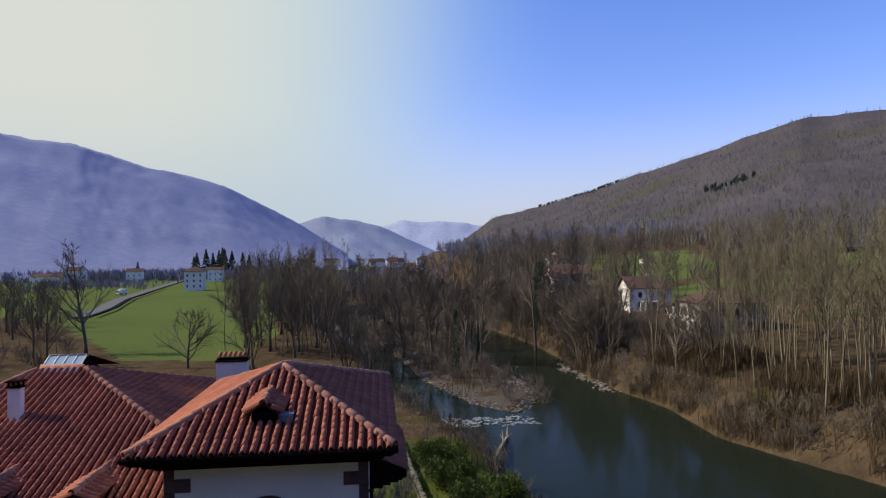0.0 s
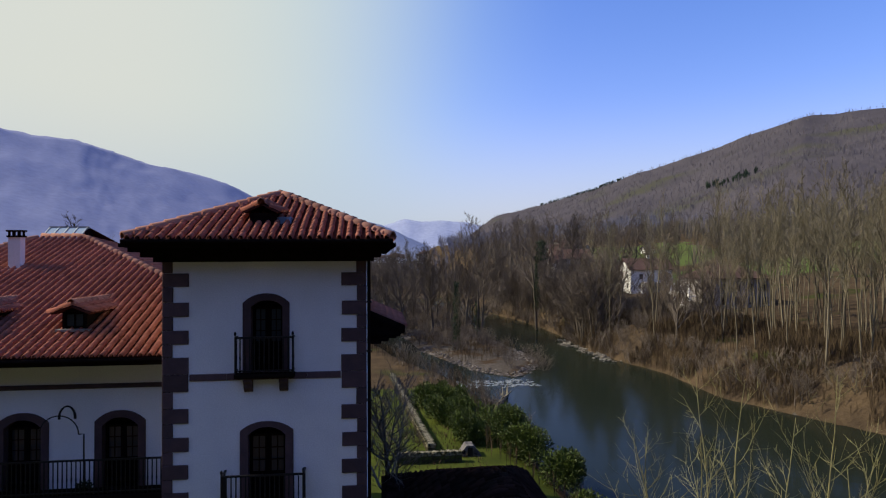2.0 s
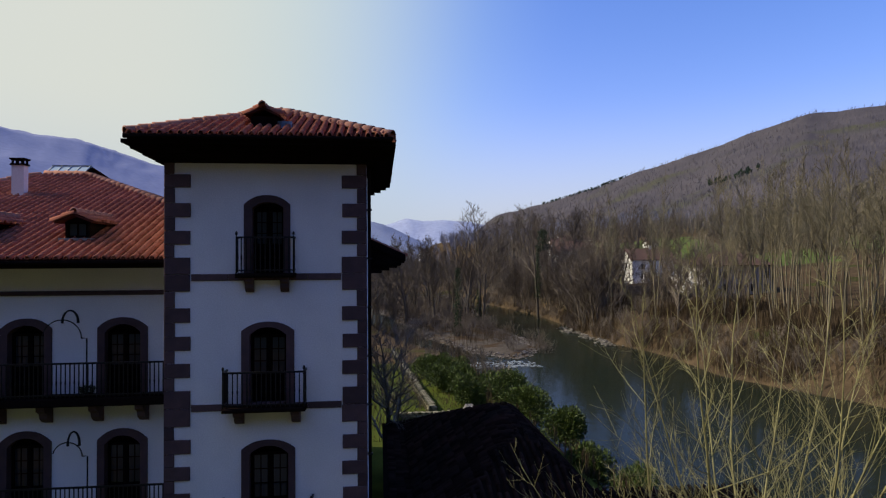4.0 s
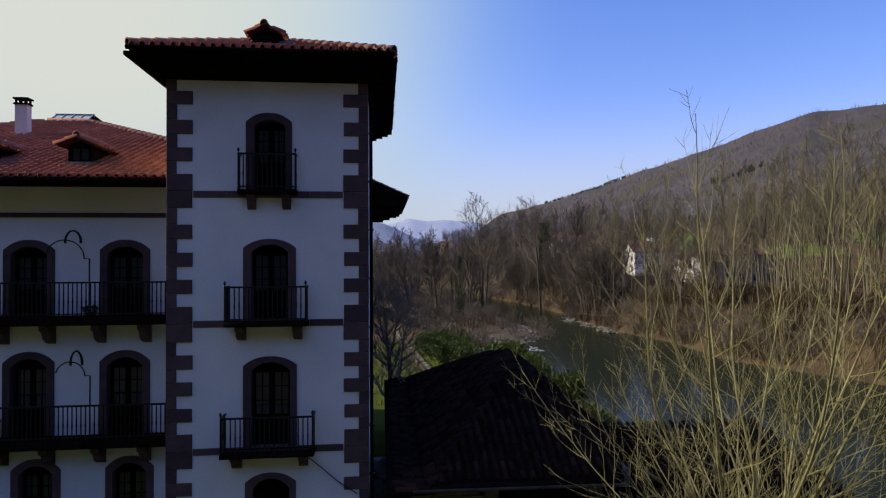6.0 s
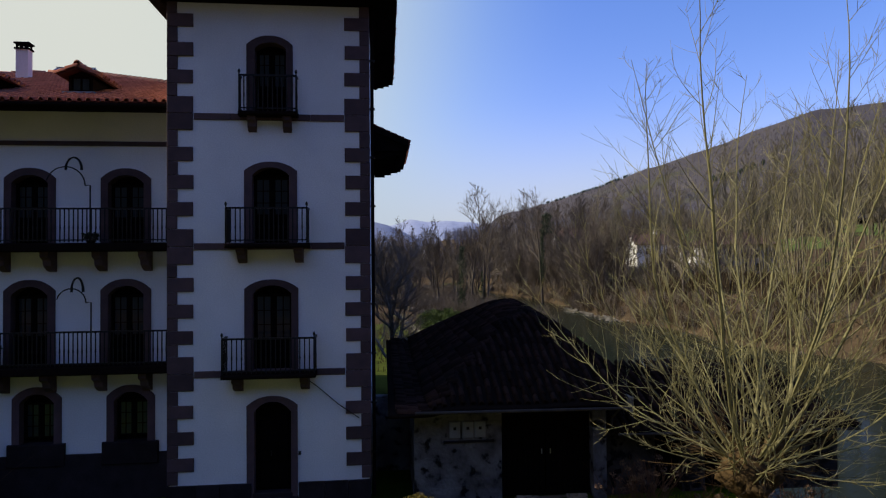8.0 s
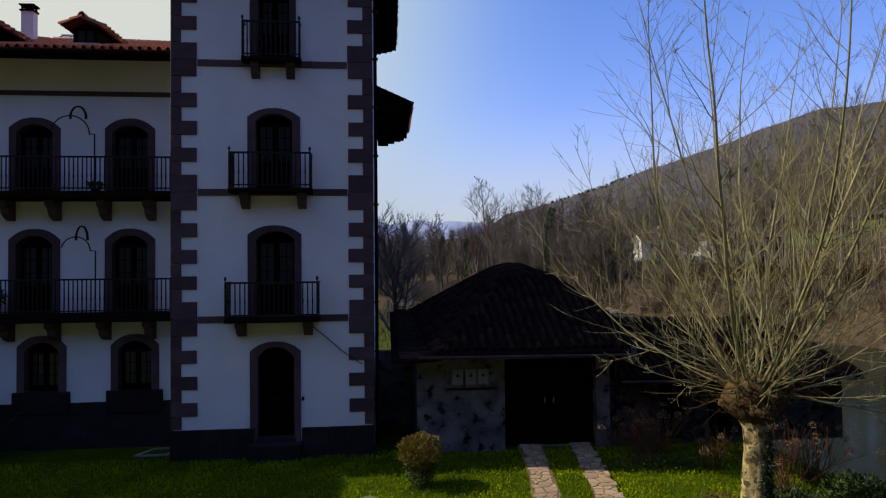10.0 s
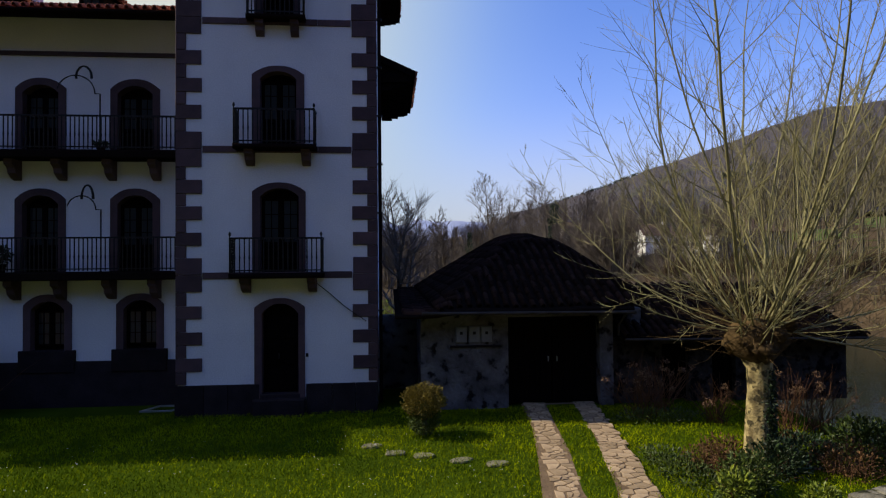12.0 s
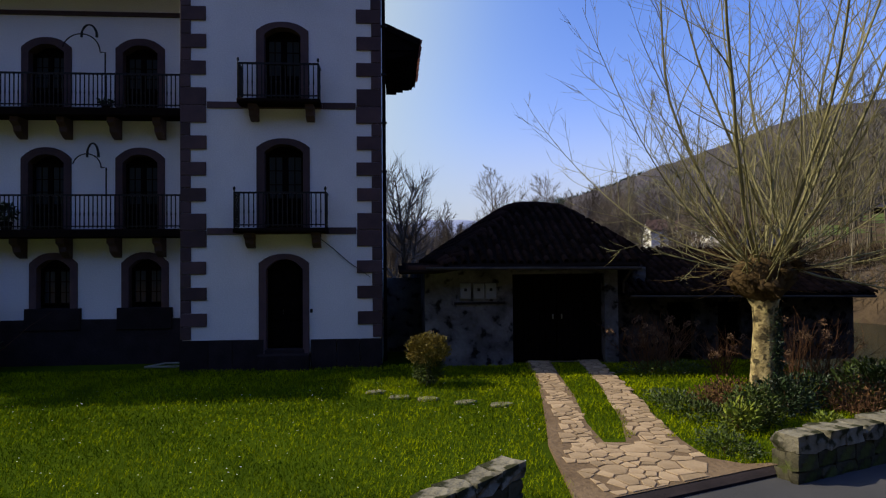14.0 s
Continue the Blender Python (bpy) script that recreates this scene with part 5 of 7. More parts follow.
def stone_wall(name, a, b, width, z0, z1, label, course=0.2):
    """A dry wall of rough stones in courses, with a cap row in a sun-lightened colour."""
    a, b = Vector((*a, 0)), Vector((*b, 0))
    d = (b - a).normalized()
    n = Vector((-d.y, d.x, 0))
    length = (b - a).length
    turn = math.degrees(math.atan2(d.y, d.x))
    w = thing(name, label, "wall", kind="structure")
    core = Geo().box(0.03, length - 0.03, -width / 2 + 0.05, width / 2 - 0.05, z0 - 0.2, z1 - 0.06, Matrix.Translation(a) @ pose(0, 0, 0, 0, 0, turn))
    part("core", core, WALL_STONE_SHADED, w)
    rows = max(2, round((z1 - z0) / course))
    for r in range(rows):
        h = (z1 - z0) / rows
        s = 0.0
        top = r == rows - 1
        while s < length - 0.05:
            l = min(rs.uniform(0.22, 0.5) * (1.3 if top else 1), length - s)
            sides = ((-width / 2 - 0.02, width / 2 + 0.02),) if top else ((-width / 2, 0.0), (0.0, width / 2))
            for y0, y1 in sides:
                c = Vector((s + l / 2, (y0 + y1) / 2, z0 + h * (r + 0.5)))
                g = rough_stone(l / 2 - 0.004, (y1 - y0) / 2 * rs.uniform(0.94, 1.1), (h / 2 - 0.003) * rs.uniform(0.9, 1.12))
                me = g.mesh("stone", WALL_CAP_LIT if top else WALL_STONE_SHADED)
                part("stone", me, None, w, at=Matrix.Translation(a) @ pose(0, 0, 0, 0, 0, turn) @ Matrix.Translation(c))
            s += l
    return w


stone_wall("road_wall_right", (10.42, -9.15), (16.5, -6.85), 0.36, -0.3, 0.36, "low mossy stone wall along the lane", 0.22)
stone_wall("road_wall_left", (6.80, -9.50), (4.9, -11.4), 0.28, -0.3, 0.28, "low stone wall beside the drive entrance", 0.2)
stone_wall("garden_wall", (9.1, 26.5), (6.9, 54), 0.5, -0.4, 0.45, "sunlit low stone wall along the rear garden", 0.3)
shed = thing("garden_hut", "small pale gabled hut roof with a dark opening", "hut")
part("body", Geo().prism([(-0.8, 0), (0.8, 0), (0.25, 0.75), (-0.25, 0.75)], -0.5, 0.5), RUBBLE, shed)
part("opening", Geo().box(-0.18, 0.18, -0.53, -0.5, 0.05, 0.62), IRON, shed)
shed.matrix_basis = pose(11.7, 26.0, -0.25)
stone_wall("rear_yard_wall", (6.6, 24.6), (11.0, 24.6), 0.4, -0.3, 0.5, "low wall across the rear garden", 0.3)


LEFT_LINE = [LEFT_TRACK(LEFT_LEN * k / 16, 0) for k in range(17)]
RIGHT_LINE = [RIGHT_TRACK(RIGHT_LEN * k / 16, 0) for k in range(17)]


def on_lawn(x, y):
    if y > 0.6 or (x > 6.0 and y > -0.2):
        return False
    if (Vector((x, y, 0)) - RC).dot(RN) < 0.1:
        return False
    if not 7.4 < x < 11.2:
        return True
    if y < -7.3 and 7.55 + rs.uniform(-0.1, 0.1) < x < 9.85 + max(0, (-8.3 - y)) * 1.3:
        return False
    for line, left, right in ((LEFT_LINE, 0.27 + 0.05 * max(0, -y - 3), 0.27), (RIGHT_LINE, 0.29, 0.29)):
        for (ax, ay), (bx, by) in zip(line, line[1:]):
            if min(ay, by) <= y <= max(ay, by):
                off = x - (ax + bx) / 2
                if -left - rs.uniform(0, 0.05) < off < right + rs.uniform(0, 0.05):
                    return False
    return True


def grass(count):
    """Single bent blades over the turf, thicker towards the lane."""
    rnd = random.Random(12)
    g = Geo()
    v, f = g.v, g.f
    while len(f) < count:
        y = -9.6 + 9.8 * rnd.random() ** 1.25
        x = rnd.uniform(-9, 15.5)
        if not on_lawn(x, y):
            continue
        tall = 0.035 + 0.05 * rnd.random() ** 2 + 0.035 * max(0, noise.noise(Vector((x * 0.9, y * 0.9, 3))))
        a = rnd.uniform(0, 6.28)
        w = 0.0045 + 0.0006 * (y + 10)
        dx, dy = math.cos(a) * w, math.sin(a) * w
        lx, ly = rnd.gauss(0, tall * 0.45), rnd.gauss(0, tall * 0.45)
        n = len(v)
        low = -0.18 if 8.5 < x < 10.5 and y > -7.5 else -0.21
        v.extend([(x - dx, y - dy, low), (x + dx, y + dy, low), (x + lx, y + ly, low + tall)])
        f.append((n, n + 1, n + 2))
    return g


thing("lawn_grass", "short sunlit lawn grass scattered with daisies", "grass", kind="stuff", geo=grass(130000), mat=GRASS_BLADE)
g = Geo()
for _ in range(260):
    x, y = rs.uniform(-5, 8), rs.uniform(-9.3, -2.5)
    if on_lawn(x, y):
        z, r = -0.2 + rs.uniform(0.05, 0.09), 0.012
        g.add([(x + r * math.cos(k), y + r * math.sin(k), z) for k in np.linspace(0, 6.283, 7)[:-1]], [tuple(range(6))])
thing("daisies", "scattered white daisies in the lawn", "flowers", kind="stuff", geo=g, mat=DAISY)

# cellar hatch beside the tower
hatch2 = thing("cellar_hatch", "open pale metal hatch rim on the ground by the wall", "hatch")
for p, q in (((-1.35, 0.35), (-0.55, 0.35)), ((-1.35, 0.35), (-1.05, 0.95)), ((-0.55, 0.35), (-0.25, 0.95)), ((-1.05, 0.95), (-0.25, 0.95))):
    part("rim", Geo().tube([(*p, -0.15), (*q, -0.15)], [0.03, 0.03], 5), ZINC, hatch2)


# ---- bare trees ----
def bend(rnd, start, way, length, parts, wander, lift):
    """Points of a wandering branch."""
    pts, d = [Vector(start)], Vector(way).normalized()
    for i in range(parts):
        d = (d + Vector((rnd.gauss(0, wander), rnd.gauss(0, wander), rnd.gauss(0, wander) + lift))).normalized()
        pts.append(pts[-1] + d * length / parts)
    return pts


def at_along(pts, k):
    k *= len(pts) - 1
    i = min(int(k), len(pts) - 2)
    return pts[i].lerp(pts[i + 1], k - i), (pts[i + 1] - pts[i]).normalized()


def aside(rnd, d, angle):
    """A way that leaves d at an angle, to a random side."""
    r = Vector((rnd.gauss(0, 1), rnd.gauss(0, 1), rnd.gauss(0, 1)))
    s = d.cross(r).normalized()
    return d * math.cos(angle) + s * math.sin(angle)


def bare_tree(seed, height, radius, limbs=14, first=0.3, spread=0.8, subs=7, twigs=5, lean=0.04, stems=1, lift=0.12, limb_len=0.42, twig_r=0.012, light=False):
    """Trunk and crown of a leafless tree."""
    rnd = random.Random(seed)
    trunk, crown = Geo(), Geo()
    for s in range(stems):
        tilt = lean if stems == 1 else 0.28
        way = (rnd.gauss(0, tilt), rnd.gauss(0, tilt), 1)
        start = (0, 0, -0.5) if stems == 1 else (rnd.gauss(0, 0.5), rnd.gauss(0, 0.5), -0.5)
        h = height * rnd.uniform(0.85, 1.0)
        stem = bend(rnd, start, way, h, 9, 0.028 if radius < 0.1 else 0.045, 0.03)
        rs = [radius * (1.25 if i == 0 else 1) * (1 - i / 9.6) ** 0.85 for i in range(10)]
        trunk.tube(stem[::2] + stem[-1:] if light else stem, (rs[::2] + rs[-1:]) if light else rs, 4 if light else 6)
        for i in range(limbs):
            k = first + (0.98 - first) * (i + rnd.random()) / limbs
            p, d = at_along(stem, k)
            way = aside(rnd, d, spread * rnd.uniform(0.7, 1.2))
            length = h * limb_len * (1.12 - k) * rnd.uniform(0.6, 1.15) + 0.8
            limb = bend(rnd, p, way, length, 5, 0.10, lift)
            r = radius * (1 - k) * 0.5 + 0.018
            crown.tube(limb, [r * (1 - j / 6) + 0.006 for j in range(6)], 3 if light else 4, False)
            for j in range(subs):
                q, e = at_along(limb, 0.2 + 0.8 * (j + rnd.random()) / subs)
                sub = bend(rnd, q, aside(rnd, e, rnd.uniform(0.4, 0.9)), length * rnd.uniform(0.25, 0.5), 2, 0.13, lift)
                if light:
                    crown.spike(sub[0], sub[2], r * 0.45 + 0.006)
                else:
                    crown.tube(sub, [r * 0.4 + 0.004, r * 0.25 + 0.004, twig_r * 0.6], 3, False)
                for _ in range(twigs):
                    t, f = at_along(sub, rnd.uniform(0.2, 1))
                    tip = (aside(rnd, f, rnd.uniform(0.3, 0.8)) + Vector((0, 0, lift * 1.5))).normalized()
                    crown.spike(t, t + tip * length * rnd.uniform(0.14, 0.32), twig_r * 1.2)
    return trunk, crown


TREE_KINDS = {}


def tree_kind(key, label, bark, twig, **how):
    trunk, crown = bare_tree(**how)
    t = thing("bare_tree", label, "tree")
    part("trunk", trunk, bark, t, smooth=True)
    part("crown", crown, twig, t)
    TREE_KINDS[key] = [t, False]


def plant(key, x, y, height=1.0, turn=None, z=None, group="bare trees"):
    """Sets one tree of a kind on the ground."""
    t, used = TREE_KINDS[key]
    z = float(ground_height(np.array([x]), np.array([y]))[0]) if z is None else z
    m = pose(x, y, z - 0.1, random.gauss(0, 1.5), random.gauss(0, 1.5), random.uniform(0, 360) if turn is None else turn) @ Matrix.Scale(height, 4)
    if not used:
        t.matrix_basis = m
        TREE_KINDS[key][1] = True
        return tagged(t, group=group)
    ob = copy_thing(t, pose(0, 0, 0))
    ob.matrix_basis = m
    return ob


for i in range(3):
    tree_kind(f"poplar{i}", "tall slender bare tree with pale bark", BARK_PALE, TWIG_PALE, seed=20 + i, height=17, radius=0.085, limbs=13, first=0.38, spread=0.40, subs=6, twigs=6, lean=0.06, limb_len=0.26, lift=0.12, twig_r=0.0085)
for i in range(4):
    tree_kind(f"broad{i}", "bare broad-crowned winter tree with brown twigs", BARK, TWIG, seed=40 + i, height=17, radius=0.26, limbs=19, first=0.20, spread=0.72, subs=9, twigs=10, lean=0.05, limb_len=0.44, twig_r=0.015)
for i in range(2):
    tree_kind(f"clump{i}", "bare riverside tree with several leaning stems", BARK, TWIG, seed=60 + i, height=13, radius=0.15, limbs=9, first=0.25, spread=0.6, subs=7, twigs=9, stems=5, limb_len=0.36, twig_r=0.014)
for i in range(2):
    tree_kind(f"shrub{i}", "leafless brown riverside scrub", TWIG, TWIG, seed=80 + i, height=4.0, radius=0.045, limbs=5, first=0.1, spread=0.6, subs=4, twigs=5, stems=6, light=True, limb_len=0.5, twig_r=0.014)
for i in range(1):
    tree_kind("orchard0", "bare spreading orchard tree with dark bark", BARK, TWIG, seed=95, height=8, radius=0.2, limbs=16, first=0.20, spread=1.0, subs=9, twigs=11, lean=0.06, limb_len=0.66, twig_r=0.010)

for i in range(2):
    tree_kind(f"slim{i}", "tall slender bare tree with pale bark", BARK_PALE, TWIG_PALE, seed=120 + i, height=17, radius=0.085, limbs=12, first=0.36, spread=0.40, subs=5, twigs=5, lean=0.07, limb_len=0.27, lift=0.12, twig_r=0.011, light=True)
    tree_kind(f"wide{i}", "bare broad-crowned winter tree with brown twigs", BARK, TWIG, seed=140 + i, height=17, radius=0.26, limbs=17, first=0.2, spread=0.75, subs=7, twigs=6, lean=0.05, limb_len=0.42, twig_r=0.024, light=True)

for i in range(2):
    tree_kind(f"tall{i}", "tall dark bare tree standing over the river", BARK, TWIG, seed=160 + i, height=28, radius=0.30, limbs=17, first=0.40, spread=0.85, subs=9, twigs=9, lean=0.03, limb_len=0.50, lift=0.14, twig_r=0.016)

rt = random.Random(7)


def scatter(keys, count, inside, box, low, high, gap=3.0, group="bare trees"):
    spots = []
    for _ in range(count * 30):
        if len(spots) >= count:
            break
        x, y = rt.uniform(box[0], box[1]), rt.uniform(box[2], box[3])
        if not inside(x, y) or any((x - a) ** 2 + (y - b) ** 2 < gap * gap for a, b in spots):
            continue
        spots.append((x, y))
        plant(rt.choice(keys), x, y, rt.uniform(low, high), group=group)
    return spots


def river_gap(x, y):
    return float(polygon_distance(np.array([x]), np.array([y]), RIVER)[0])


GLADES = [(76, 147.5, 0.024, 0.5), (70.2, 106, 0.016, 0.6), (63, 181, 0.008, 0.6)]
HOUSE_SPOTS = [(78, 148, 13), (79, 108, 9), (66, 186, 12)]


def clear(x, y):
    """Away from the houses across the river, and not on the open glades below the white ones."""
    if any((x - a) ** 2 + (y - b) ** 2 < r * r for a, b, r in HOUSE_SPOTS):
        return False
    return not any(abs(math.atan2(x - 5.4, y + 16.9) - math.atan2(a - 5.4, b + 16.9)) < w and far * b < y < b for a, b, w, far in GLADES)



POP, BRD = ["poplar0", "poplar1", "poplar2"], ["broad0", "broad1", "broad2", "broad3"]


def woodland(name, label, keys, count, inside, box, size, gap):
    """A stand of bare trees past counting, as one object with bark and twigs."""
    spots = []
    for _ in range(count * 20):
        if len(spots) >= count:
            break
        x, y = rt.uniform(box[0], box[1]), rt.uniform(box[2], box[3])
        if inside(x, y) and all((x - a) ** 2 + (y - b) ** 2 > gap * gap for a, b in spots):
            spots.append((x, y))
    zs = ground_height(np.array([p[0] for p in spots]), np.array([p[1] for p in spots]))
    pieces = []
    for (x, y), z in zip(spots, zs):
        m = pose(x, y, float(z) - 0.2, rt.gauss(0, 2), rt.gauss(0, 2), rt.uniform(0, 360)) @ Matrix.Scale(size(x, y) * rt.uniform(0.8, 1.15), 4)
        pieces += [(child.data, m) for child in TREE_KINDS[rt.choice(keys)][0].children]
    return tagged(new(name, merged(name, pieces)), label, "woods", kind="stuff")


isle_gap = lambda x, y: float(polygon_distance(np.array([x]), np.array([y]), ISLAND)[0])
scatter(POP, 110, lambda x, y: river_gap(x, y) > 2 and clear(x, y) and x > 46 and x < 60 + (140 - y) * 0.6, (48, 110, 12, 120), 1.05, 1.5, 2.6, "bare trees on the slope")
scatter(POP, 46, lambda x, y: river_gap(x, y) > 3, (54, 80, 24, 72), 1.15, 1.45, 2.2, "tall bare trees on the slope")
scatter(POP, 12, lambda x, y: True, (64, 90, 86, 98), 0.8, 1.1, 2.5, "bare trees before the grey house")
scatter(POP, 44, lambda x, y: river_gap(x, y) > 4, (-25, -1, 104, 175), 1.25, 1.5, 2.4, "tall bare trees by the river")
scatter(BRD + ["clump0", "clump1"], 64, lambda x, y: 0.3 < river_gap(x, y) < 9 and x > 38 and clear(x, y), (36, 62, 92, 200), 0.7, 1.05, 2.0, "bare trees crowding the far channel")
scatter(POP + BRD + ["clump0", "clump1"], 44, lambda x, y: 1 < river_gap(x, y) < 12 and x > 40 and clear(x, y), (42, 70, 66, 170), 0.6, 1.0, 2.6, "bare trees on the far bank")
scatter(BRD + ["clump0"], 18, lambda x, y: river_gap(x, y) > 3.5 and x < 12, (-24, 4, 104, 160), 1.0, 1.4, 3.6, "bare trees by the river")
scatter(BRD + ["clump1"], 30, lambda x, y: isle_gap(x, y) < -3, (-5, 40, 108, 230), 0.9, 1.35, 4, "bare trees on the shingle island")
scatter(["clump0", "clump1"], 5, lambda x, y: 2 < river_gap(x, y) < 9 and x < 5, (-4, 6, 80, 104), 0.6, 0.9, 2.6, "bare trees on the near bank")
woodland("valley_trees", "bare brown trees crowding the valley floor", ["wide0", "wide1"], 100, lambda x, y: river_gap(x, y) > 3, (-45, 110, 150, 340), lambda x, y: 1.25, 5)
woodland("slope_trees", "slender bare trees covering the far slope", ["slim0", "slim1"], 190, lambda x, y: clear(x, y) and river_gap(x, y) > 14 and x > 66 and y < 150 and not (86 < x and 118 < y), (66, 150, 0, 150), lambda x, y: 1.2 + 0.35 * min(1, max(0, (x - 75) / 60)), 3.4)
woodland("bank_scrub", "leafless brown scrub crowding the far bank", ["shrub0", "shrub1"], 300, lambda x, y: -0.6 < river_gap(x, y) < (4 if y < 82 else 20) and x > 38 and (x - 78) ** 2 + (y - 148) ** 2 > 90, (40, 90, 10, 185), lambda x, y: 0.85, 1.4)
woodland("island_scrub", "leafless reddish scrub on the shingle island", ["shrub0", "shrub1"], 130, lambda x, y: (isle_gap(x, y) < -4.0 and y > 94) or (isle_gap(x, y) < -0.8 and x > 25 and 74 < y < 92), (2, 40, 72, 190), lambda x, y: 0.75, 1.6)
woodland("field_scrub", "dark bare trees and scrub along the field edge", ["shrub0", "shrub1", "wide0", "slim1", "slim0"], 170, lambda x, y: x < -44 - (y - 85) * 0.42, (-150, -48, 80, 205), lambda x, y: 0.95, 2.6)
plant("broad1", -55, 119, 1.5)
plant("orchard0", -28.4, 98.1, 1.3)
plant("orchard0", -16.1, 94.3, 1.45)
plant("tall0", 44.8, 133, 1.22)
plant("tall1", 27.4, 118, 1.08, z=-3.8)
plant("broad3", 25.5, 123, 1.3)
plant("clump1", 9.3, 124, 0.8)
plant("orchard0", 6.1, 15.5, 0.95)

for key in ("slim0", "slim1", "wide0", "wide1"):
    for ob in (*TREE_KINDS[key][0].children, TREE_KINDS[key][0]):
        bpy.data.objects.remove(ob)

# ---- pollard plane tree by the drive ----
KNUCKLE = material("rusty_knuckle_bark", (0.15, 0.098, 0.045), (0.028, 0.020, 0.012), 5, 10, 0.95, 1.0, 14)


def pollard(x, y, z):
    rnd = random.Random(8)
    t = thing("pollard_tree", "old pollarded plane tree with long bare olive shoots", "tree")
    trunk, head = Geo(), Geo()
    n = 20

    def stump(geo, rings, seed):
        """A knobbly column through rings (x, y, height, radius)."""
        pts = []
        for cx, cy, h, r in rings:
            for i in range(n):
                a = 2 * math.pi * i / n
                q = Vector((math.cos(a), math.sin(a), 0))
                k = r * (1 + 0.16 * noise.noise(q * 1.6 + Vector((seed, 0, h * 0.9))) + 0.08 * noise.noise(q * 5 + Vector((0, seed, h * 1.5)))
                         + (0.55 * noise.noise(q * 2.6 + Vector((0, 0, h * 2.6 + seed))) if h > 2.0 else 0))
                pts.append((cx + q.x * k, cy + q.y * k, h))
        m = len(rings)
        geo.add(pts, [(j * n + i, j * n + (i + 1) % n, (j + 1) * n + (i + 1) % n, (j + 1) * n + i) for j in range(m - 1) for i in range(n)] + [tuple(range((m - 1) * n, m * n))])

    stump(trunk, [(0, 0, -0.3, 0.36), (0, 0, 0.05, 0.285), (0.0, 0, 0.4, 0.245), (0.01, 0, 0.9, 0.225), (0.03, 0, 1.5, 0.215), (0.04, 0, 1.9, 0.235), (0.03, 0, 2.08, 0.27), (0.02, 0, 2.2, 0.30)], 1.0)
    stump(head, [(0.03, 0, 2.0, 0.20), (0.0, 0, 2.16, 0.38), (-0.02, 0, 2.45, 0.46), (-0.02, 0, 2.7, 0.42), (0.0, 0, 2.86, 0.30), (0.0, 0, 2.95, 0.15)], 1.0)
    stump(head, [(0.10, 0, 2.1, 0.14), (0.30, 0.02, 2.4, 0.16), (0.46, 0.04, 2.7, 0.17), (0.56, 0.05, 2.95, 0.19), (0.60, 0.05, 3.12, 0.15), (0.60, 0.05, 3.2, 0.07)], 4.0)
    part("trunk", trunk, PLANE_BARK, t, "mottled flaking bark", True)
    part("head", head, KNUCKLE, t, "dark knobbly forked head of old cuts", True)
    heads = []
    for i in range(16):
        fork = i % 3 == 2
        a = 2.39996 * i
        mid = Vector((0.56, 0.05, 2.95)) if fork else Vector((0, 0, 2.5))
        reach = rnd.uniform(0.14, 0.24) if fork else rnd.uniform(0.34, 0.52)
        c = mid + Vector((math.cos(a) * reach, math.sin(a) * reach, rnd.uniform(-0.3, 0.25)))
        heads.append(c)
        r = rnd.uniform(0.08, 0.15)
        knobs = Geo()
        ring = []
        for j in range(6):
            for k in range(8):
                th, ph = math.pi * (j + 0.5) / 6, 2 * math.pi * k / 8
                q = Vector((math.sin(th) * math.cos(ph), math.sin(th) * math.sin(ph), math.cos(th)))
                ring.append(c + q * r * (1 + 1.1 * noise.noise(q * 2.4 + c * 5) + 0.4 * noise.noise(q * 5 + c * 3)))
        knobs.add(ring, [(j * 8 + k, j * 8 + (k + 1) % 8, (j + 1) * 8 + (k + 1) % 8, (j + 1) * 8 + k) for j in range(5) for k in range(8)] + [tuple(range(8))[::-1], tuple(range(40, 48))])
        part("knuckle", knobs, KNUCKLE, t, "swollen knuckle where the shoots spring", True)

    def shoot(start, azimuth, tilt, length, r, lift, side, fine):
        """One long shoot that leans out, turns upward and carries ever finer twigs."""
        g = Geo()
        way = Vector((math.cos(azimuth) * math.sin(tilt), math.sin(azimuth) * math.sin(tilt), math.cos(tilt)))
        pts = bend(rnd, start, way, length, 14, 0.042, lift)
        g.tube(pts, [r * (1 - j / 14.4) ** 0.9 + 0.0035 for j in range(15)], 6, False)
        for j in range(side):
            k = 0.14 + 0.84 * (j + rnd.random()) / side
            p, d = at_along(pts, k)
            reach = length * (0.34 * (1.08 - k) + 0.05) * rnd.uniform(0.55, 1.25)
            tw = bend(rnd, p, aside(rnd, d, rnd.uniform(0.55, 1.0)), reach, 6, 0.07, 0.085)
            w = r * (1 - k) * 0.36 + 0.0030
            g.tube(tw, [w * (1 - i / 6.6) + 0.0018 for i in range(7)], 4, False)
            for _ in range(fine):
                q, e = at_along(tw, rnd.uniform(0.12, 0.95))
                f = bend(rnd, q, aside(rnd, e, rnd.uniform(0.45, 0.9)), reach * rnd.uniform(0.18, 0.5), 3, 0.07, 0.08)
                g.tube(f, [0.0036, 0.0032, 0.0026, 0.0016], 3, False)
        part("shoot", g, SHOOT, t)

    for i in range(11):
        a = i * 2.39996 + 0.5
        fork = i % 3 == 0
        mid = Vector((0.58, 0.05, 3.05)) if fork else Vector((0, 0, 2.85))
        start = mid + Vector((math.cos(a), math.sin(a), 0)) * (0.14 if fork else 0.30)
        shoot(start, a, radians(rnd.uniform(18, 46)), rnd.uniform(7.4, 8.8), rnd.uniform(0.026, 0.038), 0.070, 19, 7)
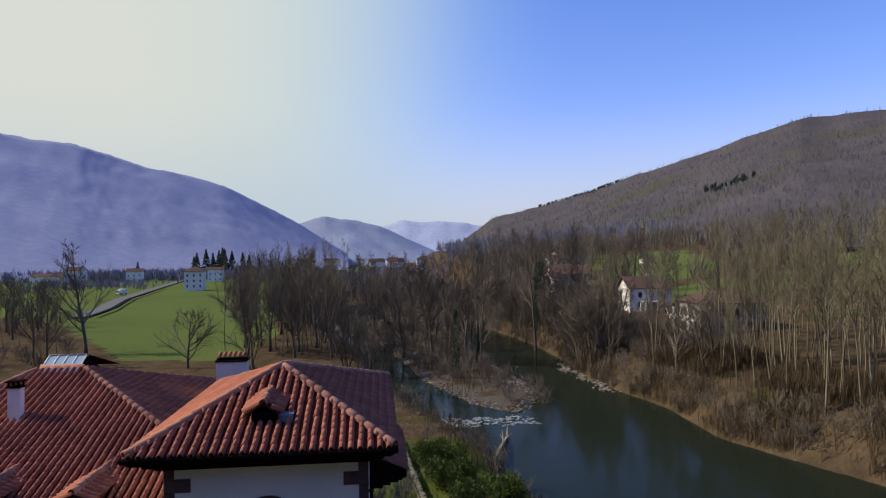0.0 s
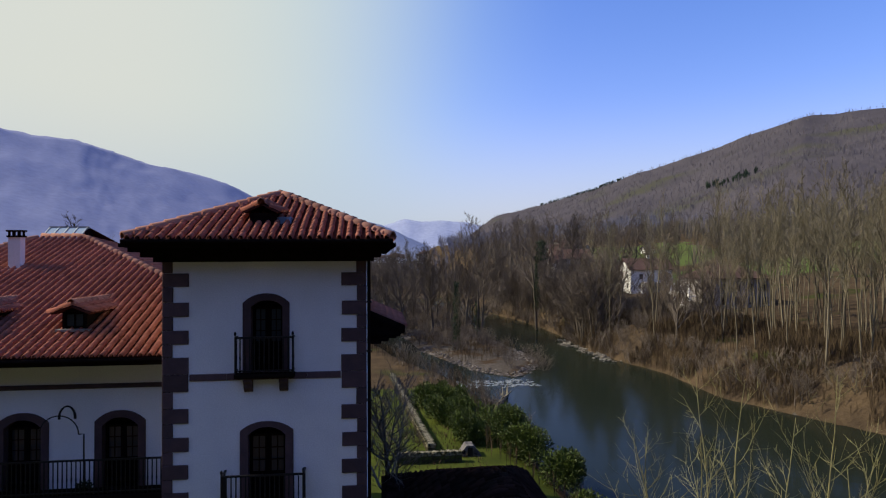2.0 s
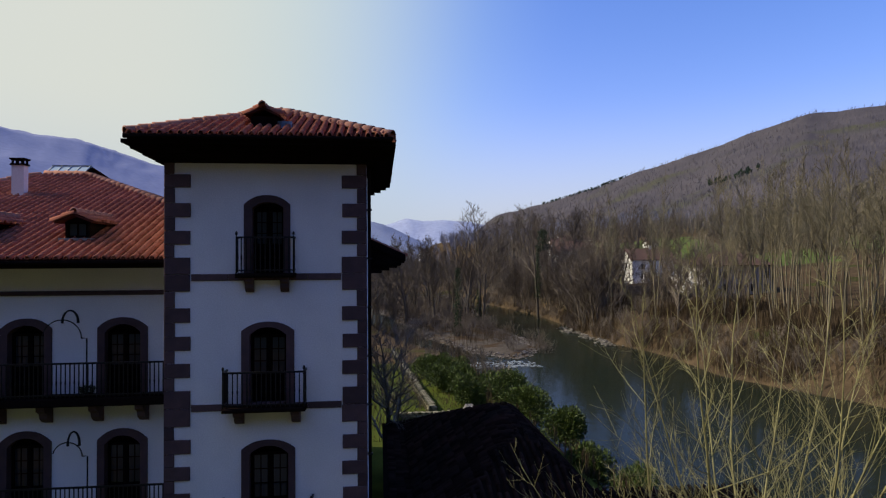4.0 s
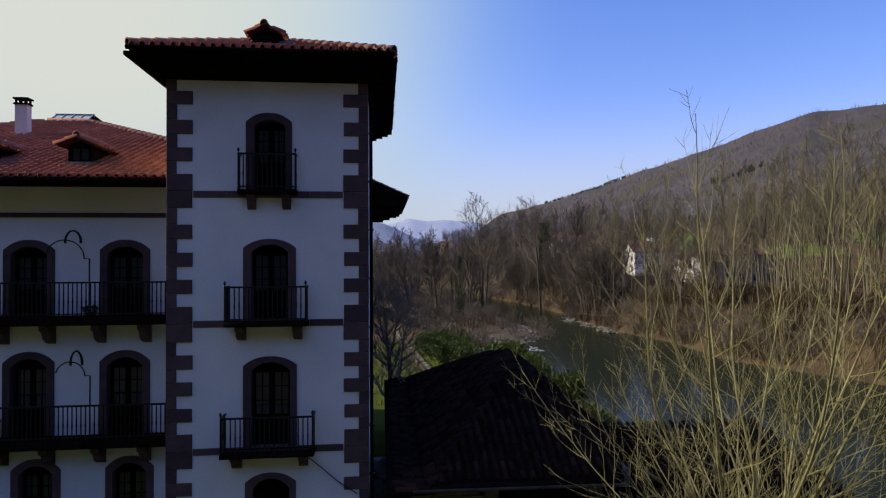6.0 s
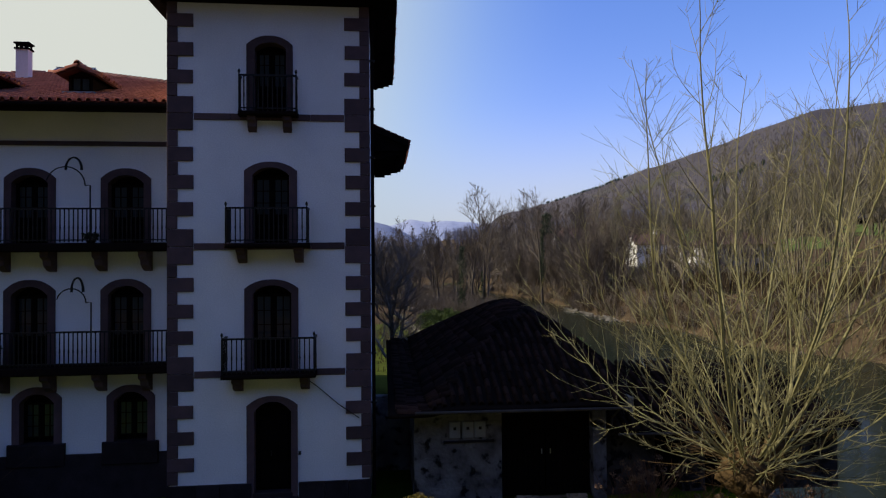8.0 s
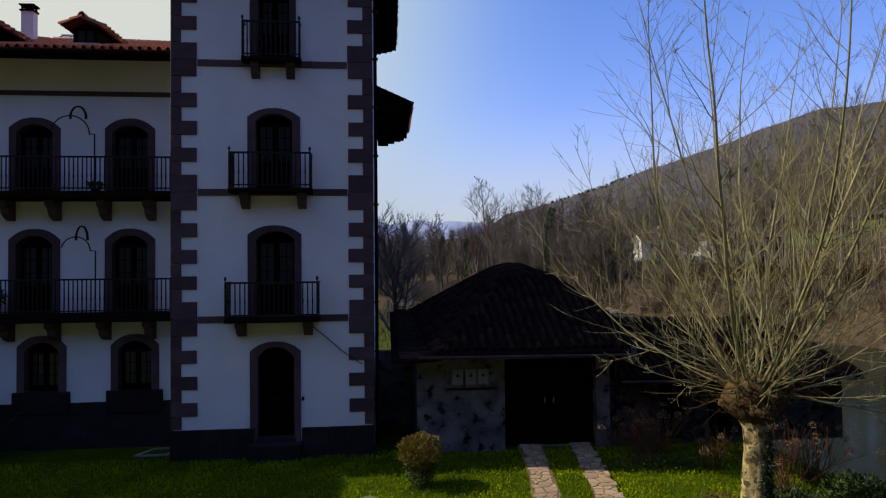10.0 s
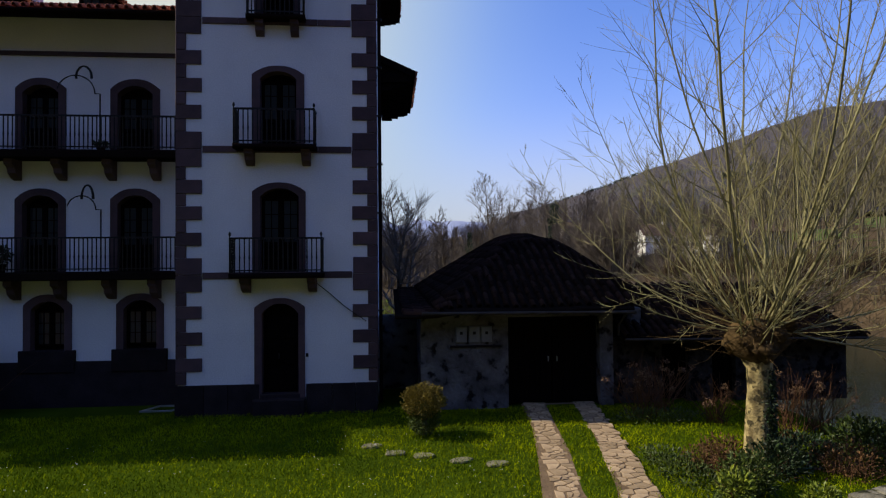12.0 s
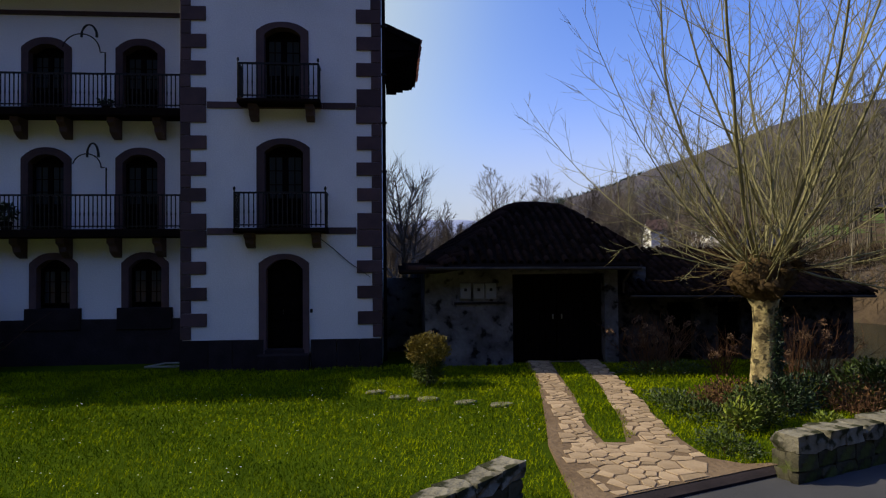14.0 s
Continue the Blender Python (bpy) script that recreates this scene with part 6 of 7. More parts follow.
    for i in range(17):
        a = i * 2.39996 + 1.3
        start = Vector((math.cos(a) * 0.38, math.sin(a) * 0.38, 2.75))
        shoot(start, a, radians(rnd.uniform(42, 78)), rnd.uniform(4.2, 6.4), rnd.uniform(0.010, 0.016), 0.075, 16, 6)
    for i in range(8):
        a = i * 2.39996 + 2.0
        start = Vector((math.cos(a) * 0.42, math.sin(a) * 0.42, 2.6))
        shoot(start, a, radians(rnd.uniform(66, 92)), rnd.uniform(1.8, 3.4), rnd.uniform(0.006, 0.011), 0.04, 9, 5)
    for i in range(16):
        shoot(rnd.choice(heads), rnd.uniform(0, 6.28), radians(rnd.uniform(10, 60)), rnd.uniform(1.5, 4.2), rnd.uniform(0.006, 0.012), 0.04, 6, 3)
    sprouts = Geo()
    for c in heads * 12:
        p = c + Vector((rnd.gauss(0, 0.08), rnd.gauss(0, 0.08), rnd.gauss(0, 0.08)))
        sprouts.spike(p, p + (Vector((c.x, c.y, 0)) * 0.5 + Vector((rnd.gauss(0, 0.4), rnd.gauss(0, 0.4), rnd.uniform(-0.3, 0.7)))) * rnd.uniform(0.3, 1.0), 0.006)
    for i in range(70):
        a, up = rnd.uniform(0, 6.28), rnd.uniform(-0.35, 1.0)
        way = Vector((math.cos(a) * math.cos(up), math.sin(a) * math.cos(up), math.sin(up)))
        pts = bend(rnd, Vector((way.x * 0.42, way.y * 0.42, 2.65 + way.z * 0.3)), way, rnd.uniform(0.5, 1.7), 4, 0.14, 0.03)
        sprouts.tube(pts, [0.007, 0.006, 0.005, 0.004, 0.003], 3, False)
        for _ in range(3):
            q, e = at_along(pts, rnd.uniform(0.25, 0.95))
            sprouts.spike(q, q + aside(rnd, e, rnd.uniform(0.4, 0.9)) * rnd.uniform(0.2, 0.6), 0.005)
    part("sprout_tangle", sprouts, KNUCKLE, t, "tangle of short sprouts round the head")
    # drooping lower branches
    for way, length in (((0.95, -0.2, -0.40), 2.9), ((1.0, -0.2, 0.22), 3.4)):
        g = Geo()
        pts = bend(rnd, (way[0] * 0.5 + 0.2, way[1] * 0.5, 2.6), way, length, 7, 0.09, -0.01)
        g.tube(pts, [0.018 * (1 - j / 8.5) + 0.004 for j in range(8)], 6, False)
        for j in range(9):
            p, d = at_along(pts, 0.2 + 0.8 * rnd.random())
            g.tube(bend(rnd, p, aside(rnd, d, 0.7), rnd.uniform(0.4, 1.1), 3, 0.12, -0.02), [0.010, 0.008, 0.005, 0.003], 3, False)
        part("low_branch", g, SHOOT, t)
    t.matrix_basis = pose(x, y, z)
    return t


pollard(12.42, -5.5, -0.2)


def leaves(rnd, centre, size, count, leaf, up=0.3, hollow=0.5):
    """A ragged cloud of small folded leaves inside an ellipsoid shell."""
    g = Geo()
    for _ in range(count):
        q = Vector((rnd.gauss(0, 1), rnd.gauss(0, 1), rnd.gauss(0, 1))).normalized()
        k = hollow + (1 - hollow) * rnd.random() ** 0.5
        k *= 1 + 0.25 * noise.noise(q * 2.3 + Vector(centre))
        p = Vector(centre) + Vector((q.x * size[0], q.y * size[1], q.z * size[2])) * k
        d = (q + Vector((rnd.gauss(0, 0.6), rnd.gauss(0, 0.6), rnd.gauss(0, 0.6) + up))).normalized()
        s = d.cross(Vector((rnd.gauss(0, 1), rnd.gauss(0, 1), rnd.gauss(0, 1)))).normalized()
        w = leaf * rnd.uniform(0.6, 1.3)
        n = d.cross(s) * w * 0.2
        g.add([p, p + d * w * 0.6 + s * w * 0.32 + n, p + d * w * 1.3, p + d * w * 0.6 - s * w * 0.32 + n], [(0, 1, 2), (0, 2, 3)])
    return g


# ---- garden plants ----
rg = random.Random(77)
bush = thing("clipped_bush", "rounded clipped bush, olive-brown on top and green below", "bush")
part("stems", Geo().tube([(0, 0, -0.1), (0.02, 0, 0.5)], [0.06, 0.05], 6), BARK, bush)
part("lower_leaves", leaves(rg, (0, 0, 0.35), (0.36, 0.36, 0.36), 2200, 0.045, 0.2, 0.35), HEDGE, bush)
part("upper_leaves", leaves(rg, (0, 0, 0.78), (0.50, 0.50, 0.36), 4800, 0.045, 0.8, 0.35), BUSH_OLIVE, bush)
bush.matrix_basis = pose(6.15, -2.45, -0.2)


def hydrangea(x, y, size, seed):
    """Bare arching canes with dried flower heads."""
    rnd = random.Random(seed)
    h = thing("hydrangea", "dormant hydrangea with bare canes and dried flower heads", "shrub", "dormant hydrangeas")
    canes = Geo()
    for i in range(46):
        a = rnd.uniform(0, 6.28)
        out = rnd.uniform(0.1, 0.9)
        pts = bend(rnd, (rnd.gauss(0, 0.12), rnd.gauss(0, 0.12), -0.1), (math.cos(a) * out, math.sin(a) * out, 1), size * rnd.uniform(0.6, 1.1), 5, 0.10, -0.02)
        canes.tube(pts, [0.009, 0.008, 0.007, 0.006, 0.005, 0.004], 4, False)
        for _ in range(2):
            p, d = at_along(pts, rnd.uniform(0.4, 0.9))
            canes.tube(bend(rnd, p, aside(rnd, d, 0.6), size * 0.25, 2, 0.1, 0.05), [0.005, 0.004, 0.003], 3, False)
        if rnd.random() < 0.28:
            part("dried_bloom", leaves(rnd, tuple(pts[-1]), (0.065, 0.065, 0.05), 46, 0.035, 0.1, 0.5), DRY_HEAD, h, "dried tan flower head")["kind"] = "stuff"
    part("cane_tangle", canes, DRY_STALK, h)
    h.matrix_basis = pose(x, y, -0.2)


hydrangea(11.75, -1.6, 1.55, 1)
hydrangea(13.4, -2.2, 1.25, 2)
hydrangea(14.2, -3.7, 1.75, 3)
hydrangea(15.3, -3.2, 1.6, 4)
hydrangea(12.6, -0.9, 1.5, 5)


def undergrowth(name, label, x, y, size, count, leaf, mat, seed, canes=0):
    rnd = random.Random(seed)
    u = thing(name, label, "shrub")
    part("leaves", leaves(rnd, (0, 0, size[2] * 0.55), size, count, leaf, 0.5, 0.2), mat, u)
    g = Geo()
    for i in range(8 + canes):
        g.tube(bend(rnd, (rnd.gauss(0, size[0] * 0.3), rnd.gauss(0, size[1] * 0.3), -0.1), (rnd.gauss(0, 0.5), rnd.gauss(0, 0.5), 1), size[2] * rnd.uniform(0.9, 1.7), 4, 0.15, -0.02), [0.009, 0.007, 0.006, 0.005, 0.003], 4, False)
    part("stem_tangle", g, DRY_STALK, u)
    u.matrix_basis = pose(x, y, -0.2)


YELLOW_GREEN = material("yellow_green_leaves", (0.20, 0.22, 0.02), (0.10, 0.16, 0.02), 3, 4, 0.5, 0.0, 20, vary=0.4, island=True)
BROWN_LEAF = material("dead_leaves", (0.16, 0.085, 0.04), (0.09, 0.055, 0.03), 3, 4, 0.9, 0.0, 20, vary=0.45, island=True)
undergrowth("evergreen_shrub", "dark glossy evergreen shrub at the bed's edge", 11.55, -6.6, (0.50, 0.42, 0.42), 1700, 0.06, HEDGE, 3)
undergrowth("variegated_shrub", "low shrub with bright yellow-green leaves", 11.15, -6.9, (0.30, 0.28, 0.30), 420, 0.08, YELLOW_GREEN, 4)
undergrowth("variegated_shrub", "low shrub with bright yellow-green leaves", 12.35, -7.35, (0.32, 0.22, 0.22), 420, 0.07, YELLOW_GREEN, 5)
undergrowth("ivy_mound", "trailing ivy heaped round the tree's foot", 12.5, -5.9, (0.55, 0.5, 0.42), 1600, 0.065, IVY, 6)
undergrowth("ivy_mound", "trailing ivy heaped in the bed", 13.4, -5.2, (0.9, 0.7, 0.35), 1800, 0.065, IVY, 7)
undergrowth("dead_bracken", "rust-brown dead bracken and leaves", 12.0, -5.0, (0.6, 0.5, 0.3), 700, 0.06, BROWN_LEAF, 8, 70)
undergrowth("dead_bracken", "rust-brown dead bracken and leaves", 11.5, -5.4, (0.6, 0.5, 0.25), 500, 0.05, BROWN_LEAF, 9, 80)
undergrowth("dead_bracken", "rust-brown dead bracken and leaves", 13.9, -6.0, (0.8, 0.6, 0.4), 700, 0.06, BROWN_LEAF, 10, 80)
undergrowth("laurel_bush", "glossy green laurel bush beside the wall", 14.9, -5.2, (0.75, 0.6, 0.5), 1900, 0.085, HEDGE, 11)
undergrowth("laurel_bush", "glossy green laurel bush beside the wall", 16.2, -5.6, (0.8, 0.6, 0.5), 1900, 0.085, HEDGE, 12)
undergrowth("low_greenery", "low leafy ground plants at the drive's edge", 10.85, -5.6, (0.55, 1.5, 0.14), 1300, 0.06, HEDGE, 13)
undergrowth("low_greenery", "low leafy ground plants at the drive's edge", 10.35, -7.9, (0.40, 0.7, 0.13), 700, 0.05, HEDGE, 23)
undergrowth("low_greenery", "low leafy ground plants under the garage wall", 12.0, -1.9, (1.2, 0.35, 0.18), 900, 0.06, HEDGE, 14)
undergrowth("shade_shrub", "dark shrub standing in the shade of the front wall", -6.35, 0.4, (1.05, 0.7, 1.85), 5200, 0.10, IVY, 15, 8)


def ivy_on(x, y, z0, z1, r, count, seed, leaf=0.30):
    """Ivy smothering a tall trunk."""
    rnd = random.Random(seed)
    u = thing("tree_ivy", "dark ivy smothering the trunk of a riverside tree", "ivy", "ivy on riverside trees")
    g = Geo()
    for i in range(count):
        k = rnd.random()
        a, q = rnd.uniform(0, 6.28), r * rnd.uniform(0.2, 1.0) * (0.55 + 0.6 * abs(math.sin(k * 9 + seed))) * (1.1 - 0.5 * k)
        b = leaves(rnd, (x + q * math.cos(a), y + q * math.sin(a), z0 + (z1 - z0) * k), (0.1, 0.1, 0.1), 1, leaf, 0.0)
        g.add(b.v, b.f)
    part("leaves", g, IVY, u)
    part("stem", Geo().tube(bend(rnd, (x, y, z0 - 0.3), (0.02, 0.01, 1), z1 - z0, 6, 0.03, 0.02), [0.09, 0.08, 0.07, 0.06, 0.05, 0.04, 0.03], 5), BARK, u)


plant("poplar1", 20.3, 98.5, 0.72, z=-3.7)
ivy_on(20.2, 98.5, -3.6, 9.0, 0.95, 1700, 1, 0.26)
ivy_on(44.8, 133, 1.0, 14.0, 0.9, 1100, 2, 0.26)
ivy_on(46.0, 133, 13.0, 18.0, 1.9, 800, 3)
ivy_on(27.4, 118, -3.0, 4.0, 0.7, 700, 4)
ivy = thing("trunk_ivy", "ivy climbing the shaded side of the tree trunk", "ivy")
g = Geo()
for _ in range(1900):
    a, h = rg.gauss(-0.55, 0.5), rg.uniform(0, 1) ** 1.6 * 1.8
    c = leaves(rg, (12.43 + 0.27 * math.cos(a), -5.5 + 0.27 * math.sin(a), -0.1 + h), (0.03, 0.03, 0.04), 1, 0.05, 0.1)
    g.add(c.v, c.f)
part("leaves", g, IVY, ivy)
pot = thing("potted_plant", "dark potted plant on the balcony floor", "plant")
part("pot", Geo().tube([(-5.45, 1.25, 3.55), (-5.45, 1.25, 3.85)], [0.11, 0.15], 10), DARK_WOOD, pot)
part("leaves", leaves(rg, (-5.45, 1.25, 4.1), (0.26, 0.2, 0.24), 380, 0.08, 0.4, 0.2), IVY, pot)
pot2 = thing("potted_plant", "small dark potted plant on the upper balcony", "plant")
part("pot", Geo().tube([(-2.75, 1.2, 6.95), (-2.75, 1.2, 7.12)], [0.09, 0.12], 10), DARK_WOOD, pot2)
part("leaves", leaves(rg, (-2.75, 1.2, 7.2), (0.22, 0.16, 0.10), 240, 0.06, 0.4, 0.2), IVY, pot2)


# ---- rear garden hedge, scrub and fallen trunk ----
def hedge(x, y, size, count, seed, label="leafy green laurel hedge above the river"):
    rnd = random.Random(seed)
    h = thing("laurel_hedge", label, "hedge", "laurel hedges by the river")
    g = Geo()
    for i in range(7):
        c = (rnd.uniform(-0.6, 0.6) * size[0], rnd.uniform(-0.6, 0.6) * size[1], size[2] * rnd.uniform(0.35, 0.75))
        b = leaves(rnd, c, (size[0] * 0.5, size[1] * 0.5, size[2] * 0.5), count // 7, 0.15, 0.7, 0.2)
        g.add(b.v, b.f)
    part("leaves", g, HEDGE, h)
    part("stems", Geo().tube([(0, 0, -0.8), (0.1, 0, size[2] * 0.5)], [0.08, 0.05], 5), BARK, h)
    h.matrix_basis = pose(x, y, float(ground_height(np.array([x]), np.array([y]))[0]))


for i, (x, y, w, d, hh) in enumerate(((10.2, 40.5, 1.7, 2.6, 1.9), (12.2, 40.0, 1.5, 2.4, 1.8), (10.6, 34.5, 1.5, 2.6, 1.9), (12.3, 33.5, 1.5, 2.6, 2.0), (14.8, 29.5, 1.8, 2.4, 2.3), (15.6, 25.0, 1.7, 2.4, 2.3),
                                      (16.6, 21.0, 1.6, 2.3, 2.2), (17.3, 16.5, 1.5, 2.2, 1.9), (17.6, 11.5, 1.5, 2.2, 1.8), (12.2, 29.0, 1.4, 1.6, 1.9))):
    hedge(x, y, (w, d, hh), 6300, 50 + i)
for x, y, s in ((14.6, 43.5, 0.7), (16.2, 38.5, 0.75), (13.2, 47, 0.6), (17.6, 31, 0.65), (18.6, 24, 0.6), (11.5, 52, 0.6), (9.8, 58, 0.7), (8.2, 62, 0.8), (18.8, 17, 0.5), (15.4, 41, 0.7), (17.0, 34.5, 0.7), (10.5, 47.5, 0.5)):
    plant(rt.choice(["shrub0", "shrub1"]), x, y, s, group="scrub below the garden")
for x, y, s in ((6.6, 27.5, 0.42), (7.4, 33, 0.5), (6.2, 38, 0.55), (7.9, 43, 0.4), (5.6, 31, 0.5), (8.4, 29, 0.3)):
    plant(rt.choice(["shrub0", "shrub1"]), x, y, s, group="scrub in the rear garden")
log = thing("fallen_trunk", "long bleached fallen trunk reaching into the river", "tree trunk")
pts = bend(random.Random(3), (17.0, 45.2, -2.7), (5.6, 21.6, -0.8), 22.4, 12, 0.02, 0)
part("trunk", Geo().tube(pts, [0.34 * (1 - i / 19) for i in range(13)], 8), BARK_PALE, log, smooth=True)
for i in range(7):
    p, d = at_along(pts, rg.uniform(0.45, 0.97))
    part("branch_stub", Geo().tube(bend(rg, p, aside(rg, d, 0.7) + Vector((0, 0, 0.5)), rg.uniform(0.8, 2.2), 3, 0.2, 0.05), [0.12, 0.09, 0.06, 0.03], 5), BARK_PALE, log)

# stones and foam
g = Geo()
rk = random.Random(44)


def cobble(g, x, y, z, r):
    p = []
    for j, (zz, rr) in enumerate(((-0.4, 0.7), (0.25, 1.0), (0.62, 0.6))):
        for k in range(5):
            a = 2 * math.pi * (k + 0.5 * j) / 5 + rk.uniform(-0.3, 0.3)
            q = r * rr * rk.uniform(0.75, 1.2)
            p.append((x + q * math.cos(a), y + q * math.sin(a) * 0.8, z + r * zz * 0.8))
    f = [(j * 5 + k, j * 5 + (k + 1) % 5, (j + 1) * 5 + (k + 1) % 5, (j + 1) * 5 + k) for j in range(2) for k in range(5)] + [(10, 11, 12, 13, 14)]
    g.add(p, f)


spots = np.array([(rk.uniform(0, 38), rk.uniform(70, 165)) for _ in range(14000)])
depth = polygon_distance(spots[:, 0], spots[:, 1], ISLAND)
keep = (depth < 0.3) & (waves(spots[:, 0], spots[:, 1], 6, 21) + np.where(depth > -4, 0.5, -0.35) > 0)
zs = ground_height(spots[keep][:, 0], spots[keep][:, 1])
for (x, y), z in zip(spots[keep], zs):
    cobble(g, x, y, z, rk.uniform(0.10, 0.34))
thing("shingle_cobbles", "pale cobbles strewn over the shingle island", "cobbles", kind="stuff", geo=g, mat=COBBLE)
g = Geo()
for _ in range(260):
    k = rk.random()
    x, y = 44.6 + rk.gauss(0, 0.5) + k * 1.5 + math.sin(k * 19) * 0.6, 112 - 28 * k
    cobble(g, x - 0.8, y, WATER_Z + rk.uniform(-0.15, 0.35), rk.uniform(0.12, 0.42))
BOULDER = material("pale_boulder", (0.30, 0.27, 0.225), (0.15, 0.135, 0.115), 0.8, 8, 0.95, 0.6, 6, vary=0.3, island=True)
thing("bank_boulders", "pale boulders lining the far bank", "boulders", kind="stuff", geo=g, mat=BOULDER)
FOAM = material("white_water", (0.48, 0.50, 0.50), (0.22, 0.25, 0.26), 4, 8, 0.7, 0.6, 8)
g = Geo()
for _ in range(420):
    k = rk.random()
    near = rk.random() < 0.3
    x = rk.gauss(15.0, 1.1) if near else 15.5 + 12.0 * k + rk.gauss(0, 0.4)
    y = rk.gauss(68.6, 1.3) if near else rk.choice((67.4, 68.7, 69.9, 70.6)) + 0.6 * math.sin(x * 1.3) + rk.gauss(0, 0.28)
    l, w = rk.uniform(0.10, 0.45), rk.uniform(0.03, 0.11)
    n = 6
    ring = [(x + l * math.cos(a) * rk.uniform(0.6, 1.3), y + w * math.sin(a) * rk.uniform(0.5, 1.5), WATER_Z + 0.01) for a in np.linspace(0, 6.283, n + 1)[:-1]]
    g.add(ring + [(x, y, WATER_Z + rk.uniform(0.03, 0.16))], [(i, (i + 1) % n, n) for i in range(n)])
thing("white_water", "broken white water over the shallow rapid", "rapid", kind="stuff", geo=g, mat=FOAM)


# ---- houses across the river and up the valley ----
def far_house(x, y, w, d, eave, ridge, turn, label, wall, windows=((3, 2), (2, 2)), overhang=0.6, z=None, hip=False, group="", chimney_at=None, surround_mat=None):
    """A simple gabled or hipped house with windows on its south and west faces."""
    z = float(ground_height(np.array([x]), np.array([y]))[0]) - 0.3 if z is None else z
    h = thing("house", label, "house", group)
    e, r = eave - z, ridge - z
    part("wall", Geo().box(-w / 2, w / 2, -d / 2, d / 2, -1.5, e), wall, h)
    o = overhang
    A, B, C, D = (-w / 2 - o, -d / 2 - o, e), (w / 2 + o, -d / 2 - o, e), (w / 2 + o, d / 2 + o, e), (-w / 2 - o, d / 2 + o, e)
    k = d / 2 if hip else -o
    R0, R1 = (-w / 2 + k, 0, r), (w / 2 - k, 0, r)
    roof = roof_board("roof", [A, B, R1, R0], 0.2, ROOF_FAR, h)
    roof_board("roof_slope", [C, D, R0, R1], 0.2, ROOF_FAR, roof)
    if hip:
        roof_board("roof_slope", [B, C, R1], 0.2, ROOF_FAR, roof)
        roof_board("roof_slope", [D, A, R0], 0.2, ROOF_FAR, roof)
    else:
        for s in (-1, 1):
            part("gable", Geo().add([(s * (w / 2 - 0.02), -d / 2, e - 0.05), (s * (w / 2 - 0.02), d / 2, e - 0.05), (s * (w / 2 - 0.02), 0, r - 0.3)], [(0, 1, 2)]), wall, h)
    if chimney_at is not None:
        part("chimney", Geo().box(chimney_at - 0.4, chimney_at + 0.4, -0.4, 0.4, r - 1.0, r + 0.9), wall, roof)
    for face, (cols_n, rows_n) in zip(("s", "w"), windows):
        span = w if face == "s" else d
        for i in range(cols_n):
            for j in range(rows_n):
                c, b = -span / 2 + span * (i + 0.5) / cols_n, 1.0 + (e - 1.0) * j / rows_n
                hh = min(1.5, (e - 1.4) / rows_n * 0.6)
                if face == "s":
                    win = part("window", Geo().box(c - 0.75, c + 0.75, -d / 2 - 0.05, -d / 2, b - 0.15, b + hh + 0.2), surround_mat or wall, h)
                    part("pane", Geo().box(c - 0.5, c + 0.5, -d / 2 - 0.08, -d / 2 - 0.045, b, b + hh), PANE_FAR, win)
                else:
                    win = part("window", Geo().box(-w / 2 - 0.05, -w / 2, c - 0.75, c + 0.75, b - 0.15, b + hh + 0.2), surround_mat or wall, h)
                    part("pane", Geo().box(-w / 2 - 0.08, -w / 2 - 0.045, c - 0.5, c + 0.5, b, b + hh), PANE_FAR, win)
    h.matrix_basis = pose(x, y, z, 0, 0, turn)
    return h


white_house = far_house(79.6, 147.5, 11.5, 9.0, 10.4, 13.5, -3, "white gabled house with a brown tiled roof above the river", WHITE_FAR, ((2, 2), (2, 2)), chimney_at=1.0)
porch = thing("porch", "low grey porch in front of the white house", "porch")
part("roof", Geo().box(-3.5, 3.5, -1.6, 1.6, 2.6, 2.85), GREY_FAR, porch)
for x in (-3.2, 0, 3.2):
    part("post", Geo().box(x - 0.12, x + 0.12, -1.5, -1.26, -0.8, 2.6), WHITE_FAR, porch)
part("back_wall", Geo().box(-3.4, 3.4, 1.2, 1.55, -0.8, 2.6), WHITE_FAR, porch)
porch.matrix_basis = pose(79.5, 140.6, float(ground_height(np.array([79.5]), np.array([140.6]))[0]))
balcony_wall = thing("terrace_wall", "pale terrace wall beside the white house", "wall", geo=Geo().box(86.5, 96, 142.5, 142.9, 4.0, 7.5), mat=GREY_FAR)
far_house(78.6, 106.5, 14.5, 10.0, 9.3, 12.2, -2, "broad grey house with a brown hipped roof behind bare trees", GREY_FAR, ((5, 2), (2, 2)), hip=True)
for z in (4.6, 7.2):
    loggia = thing("loggia", "white balcony front on the grey house", "balcony", "white balconies of the grey house")
    part("slab", Geo().box(68.1, 69.6, 101.5, 111.0, z - 1.6, z - 1.4), WHITE_FAR, loggia)
    part("parapet", Geo().box(68.0, 68.2, 101.5, 111.0, z - 1.4, z - 0.5), WHITE_FAR, loggia)
    for y in (101.7, 104.8, 107.9, 110.8):
        part("pillar", Geo().box(68.05, 68.35, y - 0.2, y + 0.2, z - 0.5, z + 1.0), WHITE_FAR, loggia)
far_house(70.4, 187, 12.5, 10, 13.4, 16.7, -4, "low pale house with maroon window surrounds", GREY_FAR, ((3, 1), (2, 1)), surround_mat=SHADE_FAR, z=10.2)
far_house(62.9, 181, 3.0, 7, 12.2, 14.6, 12, "narrow white gable end beside the pale house", WHITE_FAR, ((1, 2), (1, 1)), overhang=0.3, z=8.0)
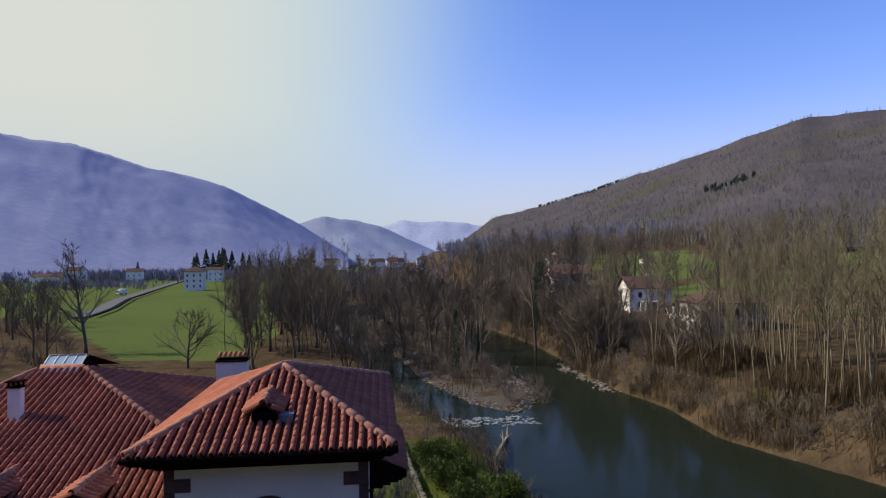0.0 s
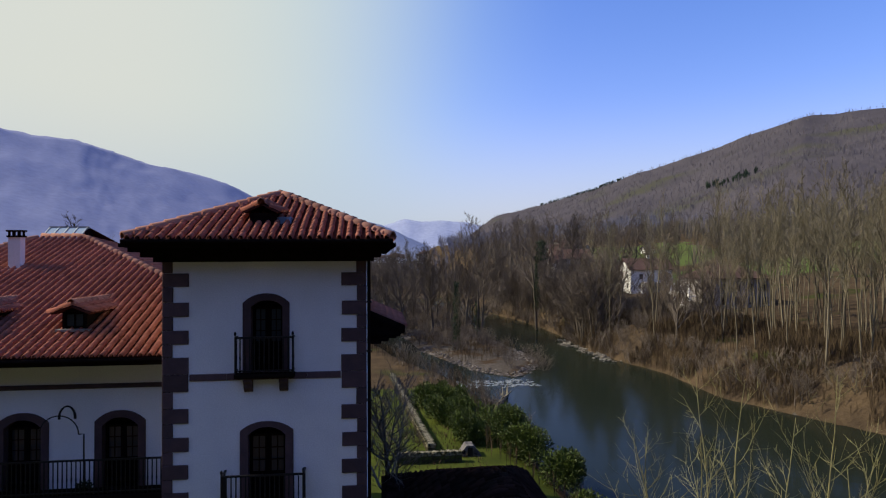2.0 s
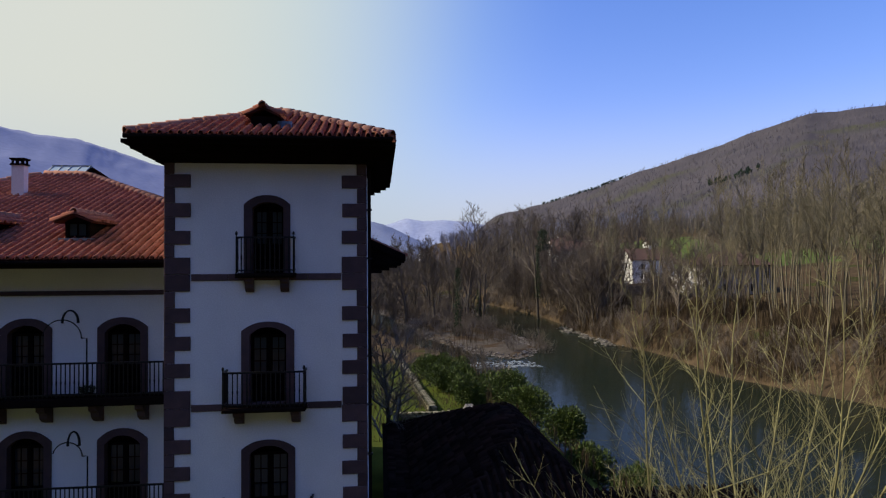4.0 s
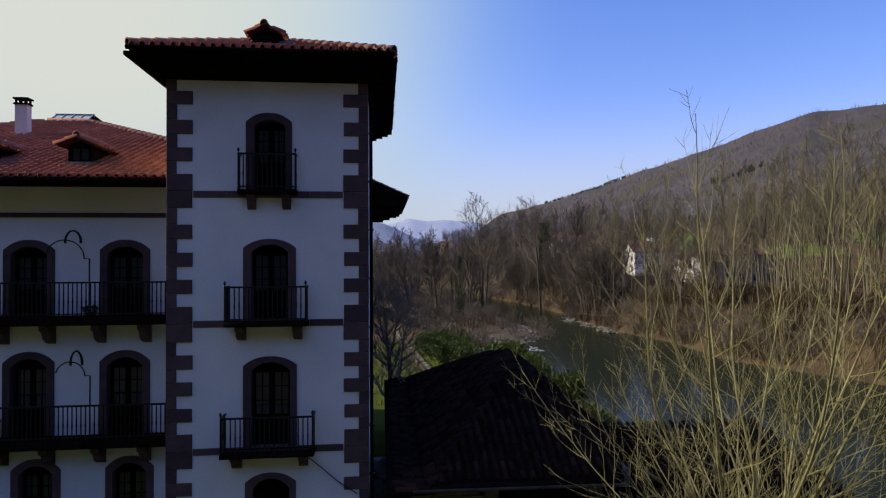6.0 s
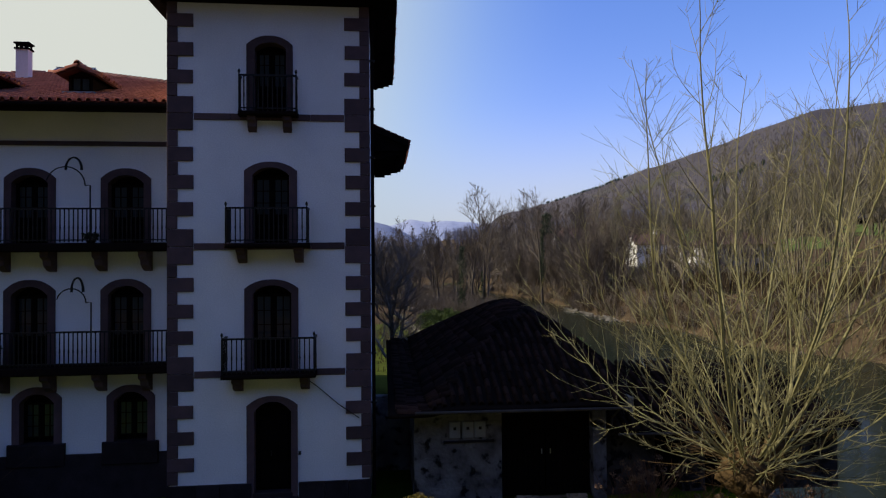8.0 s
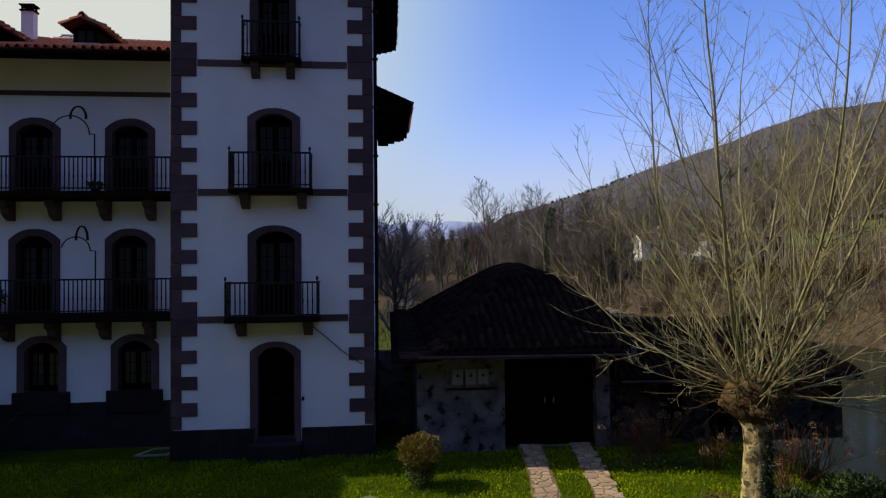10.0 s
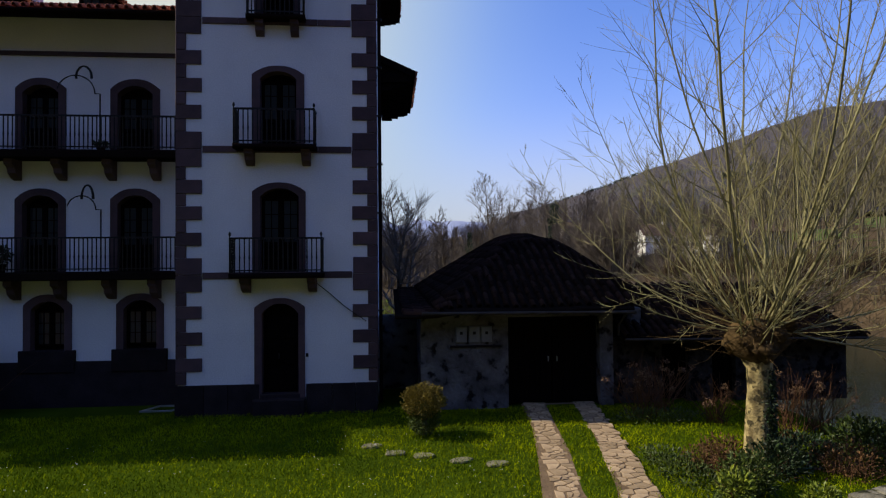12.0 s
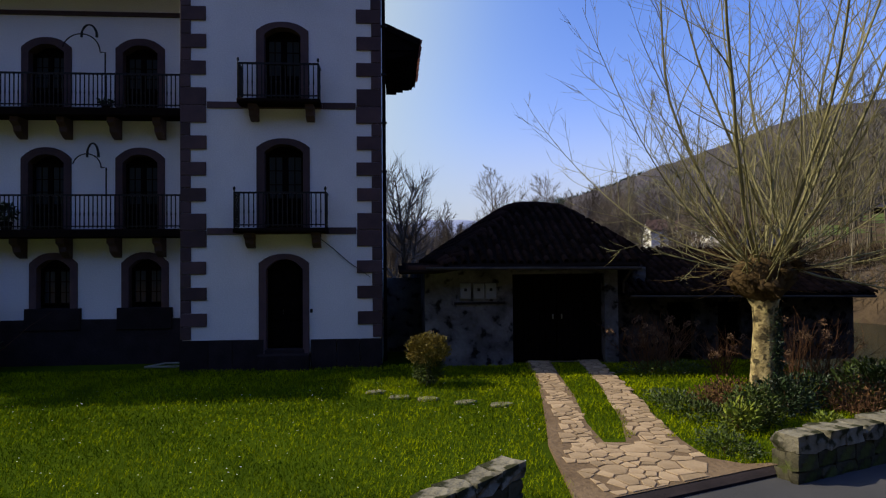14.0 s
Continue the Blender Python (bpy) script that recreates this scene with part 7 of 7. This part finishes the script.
far_house(90, 262, 11.5, 9, 17.9, 20.4, -2, "white house with a red roof on the rise", WHITE_FAR, ((4, 1), (2, 1)), z=15.0)
far_house(104, 290, 16, 11, 20.5, 23.0, 8, "long red-roofed barn on the rise", GREY_FAR, ((3, 1), (2, 1)), z=16)
far_house(133, 262, 5, 5, 17.8, 19.2, 4, "small white outbuilding at the field's edge", WHITE_FAR, ((2, 1), (1, 1)))
far_house(-114, 407, 12, 10, 12.6, 15.6, 5, "square white house with a hipped tile roof beside the road", WHITE_FAR, ((3, 3), (3, 3)), z=1.0, hip=True, overhang=1.0)
far_house(-149, 600, 14, 12, 11, 13.5, 8, "pale farmhouse beyond the field", WHITE_FAR, ((3, 2), (2, 2)), z=0)
far_house(-224, 600, 14, 10, 10, 13, 10, "white farmhouse beyond the field", WHITE_FAR, ((3, 2), (2, 2)), z=0)
far_house(-305, 610, 34, 12, 6, 9, -14, "long white farm building across the valley", WHITE_FAR, ((7, 1), (2, 1)), z=0)
far_house(-285, 618, 14, 12, 11, 15, -14, "white house at the end of the farm building", WHITE_FAR, ((3, 2), (2, 2)), z=0)
far_house(53, 605, 14, 11, 19, 22.5, 0, "pink-roofed house at the edge of the village", WHITE_FAR, ((4, 3), (2, 3)), z=10, hip=True)
rv = random.Random(9)
for i in range(16):
    x, y = rv.uniform(-90, 190), rv.uniform(760, 1100)
    far_house(x, y, rv.uniform(9, 16), rv.uniform(8, 11), 17 + rv.uniform(-2, 2), 20.5 + rv.uniform(0, 2), rv.uniform(-20, 20), "distant village house with pale walls", WHITE_FAR, ((3, 2), (2, 2)), z=10, group="distant village houses")

# road, truck and field edge on the left
def band(name, pts, width, z, mat, label, category):
    g = Geo()
    left, right = [], []
    for i, p in enumerate(pts):
        a, c = Vector(pts[max(i - 1, 0)]), Vector(pts[min(i + 1, len(pts) - 1)])
        d = (c - a).normalized()
        n = Vector((-d.y, d.x))
        left.append((p[0] + n.x * width / 2, p[1] + n.y * width / 2, z))
        right.append((p[0] - n.x * width / 2, p[1] - n.y * width / 2, z))
    k = len(pts)
    low = [(x, y, z - 0.6) for x, y, _ in left + right]
    g.add(left + right + low, [(k + i, k + i + 1, i + 1, i) for i in range(k - 1)] + [(i, i + 1, 2 * k + i + 1, 2 * k + i) for i in range(k - 1)] + [(3 * k + i, 3 * k + i + 1, k + i + 1, k + i) for i in range(k - 1)])
    return thing(name, label, category, kind="structure", geo=g, mat=mat)


ROAD_PALE = material("pale_road", (0.15, 0.15, 0.16), (0.115, 0.115, 0.125), 0.2, 6, 0.9, 0.2, 4)
ROAD_LINE = [(-96, 205), (-104, 243), (-122.7, 308.6), (-150, 440), (-189, 632), (-215, 760)]
band("valley_road", ROAD_LINE, 6, 0.5, ROAD_PALE, "pale country road running up the valley", "road")
band("valley_road_wall", [(x + 5.2, y + 1.5) for x, y in ROAD_LINE[:4]], 0.6, 1.1, PLINTH, "low dark wall along the country road", "wall")
lorry = thing("lorry", "white lorry parked beside the country road", "lorry")
part("cargo_box", Geo().box(-3.0, 1.6, -1.2, 1.2, 0.9, 3.4), WHITE_FAR, lorry)
part("cab", Geo().box(1.7, 3.4, -1.1, 1.1, 0.6, 2.6, None, 0.12), WHITE_FAR, lorry)
part("windscreen", Geo().box(3.2, 3.36, -0.9, 0.9, 1.5, 2.3), PANE_FAR, lorry)
for x in (-2.0, 2.4):
    for y in (-1.2, 1.2):
        part("wheel", Geo().tube([(x, y - 0.15, 0.5), (x, y + 0.15, 0.5)], [0.5, 0.5], 12), IRON, lorry)
lorry.matrix_basis = pose(-141, 357, 0.1, 0, 0, 250)


# ---- woods too many to count ----
def tuft(g, x, y, z, h, rnd, n=7, thin=0.035):
    """A leafless tree far off: a few upright spikes fanning from the foot."""
    for k in range(n):
        a = rnd.uniform(0, 6.28)
        s = h * rnd.uniform(0.05, 0.34)
        tx, ty, tz = x + math.cos(a) * s, y + math.sin(a) * s, z + h * rnd.uniform(0.55, 1.0)
        b = rnd.uniform(0, 6.28)
        w = h * thin
        m = 0.35
        mx, my, mz = x + (tx - x) * m, y + (ty - y) * m, z + (tz - z) * 0.45
        n0 = len(g.v)
        g.v.extend([(x, y, z - 1), (mx + math.cos(b) * w, my + math.sin(b) * w, mz), (tx, ty, tz), (mx - math.cos(b) * w, my - math.sin(b) * w, mz)])
        g.f.append((n0, n0 + 1, n0 + 2, n0 + 3))


HILL_TWIG = material("far_bare_woods", (0.158, 0.143, 0.152), (0.118, 0.107, 0.116), 0.01, 4, 1.0, 0.0, 1, vary=0.12, island=True)
VALLEY_TWIG = material("valley_bare_woods", (0.185, 0.158, 0.126), (0.128, 0.110, 0.090), 0.02, 4, 1.0, 0.0, 1, vary=0.35, island=True)
rw = random.Random(15)
FOOT_TWIG = material("olive_bare_woods", (0.142, 0.130, 0.094), (0.104, 0.096, 0.070), 0.01, 4, 1.0, 0.0, 1, vary=0.2, island=True)
g, low_woods = Geo(), Geo()
hill_ob = bpy.data.objects["hill_right"]
def on_hill(p):
    """A random place on one face of the hill."""
    q = [hill_ob.data.vertices[i].co for i in p.vertices]
    a, c = rw.random(), rw.random()
    return (q[0] * (1 - a) + q[1] * a) * (1 - c) + (q[3] * (1 - a) + q[2] * a) * c


faces = [p for p in hill_ob.data.polygons if p.center.z > 3]
weights = [p.area / max(120.0, (p.center - Vector((5, -17, 10))).length) ** 1.5 for p in faces]
for p in rw.choices(faces, weights, k=15000):
    s = on_hill(p)
    tuft(low_woods if s.z < 44 + 16 * noise.noise(s / 60) else g, s.x, s.y, s.z, rw.uniform(4.5, 8.0), rw, 8, 0.012)
thing("hillside_woods", "bare winter woods covering the hillside", "woods", kind="stuff", geo=g, mat=HILL_TWIG)
thing("foot_woods", "olive-brown bare woods along the foot of the hill", "woods", kind="stuff", geo=low_woods, mat=FOOT_TWIG)
g = Geo()
def up_hill(k, up):
    k *= len(RIGHT_RIDGE) - 1
    i, f = int(k), k - int(k)
    return (Vector(RIGHT_FOOT[i]).lerp(Vector(RIGHT_FOOT[i + 1]), f)).lerp(Vector(RIGHT_RIDGE[i]).lerp(Vector(RIGHT_RIDGE[i + 1]), f), up)
for a, b, up0, up1, n in ((3.9, 6.0, 0.97, 1.0, 120), (7.5, 8.3, 0.42, 0.46, 46)):
    for _ in range(n):
        s = up_hill(rw.uniform(a, b) / 15, rw.uniform(up0, up1))
        near = min(faces, key=lambda p: (p.center.x - s.x) ** 2 + (p.center.y - s.y) ** 2)
        s = on_hill(near)
        tuft(g, s.x, s.y, s.z, rw.uniform(4, 7), rw, 14, 0.10)
thing("hillside_conifers", "dark rows of conifers along the hill", "woods", kind="stuff", geo=g, mat=CONIFER)
g = Geo()
spots = np.array([(rw.uniform(-260, 330), rw.uniform(170, 900)) for _ in range(9000)])
ok = np.ones(len(spots), bool)
for f in FIELDS:
    ok &= polygon_distance(spots[:, 0], spots[:, 1], f) > 2
ok &= polygon_distance(spots[:, 0], spots[:, 1], RIVER) > 3
ok &= ~((spots[:, 0] < -50) & (rw.random() < 2) & (waves(spots[:, 0], spots[:, 1], 40, 31) < 0.2))
ok &= ~((spots[:, 1] > 560) & (np.abs(spots[:, 0] - 40) < 130) & (waves(spots[:, 0], spots[:, 1], 25, 33) < 0.25))
zs = ground_height(spots[ok][:, 0], spots[ok][:, 1])
# tufts beyond y 390, kept apart for a colour with haze in it
hazy = Geo()
for (x, y), z in zip(spots[ok], zs):
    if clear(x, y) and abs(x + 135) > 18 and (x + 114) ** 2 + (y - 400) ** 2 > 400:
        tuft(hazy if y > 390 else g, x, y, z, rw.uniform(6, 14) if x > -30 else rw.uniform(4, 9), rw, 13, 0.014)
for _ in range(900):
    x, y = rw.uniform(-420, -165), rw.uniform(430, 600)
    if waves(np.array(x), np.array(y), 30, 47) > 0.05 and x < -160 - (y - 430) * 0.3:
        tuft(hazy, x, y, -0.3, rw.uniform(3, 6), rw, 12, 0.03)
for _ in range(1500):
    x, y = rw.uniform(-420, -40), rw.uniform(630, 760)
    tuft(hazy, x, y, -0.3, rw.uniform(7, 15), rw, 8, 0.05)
# paler and bluer than VALLEY_TWIG: distance haze painted into the twig colour
HAZE_TINTED_TWIG = material("haze_tinted_bare_woods", (0.225, 0.220, 0.265), (0.180, 0.178, 0.220), 0.01, 4, 1.0, 0.0, 1, vary=0.15, island=True)
thing("distant_woods", "bare trees round the far farms, haze put into their grey colour", "woods", kind="stuff", geo=hazy, mat=HAZE_TINTED_TWIG)
thing("valley_woods", "bare brown woods and hedgerows across the valley", "woods", kind="stuff", geo=g, mat=VALLEY_TWIG)


def conifer(x, y, h, seed, z=None):
    rnd = random.Random(seed)
    z = float(ground_height(np.array([x]), np.array([y]))[0]) if z is None else z
    t = thing("conifer", "dark evergreen conifer in the valley", "tree", "dark conifers")
    part("trunk", Geo().tube([(0, 0, -0.5), (0, 0, h * 0.9)], [h * 0.02, 0.05], 6), BARK, t)
    g = Geo()
    for i in range(260):
        k = rnd.random() ** 0.8
        a, r = rnd.uniform(0, 6.28), h * 0.26 * (1.05 - k) * rnd.uniform(0.5, 1.1)
        p = Vector((0, 0, h * (0.1 + 0.9 * k)))
        q = p + Vector((math.cos(a) * r, math.sin(a) * r, -h * 0.04))
        w = Vector((-math.sin(a), math.cos(a), 0)) * h * 0.025
        g.add([p, q + w, q + (q - p) * 0.25 - Vector((0, 0, h * 0.02)), q - w], [(0, 1, 2, 3)])
    part("foliage", g, CONIFER, t)
    t.matrix_basis = pose(x, y, z)


for i, (x, y, h) in enumerate(((-190, 720, 34), (-181, 715, 30), (-172, 722, 36), (-160, 716, 32), (-150, 725, 30), (-205, 725, 26), (-140, 712, 28), (-197, 708, 30), (-166, 706, 34), (-178, 730, 33), (-144, 735, 26), (-130, 720, 24), (-236, 640, 20), (84, 192, 6), (86, 190, 5))):
    conifer(x, y, h, i)


DRY_GRASS = material("dry_grass_and_brambles", (0.118, 0.086, 0.054), (0.066, 0.049, 0.032), 0.2, 6, 1.0, 0.0, 4, vary=0.4, island=True)
g = Geo()
spots = np.array([(rw.uniform(-20, 100), rw.uniform(5, 190)) for _ in range(26000)])
d = polygon_distance(spots[:, 0], spots[:, 1], RIVER)
isle = polygon_distance(spots[:, 0], spots[:, 1], ISLAND)
lump = waves(spots[:, 0], spots[:, 1], 4, 61)
ok = ((d > -0.3) & (d < 20) & (spots[:, 0] > 30)) | ((d > -0.5) & (d < 7) & (spots[:, 0] < 30) & (spots[:, 1] > 10)) | ((isle < -2.0) & (lump > -0.15))
zs = ground_height(spots[ok][:, 0], spots[ok][:, 1])
for (x, y), z in zip(spots[ok], zs):
    if clear(x, y) and not (x < 13 and y < 45):
        tuft(g, x, y, z + 0.9, rw.uniform(0.3, 1.4) * (0.7 if x < 40 else 1), rw, 9, 0.014)
spots = np.array([(rw.uniform(44, 85), rw.uniform(8, 125)) for _ in range(30000)])
d = polygon_distance(spots[:, 0], spots[:, 1], RIVER)
spots = spots[(d > -0.2) & (d < 16) & (waves(spots[:, 0], spots[:, 1], 3, 71) > -0.25)][:11000]
for (x, y), z in zip(spots, ground_height(spots[:, 0], spots[:, 1])):
    if (x - 78) ** 2 + (y - 148) ** 2 > 90:
        tuft(g, x, y, z + 0.8, rw.uniform(0.7, 2.3), rw, 7, 0.012)
for _ in range(2600):
    x, y = rw.uniform(3, 12.5), rw.uniform(20.5, 56)
    tuft(g, x, y, -0.25, rw.uniform(0.12, 0.45), rw, 6, 0.02)
thing("bank_brush", "dry brown grass and brambles on the river banks", "brush", kind="stuff", geo=g, mat=DRY_GRASS)


# ---- roof tiles, piece by piece ----
def lay(slopes, roof, near=300, seed=0, pitch=0.246, course=0.28, old=False, key=None):
    poses = []
    for i, s in enumerate(slopes):
        poses += slope_poses(s, pitch, course, 0.02 if old else 0.012, seed + i)
    if old:
        joined("tiles", TILE_MESH, poses, TILE_OLD_SHADED, roof)
        return
    poses.sort(key=key or (lambda m: (m.translation.x - 3) ** 2 + m.translation.y ** 2))
    for m in poses[:near]:
        part("tile", TILE_MESH, None, roof, at=m)
    if len(poses) > near:
        joined("tiles", TILE_MESH, poses[near:], TILE_MANY, roof)


lay([[E0, E1, APEX], [E1, E2, APEX], [E3, E0, APEX]], tower_roof, 300, 1, key=lambda m: m.translation.y)
for a in (E0, E1, E2):
    for m in line_poses(a, APEX):
        part("hip_tile", RIDGE_MESH, None, tower_roof, at=m)
lay([FRONT_SLOPE, EAST_SLOPE], main_roof, 300, 5, key=lambda m: (m.translation.x + 2.5) ** 2 + m.translation.y ** 2)
for a, b in ((A1, P1), (A0, P0), (P0, P1)):
    for m in line_poses(a, b):
        part("hip_tile", RIDGE_MESH, None, main_roof, at=m)
lay([WE], wing_roof, 300, 9)
joined("tiles", TILE_MESH, garage_tile_poses(), TILE_OLD_SHADED, garage_roof)
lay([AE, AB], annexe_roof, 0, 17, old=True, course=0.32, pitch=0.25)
